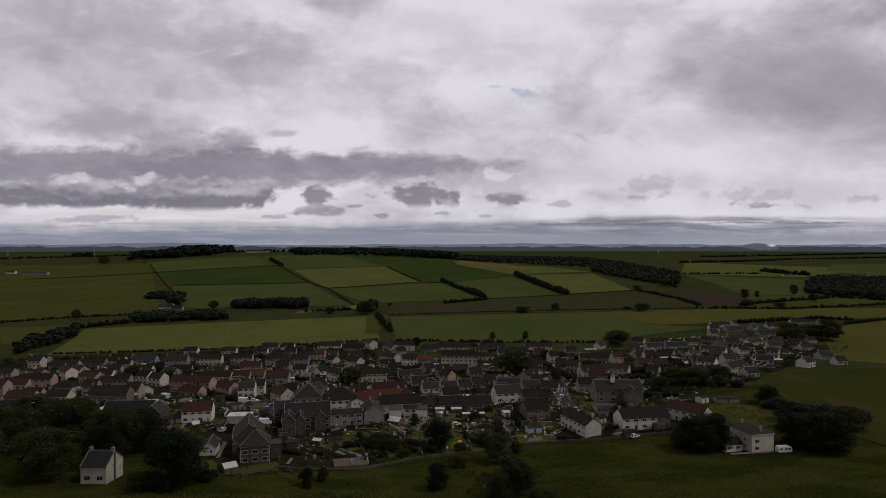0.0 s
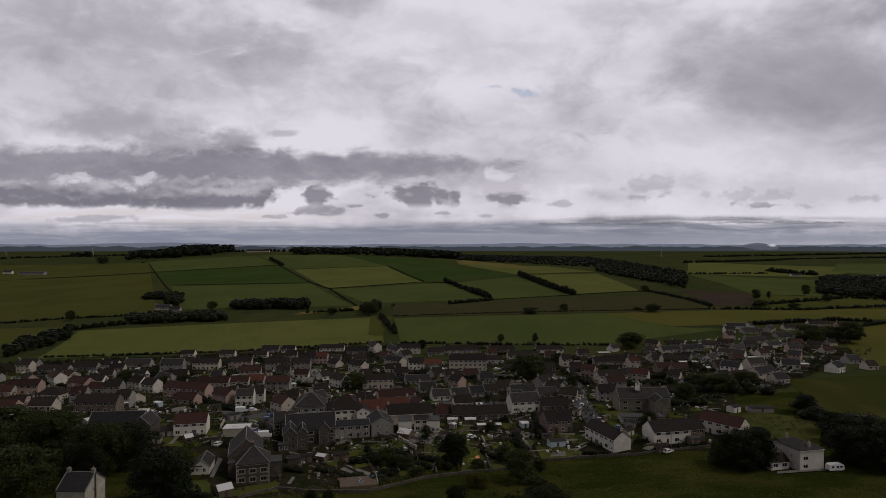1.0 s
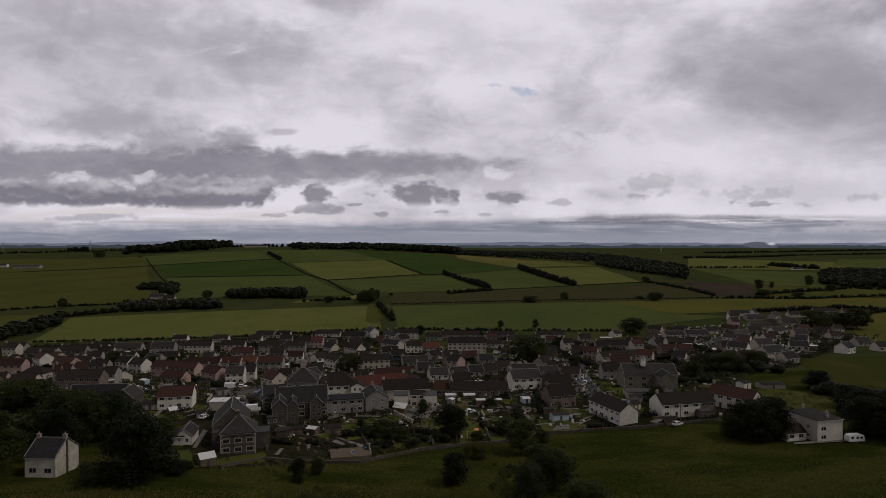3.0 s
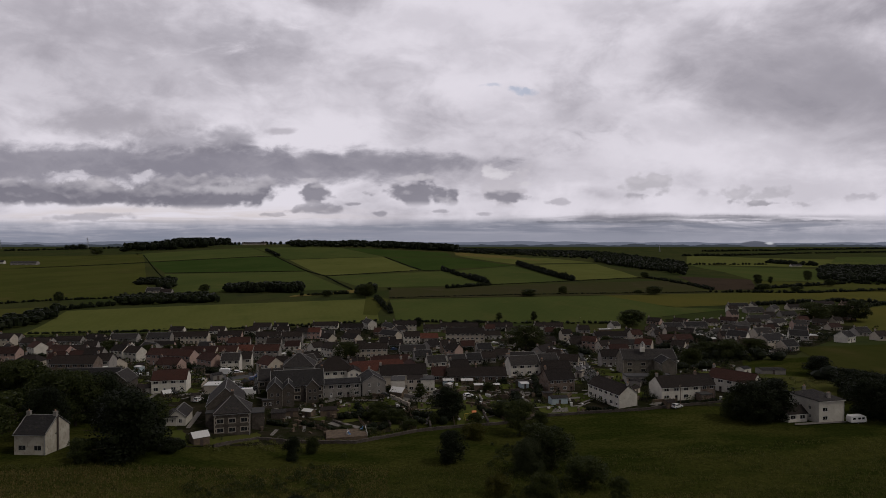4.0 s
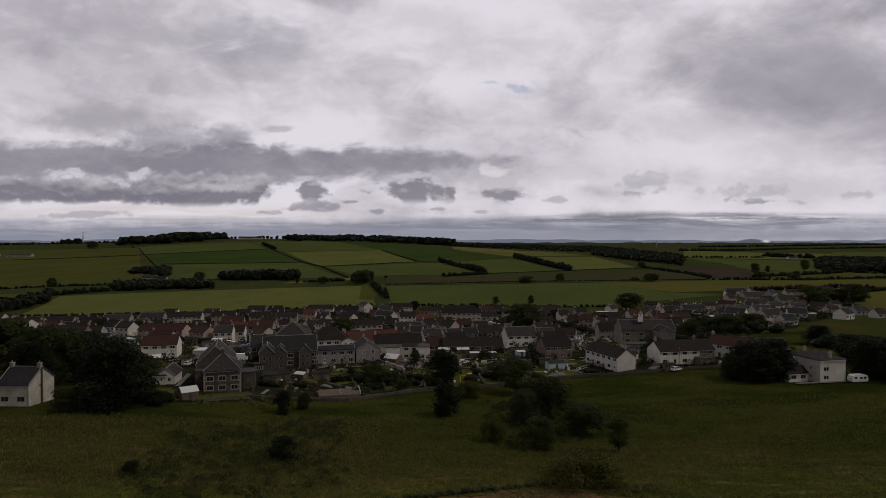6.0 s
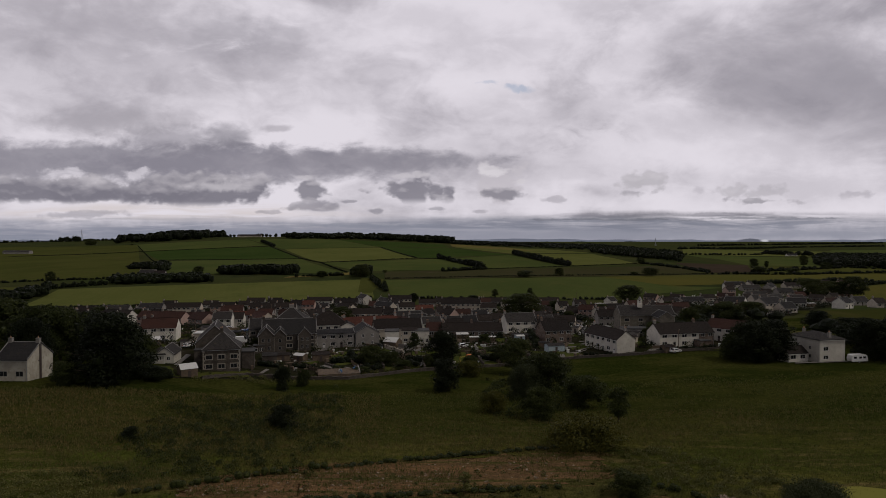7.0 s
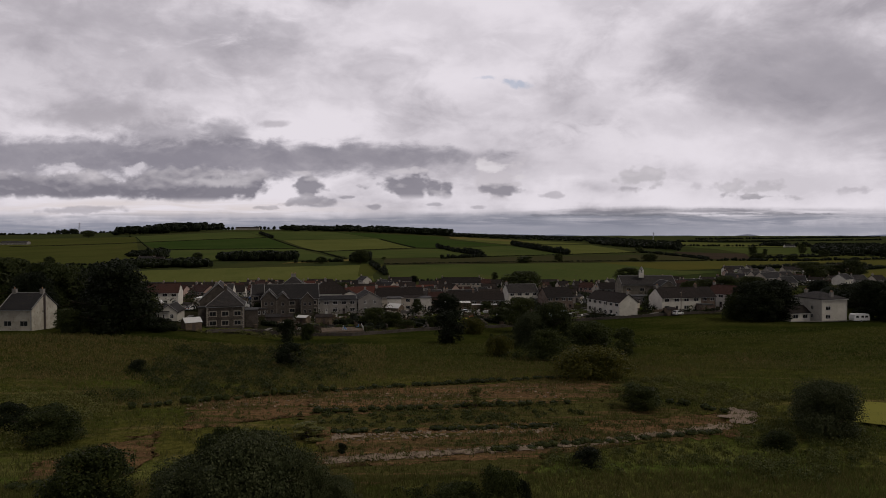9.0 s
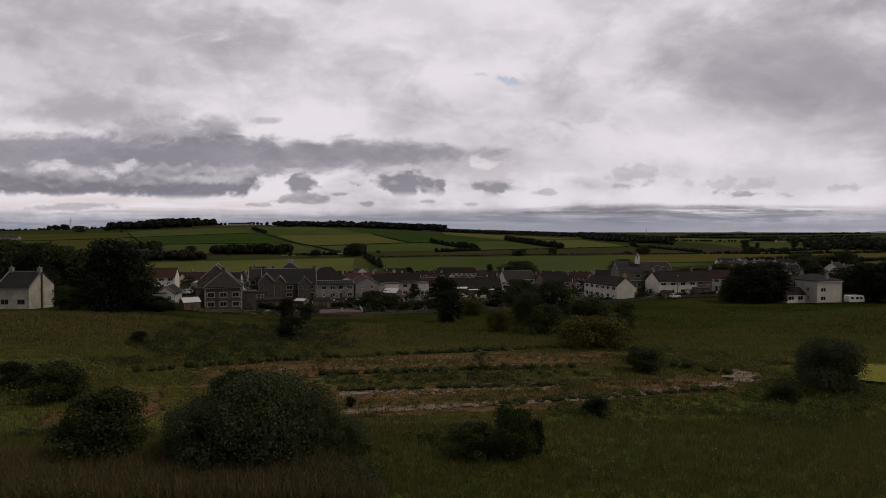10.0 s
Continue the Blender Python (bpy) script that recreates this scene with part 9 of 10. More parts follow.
shed(-172.6, 349.5, -30, 2.9, 3.5, 2.3, 'timber', 'slate', 16)
shed(-277.1, 418.4, 12, 2.7, 3.7, 2.3, 'timber', 'dark', 16)
shed(-4.4, 265.5, 40, 3.6, 2.9, 2.2, 'grey', 'dark', 24)
field_wall([(10.7, 259.2), (10.1, 266.3)], 1.0, 'grey block garden wall', 'grey')
field_wall([(-213.0, 332.9), (-213.3, 337.0)], 1.3, 'dark timber garden screen', 'timber')
field_wall([(-96.8, 345.7), (-90.9, 346.9)], 1.4, 'grey block garden wall', 'grey')
car(-80.7, 279.5, 95, 'carblue')
shed(-219.6, 333.6, 40, 2.3, 3.9, 1.9, 'cream', 'sheet', 16)
shed(-8.8, 412.8, 60, 3.6, 2.2, 2.1, 'timber', 'dark', 8)
shed(-42.7, 313.3, 5, 4.5, 3.8, 2.1, 'timber', 'sheet', 24)
shed(-147.5, 361.2, 12, 2.9, 3.5, 2.3, 'bluewood', 'dark', 24)
field_wall([(26.5, 425.0), (35.7, 419.7)], 1.1, 'grey block garden wall', 'grey')
field_wall([(71.5, 454.4), (77.2, 455.6)], 1.6, 'dark timber garden screen', 'timber')
field_wall([(-25.5, 403.3), (-26.2, 411.9)], 1.2, 'dark timber garden screen', 'timber')
car(37.9, 374.8, -40, 'cargrey')
shed(-30.5, 478.5, 12, 4.3, 3.2, 2.1, 'timber', 'dark', 24)
shed(-192.1, 345.4, 40, 3.8, 2.3, 2.4, 'grey', 'slate', 24)
shed(12.0, 316.6, 12, 2.9, 2.4, 2.4, 'cream', 'sheet', 24)
shed(-125.7, 360.3, 60, 2.9, 4.0, 2.0, 'grey', 'slate', 16)
field_wall([(55.9, 299.8), (59.2, 305.4)], 1.6, 'pale rendered garden wall', 'cream')
field_wall([(-92.6, 355.5), (-87.9, 355.9)], 1.2, 'dark timber garden screen', 'timber')
field_wall([(-91.7, 256.4), (-92.5, 266.1)], 1.5, 'dark timber garden screen', 'timber')
car(-115.5, 312.3, 12, 'cargrey')
shed(-93.8, 278.1, 40, 3.9, 3.8, 2.3, 'grey', 'slate', 16)
shed(1.2, 367.5, 60, 2.3, 2.8, 2.3, 'grey', 'slate', 24)
shed(198.2, 404.6, 60, 3.7, 3.2, 2.1, 'timber', 'dark', 8)
shed(135.2, 388.3, 5, 2.9, 3.3, 2.3, 'grey', 'dark', 24)
field_wall([(87.4, 402.8), (92.4, 411.4)], 1.1, 'dark timber garden screen', 'timber')
field_wall([(-92.0, 288.7), (-87.8, 296.0)], 1.2, 'dark timber garden screen', 'timber')
field_wall([(185.6, 418.5), (189.6, 418.9)], 1.4, 'dark timber garden screen', 'timber')
car(82.8, 280.0, 12, 'cargrey')
shed(-55.0, 304.4, 12, 3.1, 3.7, 2.2, 'bluewood', 'dark', 24)
shed(-16.3, 508.1, 5, 2.9, 3.3, 2.2, 'grey', 'dark', 8)
shed(-17.5, 318.9, 12, 2.2, 3.7, 2.2, 'timber', 'sheet', 24)
shed(-80.1, 268.3, -30, 3.9, 3.0, 2.0, 'timber', 'slate', 16)
field_wall([(-172.7, 342.5), (-173.1, 346.6)], 1.3, 'pale rendered garden wall', 'cream')
field_wall([(73.8, 495.6), (79.6, 492.2)], 1.4, 'dark stone garden wall', 'stone')
field_wall([(45.5, 397.9), (44.8, 405.9)], 0.9, 'pale rendered garden wall', 'cream')
car(-46.5, 356.7, -40, 'carwhite')
shed(68.8, 261.6, 40, 4.2, 2.8, 2.3, 'cream', 'dark', 24)
shed(-111.0, 301.9, 12, 4.3, 2.8, 2.3, 'timber', 'dark', 8)
shed(-16.8, 324.5, 5, 3.1, 2.9, 2.2, 'bluewood', 'sheet', 8)
shed(67.4, 341.7, 40, 3.1, 3.5, 2.3, 'cream', 'slate', 24)
field_wall([(125.3, 412.3), (128.2, 417.4)], 1.4, 'dark stone garden wall', 'stone')
field_wall([(70.3, 249.1), (79.2, 249.9)], 1.0, 'dark timber garden screen', 'timber')
field_wall([(-187.4, 377.4), (-188.2, 386.9)], 1.5, 'grey block garden wall', 'grey')
car(-131.4, 371.7, 95, 'cargrey')
shed(-158.2, 311.0, 40, 4.1, 2.3, 2.3, 'timber', 'sheet', 8)
shed(-107.9, 356.4, -30, 3.0, 3.8, 2.1, 'timber', 'slate', 24)
shed(-81.8, 244.6, 40, 2.6, 3.0, 2.2, 'timber', 'slate', 16)
shed(80.9, 273.8, 5, 2.5, 3.7, 2.4, 'cream', 'dark', 24)
field_wall([(34.6, 395.4), (42.4, 396.1)], 1.4, 'pale rendered garden wall', 'cream')
field_wall([(63.4, 248.5), (67.8, 256.0)], 1.0, 'dark timber garden screen', 'timber')
field_wall([(150.7, 386.8), (155.4, 387.8)], 1.2, 'dark timber garden screen', 'timber')
car(87.4, 476.9, 5, 'carred')
shed(-205.7, 349.7, 12, 2.4, 2.3, 1.9, 'grey', 'sheet', 8)
shed(-156.4, 254.8, -30, 4.3, 3.5, 2.4, 'bluewood', 'dark', 8)
shed(193.3, 412.8, 40, 3.0, 3.9, 2.2, 'timber', 'dark', 8)
shed(152.3, 368.2, 12, 3.6, 4.0, 1.9, 'cream', 'slate', 24)
field_wall([(-131.8, 276.1), (-133.1, 282.1)], 1.4, 'dark stone garden wall', 'stone')
field_wall([(4.6, 256.5), (11.8, 252.4)], 0.9, 'dark timber garden screen', 'timber')
field_wall([(-216.0, 424.1), (-210.7, 424.5)], 1.6, 'dark timber garden screen', 'timber')
car(-33.9, 412.1, 5, 'carblue')
shed(-144.7, 314.6, -30, 3.9, 2.7, 2.3, 'bluewood', 'sheet', 8)
shed(35.7, 262.5, 5, 3.6, 2.7, 2.1, 'timber', 'slate', 8)
shed(-136.7, 274.9, 5, 4.3, 2.7, 2.1, 'timber', 'slate', 16)
shed(-90.0, 245.6, 12, 2.8, 3.2, 2.2, 'grey', 'dark', 16)
field_wall([(-288.6, 428.2), (-289.8, 433.9)], 1.3, 'pale rendered garden wall', 'cream')
field_wall([(-30.7, 266.8), (-25.8, 264.0)], 1.4, 'dark timber garden screen', 'timber')
field_wall([(-129.1, 297.2), (-125.5, 303.5)], 1.5, 'grey block garden wall', 'grey')
car(-177.7, 336.4, 5, 'cargrey')
shed(117.7, 386.6, -30, 2.5, 3.6, 2.3, 'timber', 'dark', 16)
shed(54.2, 294.7, -30, 2.9, 2.8, 2.3, 'cream', 'slate', 16)
shed(-184.0, 423.0, -30, 2.6, 3.3, 2.2, 'bluewood', 'slate', 24)
shed(-138.9, 291.0, 12, 4.1, 2.3, 1.9, 'cream', 'sheet', 16)
field_wall([(17.8, 265.1), (21.7, 262.8)], 1.4, 'dark timber garden screen', 'timber')
field_wall([(37.9, 465.5), (47.1, 460.2)], 1.6, 'dark timber garden screen', 'timber')
field_wall([(-46.8, 322.0), (-39.4, 323.6)], 1.5, 'pale rendered garden wall', 'cream')
car(-211.9, 436.9, -40, 'carred')
shed(162.1, 405.1, 5, 2.5, 3.4, 2.3, 'timber', 'sheet', 24)
shed(-198.2, 323.4, 5, 4.1, 2.7, 2.0, 'grey', 'sheet', 8)
shed(-50.7, 337.0, 12, 4.1, 3.6, 2.0, 'timber', 'dark', 16)
sheet("lawn", ((-37.3, 231.3), (-29.9, 236.1), (-28.3, 244.6), (-35.9, 242.1)), M["lawn"], 0.3, 8, 8, 0.25, "mown green garden lawn", "lawn")
sheet("lawn", ((-26.9, 231.4), (-21.4, 237.3), (-24.3, 248.4), (-28.5, 245.9)), M["lawn"], 0.3, 8, 8, 0.25, "mown green garden lawn", "lawn")
sheet("lawn", ((-12.0, 231.4), (-2.2, 233.7), (-4.1, 249.7), (-11.7, 248.4)), M["lawn"], 0.3, 8, 8, 0.25, "mown green garden lawn", "lawn")
sheet("lawn", ((-7.8, 252.9), (0.5, 254.9), (-1.8, 264.6), (-8.7, 263.1)), M["lawn"], 0.3, 8, 8, 0.25, "mown green garden lawn", "lawn")
sheet("lawn", ((18.0, 237.4), (27.3, 241.9), (25.3, 256.0), (18.6, 252.2)), M["lawn"], 0.3, 8, 8, 0.25, "mown green garden lawn", "lawn")
sheet("lawn", ((-48.1, 236.4), (-42.9, 234.2), (-43.6, 243.2), (-48.4, 243.7)), M["lawn"], 0.3, 8, 8, 0.25, "mown green garden lawn", "lawn")
fence([(-12.3, 224.4), (-14.8, 240.3), (-16.9, 254.8)])
fence([(-0.1, 229.1), (-0.9, 246.5), (-1.8, 264.6)])
fence([(-21.4, 237.3), (-13.2, 249.6)])
fence([(17.4, 232.6), (29.1, 241.1)])
fence([(-26.0, 218.8), (-30.2, 231.3), (-33.3, 240.3)])
field_wall([(-20.6, 227.9), (-23.8, 243.4), (-26.3, 257.5)], high=1.1, label='dark stone garden wall')
field_wall([(-7.8, 226.7), (-9.2, 243.4)], high=1.1, label='dark stone garden wall')
field_wall([(10.8, 231.4), (10.0, 246.5)], high=1.1, label='dark stone garden wall')
field_wall([(28.0, 240.0), (27.1, 254.6)], high=1.1, label='dark stone garden wall')

# ---- undergrowth and litter ----
def clear_of_houses(x, y, room=0.6):
    for hx, hy, turn, L, W in TAKEN:
        dx, dy = x - hx, y - hy
        if dx * dx + dy * dy > 900:
            continue
        r = math.radians(-turn)
        lx, ly = dx * math.cos(r) - dy * math.sin(r), dx * math.sin(r) + dy * math.cos(r)
        if abs(lx) < L / 2 + room and -room < ly < W + room:
            return False
    return True


def shrubs(name, count, zone, low, high, leaf, per, mat, seed, label, keep=None, flat=1.0):
    """Low shrubs scattered over a stretch of ground, thinning out raggedly to its edges, as one body of growth."""
    rng = np.random.RandomState(seed)
    a, b, c, d = (np.array(p, float) for p in zone)
    s, t = rng.uniform(0, 1, (2, count, 1))
    p = a * (1 - s) * (1 - t) + b * s * (1 - t) + c * s * t + d * (1 - s) * t
    if keep:
        ok = np.array([keep(x, y) for x, y in p])
    else:
        e = np.maximum(np.abs(2 * s - 1), np.abs(2 * t - 1))[:, 0] * 0.5 + 0.5 * np.hypot(2 * s - 1, 2 * t - 1)[:, 0]
        w = drift(p[:, 0], p[:, 1], 0.16, seed)
        ok = (e + 0.45 * w + rng.normal(0, 0.08, count) < 0.93) & (drift(p[:, 0], p[:, 1], 0.5, seed + 1) + rng.normal(0, 0.4, count) > -0.55)
    p = p[ok]
    n = len(p)
    h = rng.uniform(low, high, n) * (1 + 0.35 * drift(p[:, 0], p[:, 1], 0.25, seed + 2))
    r = h * rng.uniform(0.45, 0.8, n) * flat
    v = rng.normal(0, 1, (n, per, 3))
    v /= np.linalg.norm(v, axis=2, keepdims=True)
    v[..., 2] = np.abs(v[..., 2])
    base = np.column_stack([p, land(p[:, 0], p[:, 1]) + 0.02])[:, None, :]
    q = base + v * np.stack([r, r, h], 1)[:, None, :] * rng.uniform(0.75, 1.05, (n, per, 1))
    ob = new(name, quad_mesh(name, leaf_quads(q.reshape(-1, 3), v.reshape(-1, 3), leaf, rng, 1.4), M[mat]))
    return tagged(ob, label, "undergrowth", "", "stuff")


def tufts(name, count, zone, low, high, wide, mat, seed, label, blades=5, patchy=0.0):
    """Tussocks of upright blades over a four-sided stretch of ground."""
    rng = np.random.RandomState(seed)
    a, b, c, d = (np.array(p, float) for p in zone)
    s, t = rng.uniform(0, 1, (2, count, 1))
    p = a * (1 - s) * (1 - t) + b * s * (1 - t) + c * s * t + d * (1 - s) * t
    if patchy:
        keep = drift(p[:, 0], p[:, 1], 0.07, seed) + 0.5 * drift(p[:, 0], p[:, 1], 0.31, seed + 2) + rng.normal(0, 0.3, count) > 0.15 - patchy
        p = p[keep]
        count = len(p)
    p = np.repeat(p, blades, 0) + rng.normal(0, 0.16, (count * blades, 2))
    z = land(p[:, 0], p[:, 1])
    n = len(p)
    h = rng.uniform(low, high, n)
    yaw = rng.uniform(0, math.pi, n)
    w = wide * rng.uniform(0.6, 1.3, n)
    lean = rng.normal(0, 0.28, (n, 2)) * h[:, None]
    ax = np.stack([np.cos(yaw), np.sin(yaw)], 1) * w[:, None]
    base = np.column_stack([p, z - 0.03])
    top = np.column_stack([p + lean, z + h])
    e = np.column_stack([ax, np.zeros(n)])
    verts = np.stack([base - e, base + e, top + e * 0.25, top - e * 0.25], 1).reshape(-1, 3)
    ob = new(name, quad_mesh(name, verts, M[mat]))
    return tagged(ob, label, "grass", "", "stuff")


def stones(name, count, zone, low, high, mat, seed, label):
    """Broken stones strewn over the ground, each a skewed block."""
    rng = np.random.RandomState(seed)
    a, b, c, d = (np.array(p, float) for p in zone)
    s = Shape()
    for _ in range(count):
        u_, v_ = rng.uniform(0, 1, 2)
        p = a * (1 - u_) * (1 - v_) + b * u_ * (1 - v_) + c * u_ * v_ + d * (1 - u_) * v_
        r = rng.uniform(low, high)
        m = Matrix.Translation(spot(p[0], p[1], r * 0.15)) @ pose(0, 0, 0, rng.uniform(-25, 25), rng.uniform(-25, 25), rng.uniform(0, 360))
        s.box(-r, -r * rng.uniform(0.5, 0.9), -r * 0.4, r, r * rng.uniform(0.5, 0.9), r * rng.uniform(0.3, 0.6), 0, m)
    ob = new(name, s.mesh(name, M[mat]))
    return tagged(ob, label, "stones", "", "stuff")


def heads(name, count, zone, low, high, size, mat, seed, label):
    """Flat flower heads standing in the grass."""
    rng = np.random.RandomState(seed)
    a, b, c, d = (np.array(p, float) for p in zone)
    s, t = rng.uniform(0, 1, (2, count, 1))
    p = a * (1 - s) * (1 - t) + b * s * (1 - t) + c * s * t + d * (1 - s) * t
    p = np.repeat(p, 4, 0) + rng.normal(0, 0.25, (count * 4, 2))
    q = np.column_stack([p, land(p[:, 0], p[:, 1]) + rng.uniform(low, high, count * 4)])
    up = np.tile((0.0, 0.0, 1.0), (len(q), 1))
    ob = new(name, quad_mesh(name, leaf_quads(q, up, size, rng, 1.0), M[mat]))
    return tagged(ob, label, "flowers", "", "stuff")



def plots(name, count, zone, long, wide, lift, mat, seed, label, category):
    """Small laid patches between the houses (paths, drives, grass plots), each following the ground, as one body."""
    rng = np.random.RandomState(seed)
    a, b, c, d = (np.array(p, float) for p in zone)
    verts, faces = [], []
    for _ in range(count):
        u_, v_ = rng.uniform(0, 1, 2)
        p = a * (1 - u_) * (1 - v_) + b * u_ * (1 - v_) + c * u_ * v_ + d * (1 - u_) * v_
        if not clear_of_houses(p[0], p[1], 1.2):
            continue
        yaw = rng.choice((0.1, 0.1 + math.pi / 2, -0.3, 0.8)) + rng.normal(0, 0.08)
        l, w = rng.uniform(*long) / 2, rng.uniform(*wide) / 2
        ex, ey = np.array((math.cos(yaw), math.sin(yaw))) * l, np.array((-math.sin(yaw), math.cos(yaw))) * w
        n = 4
        base = len(verts)
        rise = lift + rng.uniform(0, 0.04)
        for k in range(n + 1):
            for e in (-1, 1):
                q = p + ex * (2 * k / n - 1) + ey * e
                verts.append((q[0], q[1], float(land(q[0], q[1])) + rise))
        for k in range(n):
            i0 = base + 2 * k
            faces.append((i0, i0 + 2, i0 + 3, i0 + 1))
    ob = new(name, mesh_of(name, verts, faces, [M[mat]]))
    return tagged(ob, label, category, "", "stuff")


def litter(name, count, zone, low, high, mat, seed, label):
    """Small garden things seen from afar, bins, tubs, benches and boxes, standing between the houses."""
    rng = np.random.RandomState(seed)
    a, b, c, d = (np.array(p, float) for p in zone)
    s = Shape()
    for _ in range(count):
        u_, v_ = rng.uniform(0, 1, 2)
        p = a * (1 - u_) * (1 - v_) + b * u_ * (1 - v_) + c * u_ * v_ + d * (1 - u_) * v_
        if not clear_of_houses(p[0], p[1], 0.8):
            continue
        l, w, h = rng.uniform(low, high), rng.uniform(low, high) * 0.6, rng.uniform(low, high) * 0.8
        m = Matrix.Translation(spot(p[0], p[1], 0.1)) @ pose(0, 0, 0, 0, 0, rng.uniform(0, 180))
        s.box(-l / 2, -w / 2, 0, l / 2, w / 2, h * 0.85, 0, m)
        s.box(-l / 2 - 0.05, -w / 2 - 0.05, h * 0.85, l / 2 + 0.05, w / 2 + 0.05, h, 0, m)
    ob = new(name, s.mesh(name, M[mat]))
    return tagged(ob, label, "clutter", "", "stuff")


TOWN = ((-162.9, 240.6), (100.2, 248.7), (235, 540), (-313, 440))
EAST = ((144.9, 348.8), (174.5, 344.6), (372, 600), (205, 580))
GARDENS = ((-60.0, 216.0), (48.0, 244.0), (52.0, 300.0), (-70.0, 262.0))
plots("garden_paths", 520, TOWN, (4, 12), (0.9, 2.2), 0.24, "paving", 201, "pale paved paths and drives between the houses", "path")
plots("garden_lawns", 420, TOWN, (5, 12), (4, 8), 0.17, "lawn", 202, "small green lawns between the houses", "lawn")
plots("garden_paths", 150, EAST, (4, 12), (0.9, 3.0), 0.26, "paving", 203, "pale paved paths and drives between the houses", "path")
plots("garden_lawns", 90, EAST, (5, 12), (4, 8), 0.19, "lawn", 204, "small green lawns between the houses", "lawn")
plots("garden_paths", 45, GARDENS, (4, 10), (0.7, 1.4), 0.36, "paving", 205, "pale paved paths in the back gardens", "path")
litter("garden_clutter", 400, TOWN, 0.6, 1.5, "frame", 206, "pale bins, tubs and garden furniture")
litter("garden_clutter", 420, TOWN, 0.6, 1.9, "timber", 207, "brown timber boxes and garden furniture")
litter("garden_clutter", 200, EAST, 0.7, 2.0, "frame", 208, "pale bins, tubs and garden furniture")
litter("garden_clutter", 60, GARDENS, 0.4, 1.0, "frame", 209, "pale tubs and furniture in the back gardens")
litter("garden_clutter", 150, GARDENS, 0.5, 1.6, "timber", 210, "brown timber boxes in the back gardens")

# undergrowth, grass and stones
shrubs("shrubbery", 1000, ((-169.3, 239.8), (102.2, 244.7), (213, 527), (-297, 427)), 0.7, 2.8, 0.34, 60, "leaf", 41, "dark shrubs and hedges filling the gardens", clear_of_houses)
shrubs("shrubbery", 500, ((-169.3, 239.8), (102.2, 244.7), (213, 527), (-297, 427)), 0.8, 3.4, 0.34, 60, "darkleaf", 42, "dark shrubs and hedges filling the gardens", clear_of_houses)
shrubs("shrubbery", 650, ((104.2, 314.7), (172.0, 341.3), (362, 542), (193, 571)), 0.9, 4.0, 0.36, 70, "darkleaf", 43, "dark shrubs and hedges filling the gardens", clear_of_houses)
shrubs("shrubbery", 60, ((-73.7, 196.7), (-13.2, 224.4), (-1.8, 263.1), (-87.0, 238.1)), 0.4, 1.4, 0.2, 70, "leaf", 44, "garden shrubs behind the stone halls", clear_of_houses)
shrubs("weeds", 800, ((-56.7, 123.2), (-17.0, 127.4), (-28.0, 200.0), (-63.4, 170.6)), 0.5, 1.5, 0.14, 110, "leaf", 45, "nettles and brambles in the rough field", None, 1.6)
shrubs("weeds", 260, ((-53.2, 98.8), (-43.9, 107.7), (-53.9, 128.4), (-75.7, 129.0)), 0.5, 1.5, 0.16, 90, "weed", 46, "nettles and brambles in the rough field", None, 1.5)
shrubs("weeds", 130, ((-12.5, 86.3), (2.1, 86.2), (2.8, 92.7), (-12.2, 92.4)), 0.2, 0.7, 0.13, 100, "leaf", 47, "brambles beside the bushes", None, 1.6)
shrubs("weeds", 260, ((-19.1, 78.0), (-9.7, 78.3), (-12.5, 86.3), (-21.4, 87.3)), 0.4, 1.0, 0.12, 120, "willow", 48, "pale-leaved brambles in the foreground", None, 1.6)
shrubs("weeds", 260, ((20.0, 94.7), (36.5, 92.0), (46.5, 109.8), (35.4, 116.4)), 0.3, 1.2, 0.13, 110, "nettle", 49, "brambles beside the concrete slab", None, 1.7)
shrubs("weeds", 340, ((19.7, 126.4), (40.5, 113.6), (48.6, 129.6), (27.1, 144.4)), 0.3, 1.0, 0.14, 80, "weed", 50, "weeds along the field edge", None, 1.6)
shrubs("weeds", 210, ((-23.1, 110.8), (12.8, 114.1), (15.4, 121.0), (-25.2, 118.0)), 0.2, 0.6, 0.13, 80, "nettle", 51, "green weeds in rows on bare earth", None, 1.7)
shrubs("weeds", 300, ((-39.4, 107.5), (31.8, 115.2), (24.4, 136.0), (-43.6, 123.7)), 0.15, 0.6, 0.12, 50, "weed", 52, "scattered weeds on bare earth", None, 1.6)
shrubs("weeds", 260, ((-17.1, 97.6), (28.9, 108.0), (32.4, 116.5), (-17.7, 109.1)), 0.15, 0.6, 0.12, 50, "weed", 53, "scattered weeds on bare earth", None, 1.6)
shrubs("weeds", 260, ((4.5, 158.5), (32.7, 158.2), (36.3, 230.2), (10.1, 217.0)), 0.4, 1.6, 0.2, 80, "leaf", 54, "brambles between the field bushes", None, 1.5)
shrubs("weeds", 160, ((-67.1, 190.2), (-8.4, 220.9), (-8.7, 232.5), (-71.6, 201.0)), 0.3, 1.2, 0.2, 70, "weed", 55, "weeds below the garden wall", None, 1.6)
shrubs("weeds", 200, ((103.9, 263.2), (135.0, 248.0), (157.1, 282.2), (133.8, 298.1)), 0.4, 1.2, 0.25, 60, "weed", 57, "weeds on the bank beside the villa", None, 1.8)
shrubs("shrubbery", 420, ((-169.3, 239.8), (102.2, 244.7), (213, 527), (-297, 427)), 2.2, 5.0, 0.36, 130, "darkleaf", 81, "dark garden trees and tall shrubs between houses", clear_of_houses)
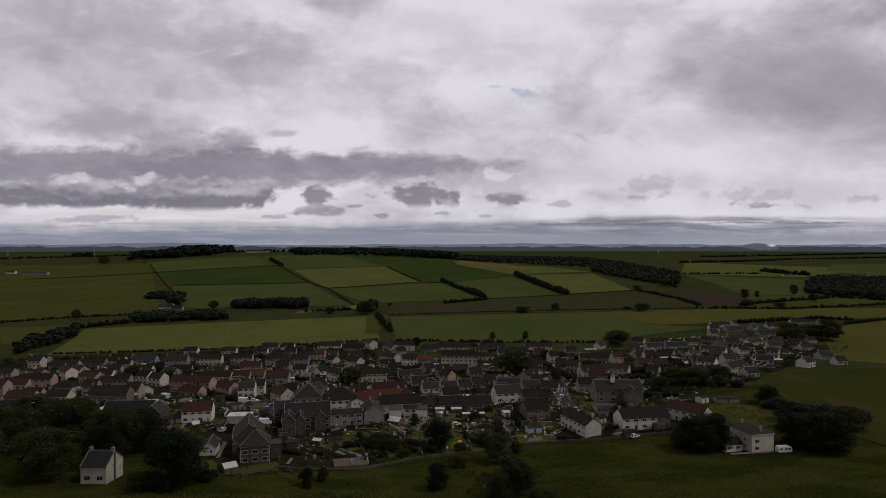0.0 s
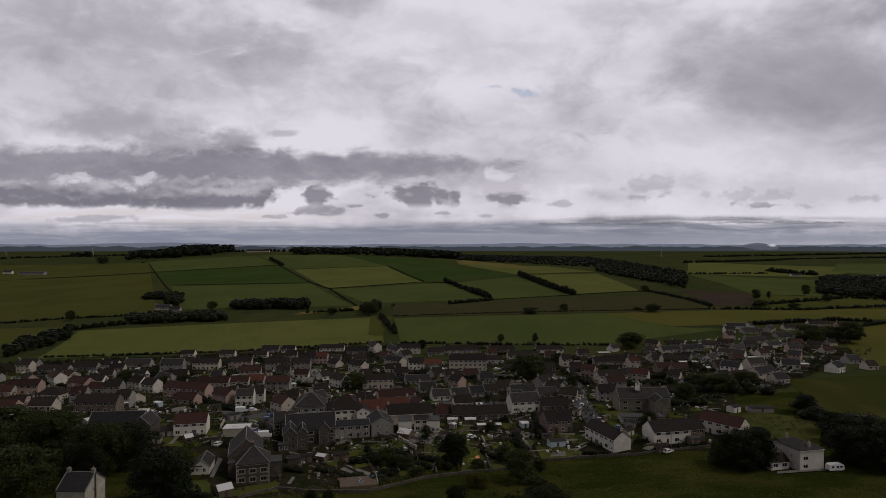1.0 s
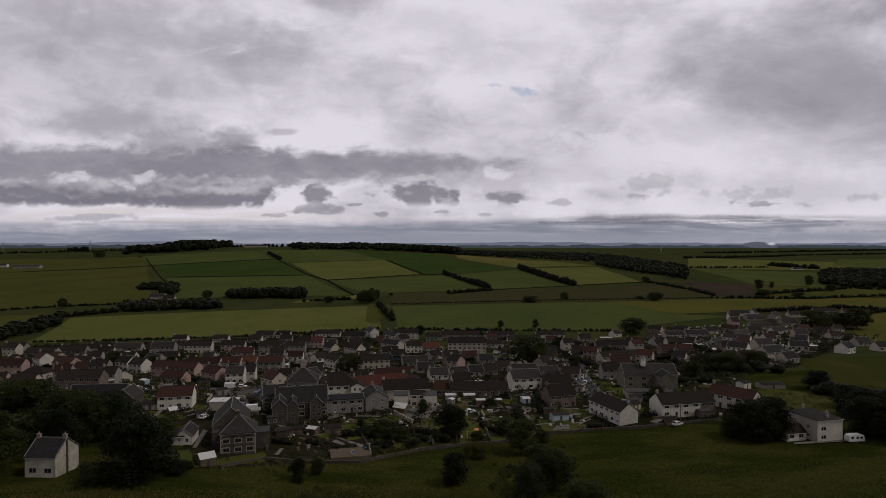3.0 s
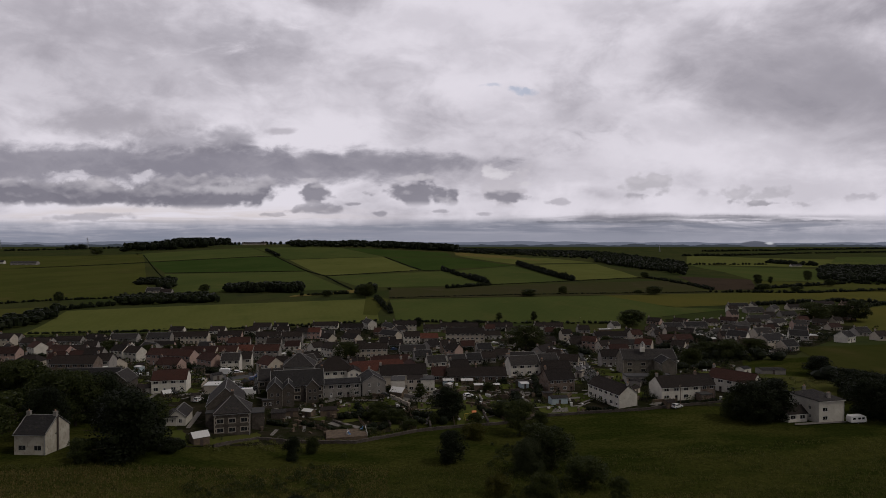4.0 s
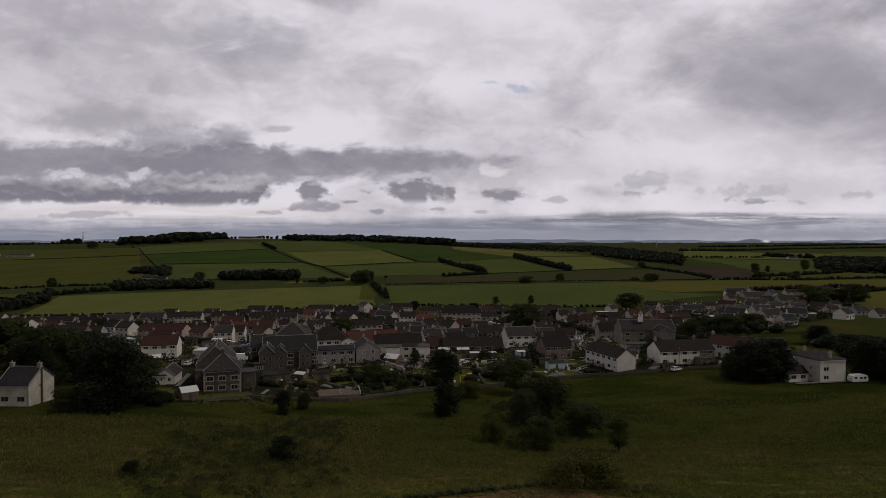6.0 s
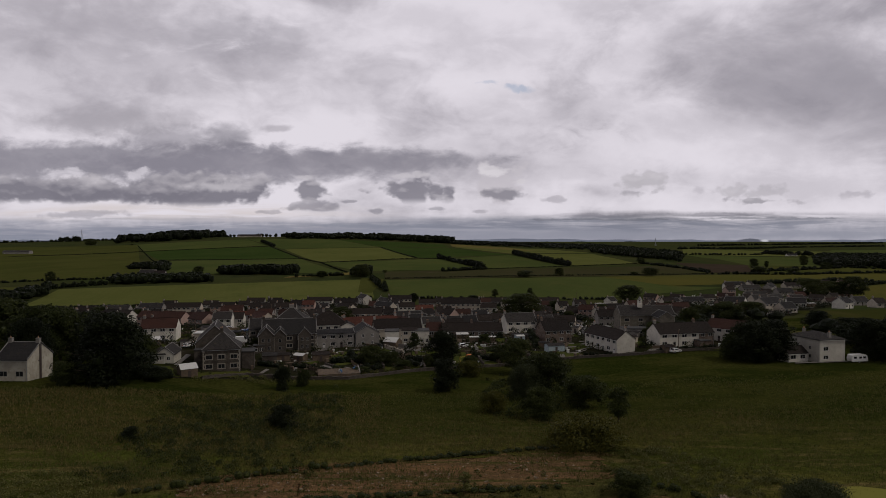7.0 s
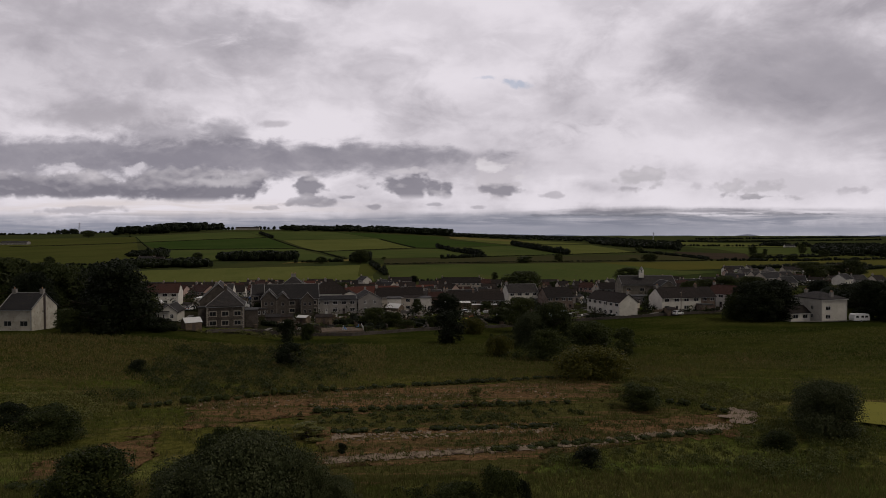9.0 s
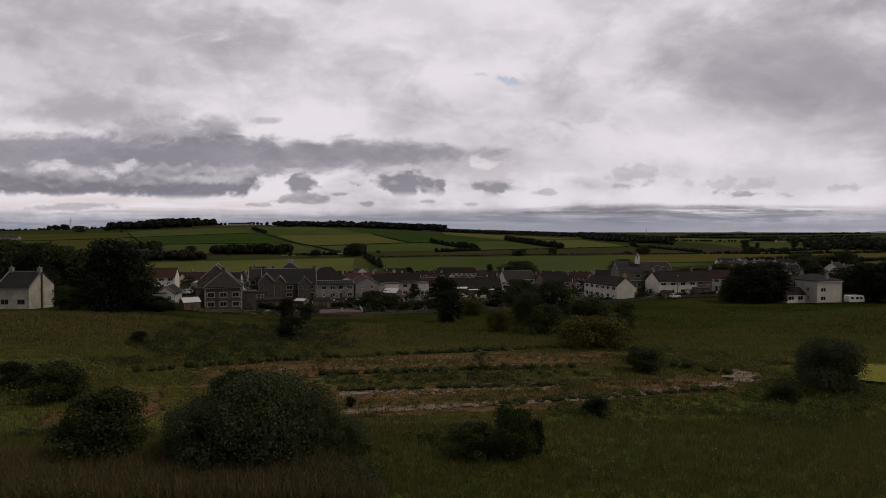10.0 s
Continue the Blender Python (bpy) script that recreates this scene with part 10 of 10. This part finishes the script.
shrubs("shrubbery", 220, ((-169.3, 239.8), (102.2, 244.7), (213, 527), (-297, 427)), 1.8, 4.2, 0.34, 120, "leaf", 82, "dark garden trees and tall shrubs between houses", clear_of_houses)
shrubs("shrubbery", 420, ((-309, 419), (-32, 473), (-47, 561), (-348, 478)), 1.2, 4.2, 0.4, 80, "darkleaf", 83, "dark shrubs behind the last houses", clear_of_houses)
shrubs("weeds", 300, ((-38.0, 77.6), (-18.0, 77.9), (-20.3, 86.4), (-45.9, 87.9)), 0.3, 0.95, 0.10, 130, "nettle", 84, "leafy weeds in the foreground", None, 1.3)
shrubs("weeds", 160, ((-9.3, 77.7), (24.5, 76.9), (32.7, 89.7), (-9.0, 89.2)), 0.15, 0.5, 0.09, 90, "nettle", 85, "low leafy weeds in the grass", None, 1.8)
shrubs("weeds", 160, ((3.0, 93.7), (25.0, 96.9), (29.8, 105.8), (6.4, 102.5)), 0.3, 0.9, 0.12, 90, "nettle", 86, "low leafy weeds in the grass", None, 1.6)
tufts("rough_grass", 20000, ((-41.8, 79.1), (29.5, 77.3), (46.6, 97.4), (-53.7, 93.4)), 0.18, 0.6, 0.026, "blade", 61, "rough green grass in the foreground")
tufts("dry_grass", 7000, ((-41.8, 79.1), (34.5, 77.3), (52.6, 97.4), (-53.7, 93.4)), 0.3, 0.75, 0.022, "dry", 66, "dry seeding grass in the foreground", 4, 0.1)
tufts("dock_heads", 7200, ((-40.4, 78.7), (-9.3, 77.9), (-14.3, 86.3), (-47.8, 87.9)), 0.4, 1.15, 0.026, "dock", 62, "reddish dock and seed heads in the foreground", 4)
tufts("rough_grass", 24000, ((-49.9, 88.8), (43.5, 92.7), (101.6, 159.2), (-96.8, 145.6)), 0.2, 0.55, 0.045, "blade", 63, "rough grass of the near field", 4, 0.35)
tufts("dry_grass", 12000, ((-58.0, 118.0), (26.0, 136.0), (96.0, 168.0), (-98.0, 168.0)), 0.2, 0.5, 0.035, "dry", 67, "dry yellowish grass of the near field", 4, 0.15)
tufts("rough_grass", 20000, ((-93.6, 141.8), (96.3, 150.7), (136.5, 208.5), (-113.0, 175.3)), 0.2, 0.5, 0.06, "blade", 64, "rough grass of the near field", 4, 0.3)
tufts("dry_grass", 9000, ((-96.0, 138.0), (-14.0, 140.0), (-18.0, 192.0), (-104.0, 172.0)), 0.2, 0.55, 0.045, "dry", 68, "dry yellowish grass of the near field", 4, 0.5)
heads("flower_heads", 24, ((4.2, 80.3), (22.8, 79.8), (28.2, 92.2), (6.7, 89.6)), 0.4, 0.8, 0.07, "flower", 65, "pale umbel flower heads in the grass")
stones("rubble", 260, ((-16.2, 98.7), (11.0, 103.8), (11.5, 105.8), (-16.5, 100.8)), 0.06, 0.28, "rubble", 71, "pale broken concrete lumps")
stones("rubble", 260, ((11.0, 103.8), (29.7, 109.7), (31.1, 112.6), (11.5, 105.8)), 0.06, 0.25, "rubble", 72, "pale broken concrete lumps")
stones("rubble", 300, ((-39.7, 119.7), (17.2, 123.8), (21.1, 137.4), (-41.5, 124.5)), 0.05, 0.22, "rubble", 73, "stones scattered on bare earth")
stones("rubble", 300, ((-17.2, 105.7), (9.1, 109.0), (9.7, 111.9), (-17.6, 108.3)), 0.05, 0.25, "rubble", 74, "stones scattered on bare earth")
hedge_line("weed_row", [(-47.3, 119.9), (-34.6, 125.2), (-20.8, 130.5)], 0.9, 1.2, 0.12, 150, "leaf", 0.5, 91, "low dark weeds along a row of bare earth", gaps=0.25)
hedge_line("weed_row", [(-20.8, 130.5), (1.3, 136.7), (25.1, 142.9)], 0.6, 1.2, 0.12, 150, "leaf", 0.5, 92, "low dark weeds along a row of bare earth", gaps=0.25)
hedge_line("weed_row", [(-21.9, 117.8), (12.8, 122.2)], 0.6, 1.2, 0.12, 150, "leaf", 0.5, 93, "low dark weeds along a row of bare earth", gaps=0.25)
hedge_line("weed_row", [(-17.7, 109.1), (9.6, 111.3)], 0.4, 1.2, 0.12, 150, "leaf", 0.5, 94, "low dark weeds along a row of bare earth", gaps=0.25)
hedge_line("weed_row", [(-1.0, 102.2), (27.8, 108.6)], 0.5, 1.2, 0.12, 150, "leaf", 0.5, 95, "low dark weeds along a row of bare earth", gaps=0.25)
hedge_line("weed_row", [(22.2, 126.4), (32.8, 117.2)], 0.7, 1.2, 0.12, 150, "leaf", 0.5, 96, "low dark weeds along a row of bare earth", gaps=0.25)
hedge_line("weed_row", [(-43.9, 92.4), (-34.5, 96.8)], 0.6, 1.2, 0.12, 150, "leaf", 0.5, 97, "low dark weeds along a row of bare earth", gaps=0.25)
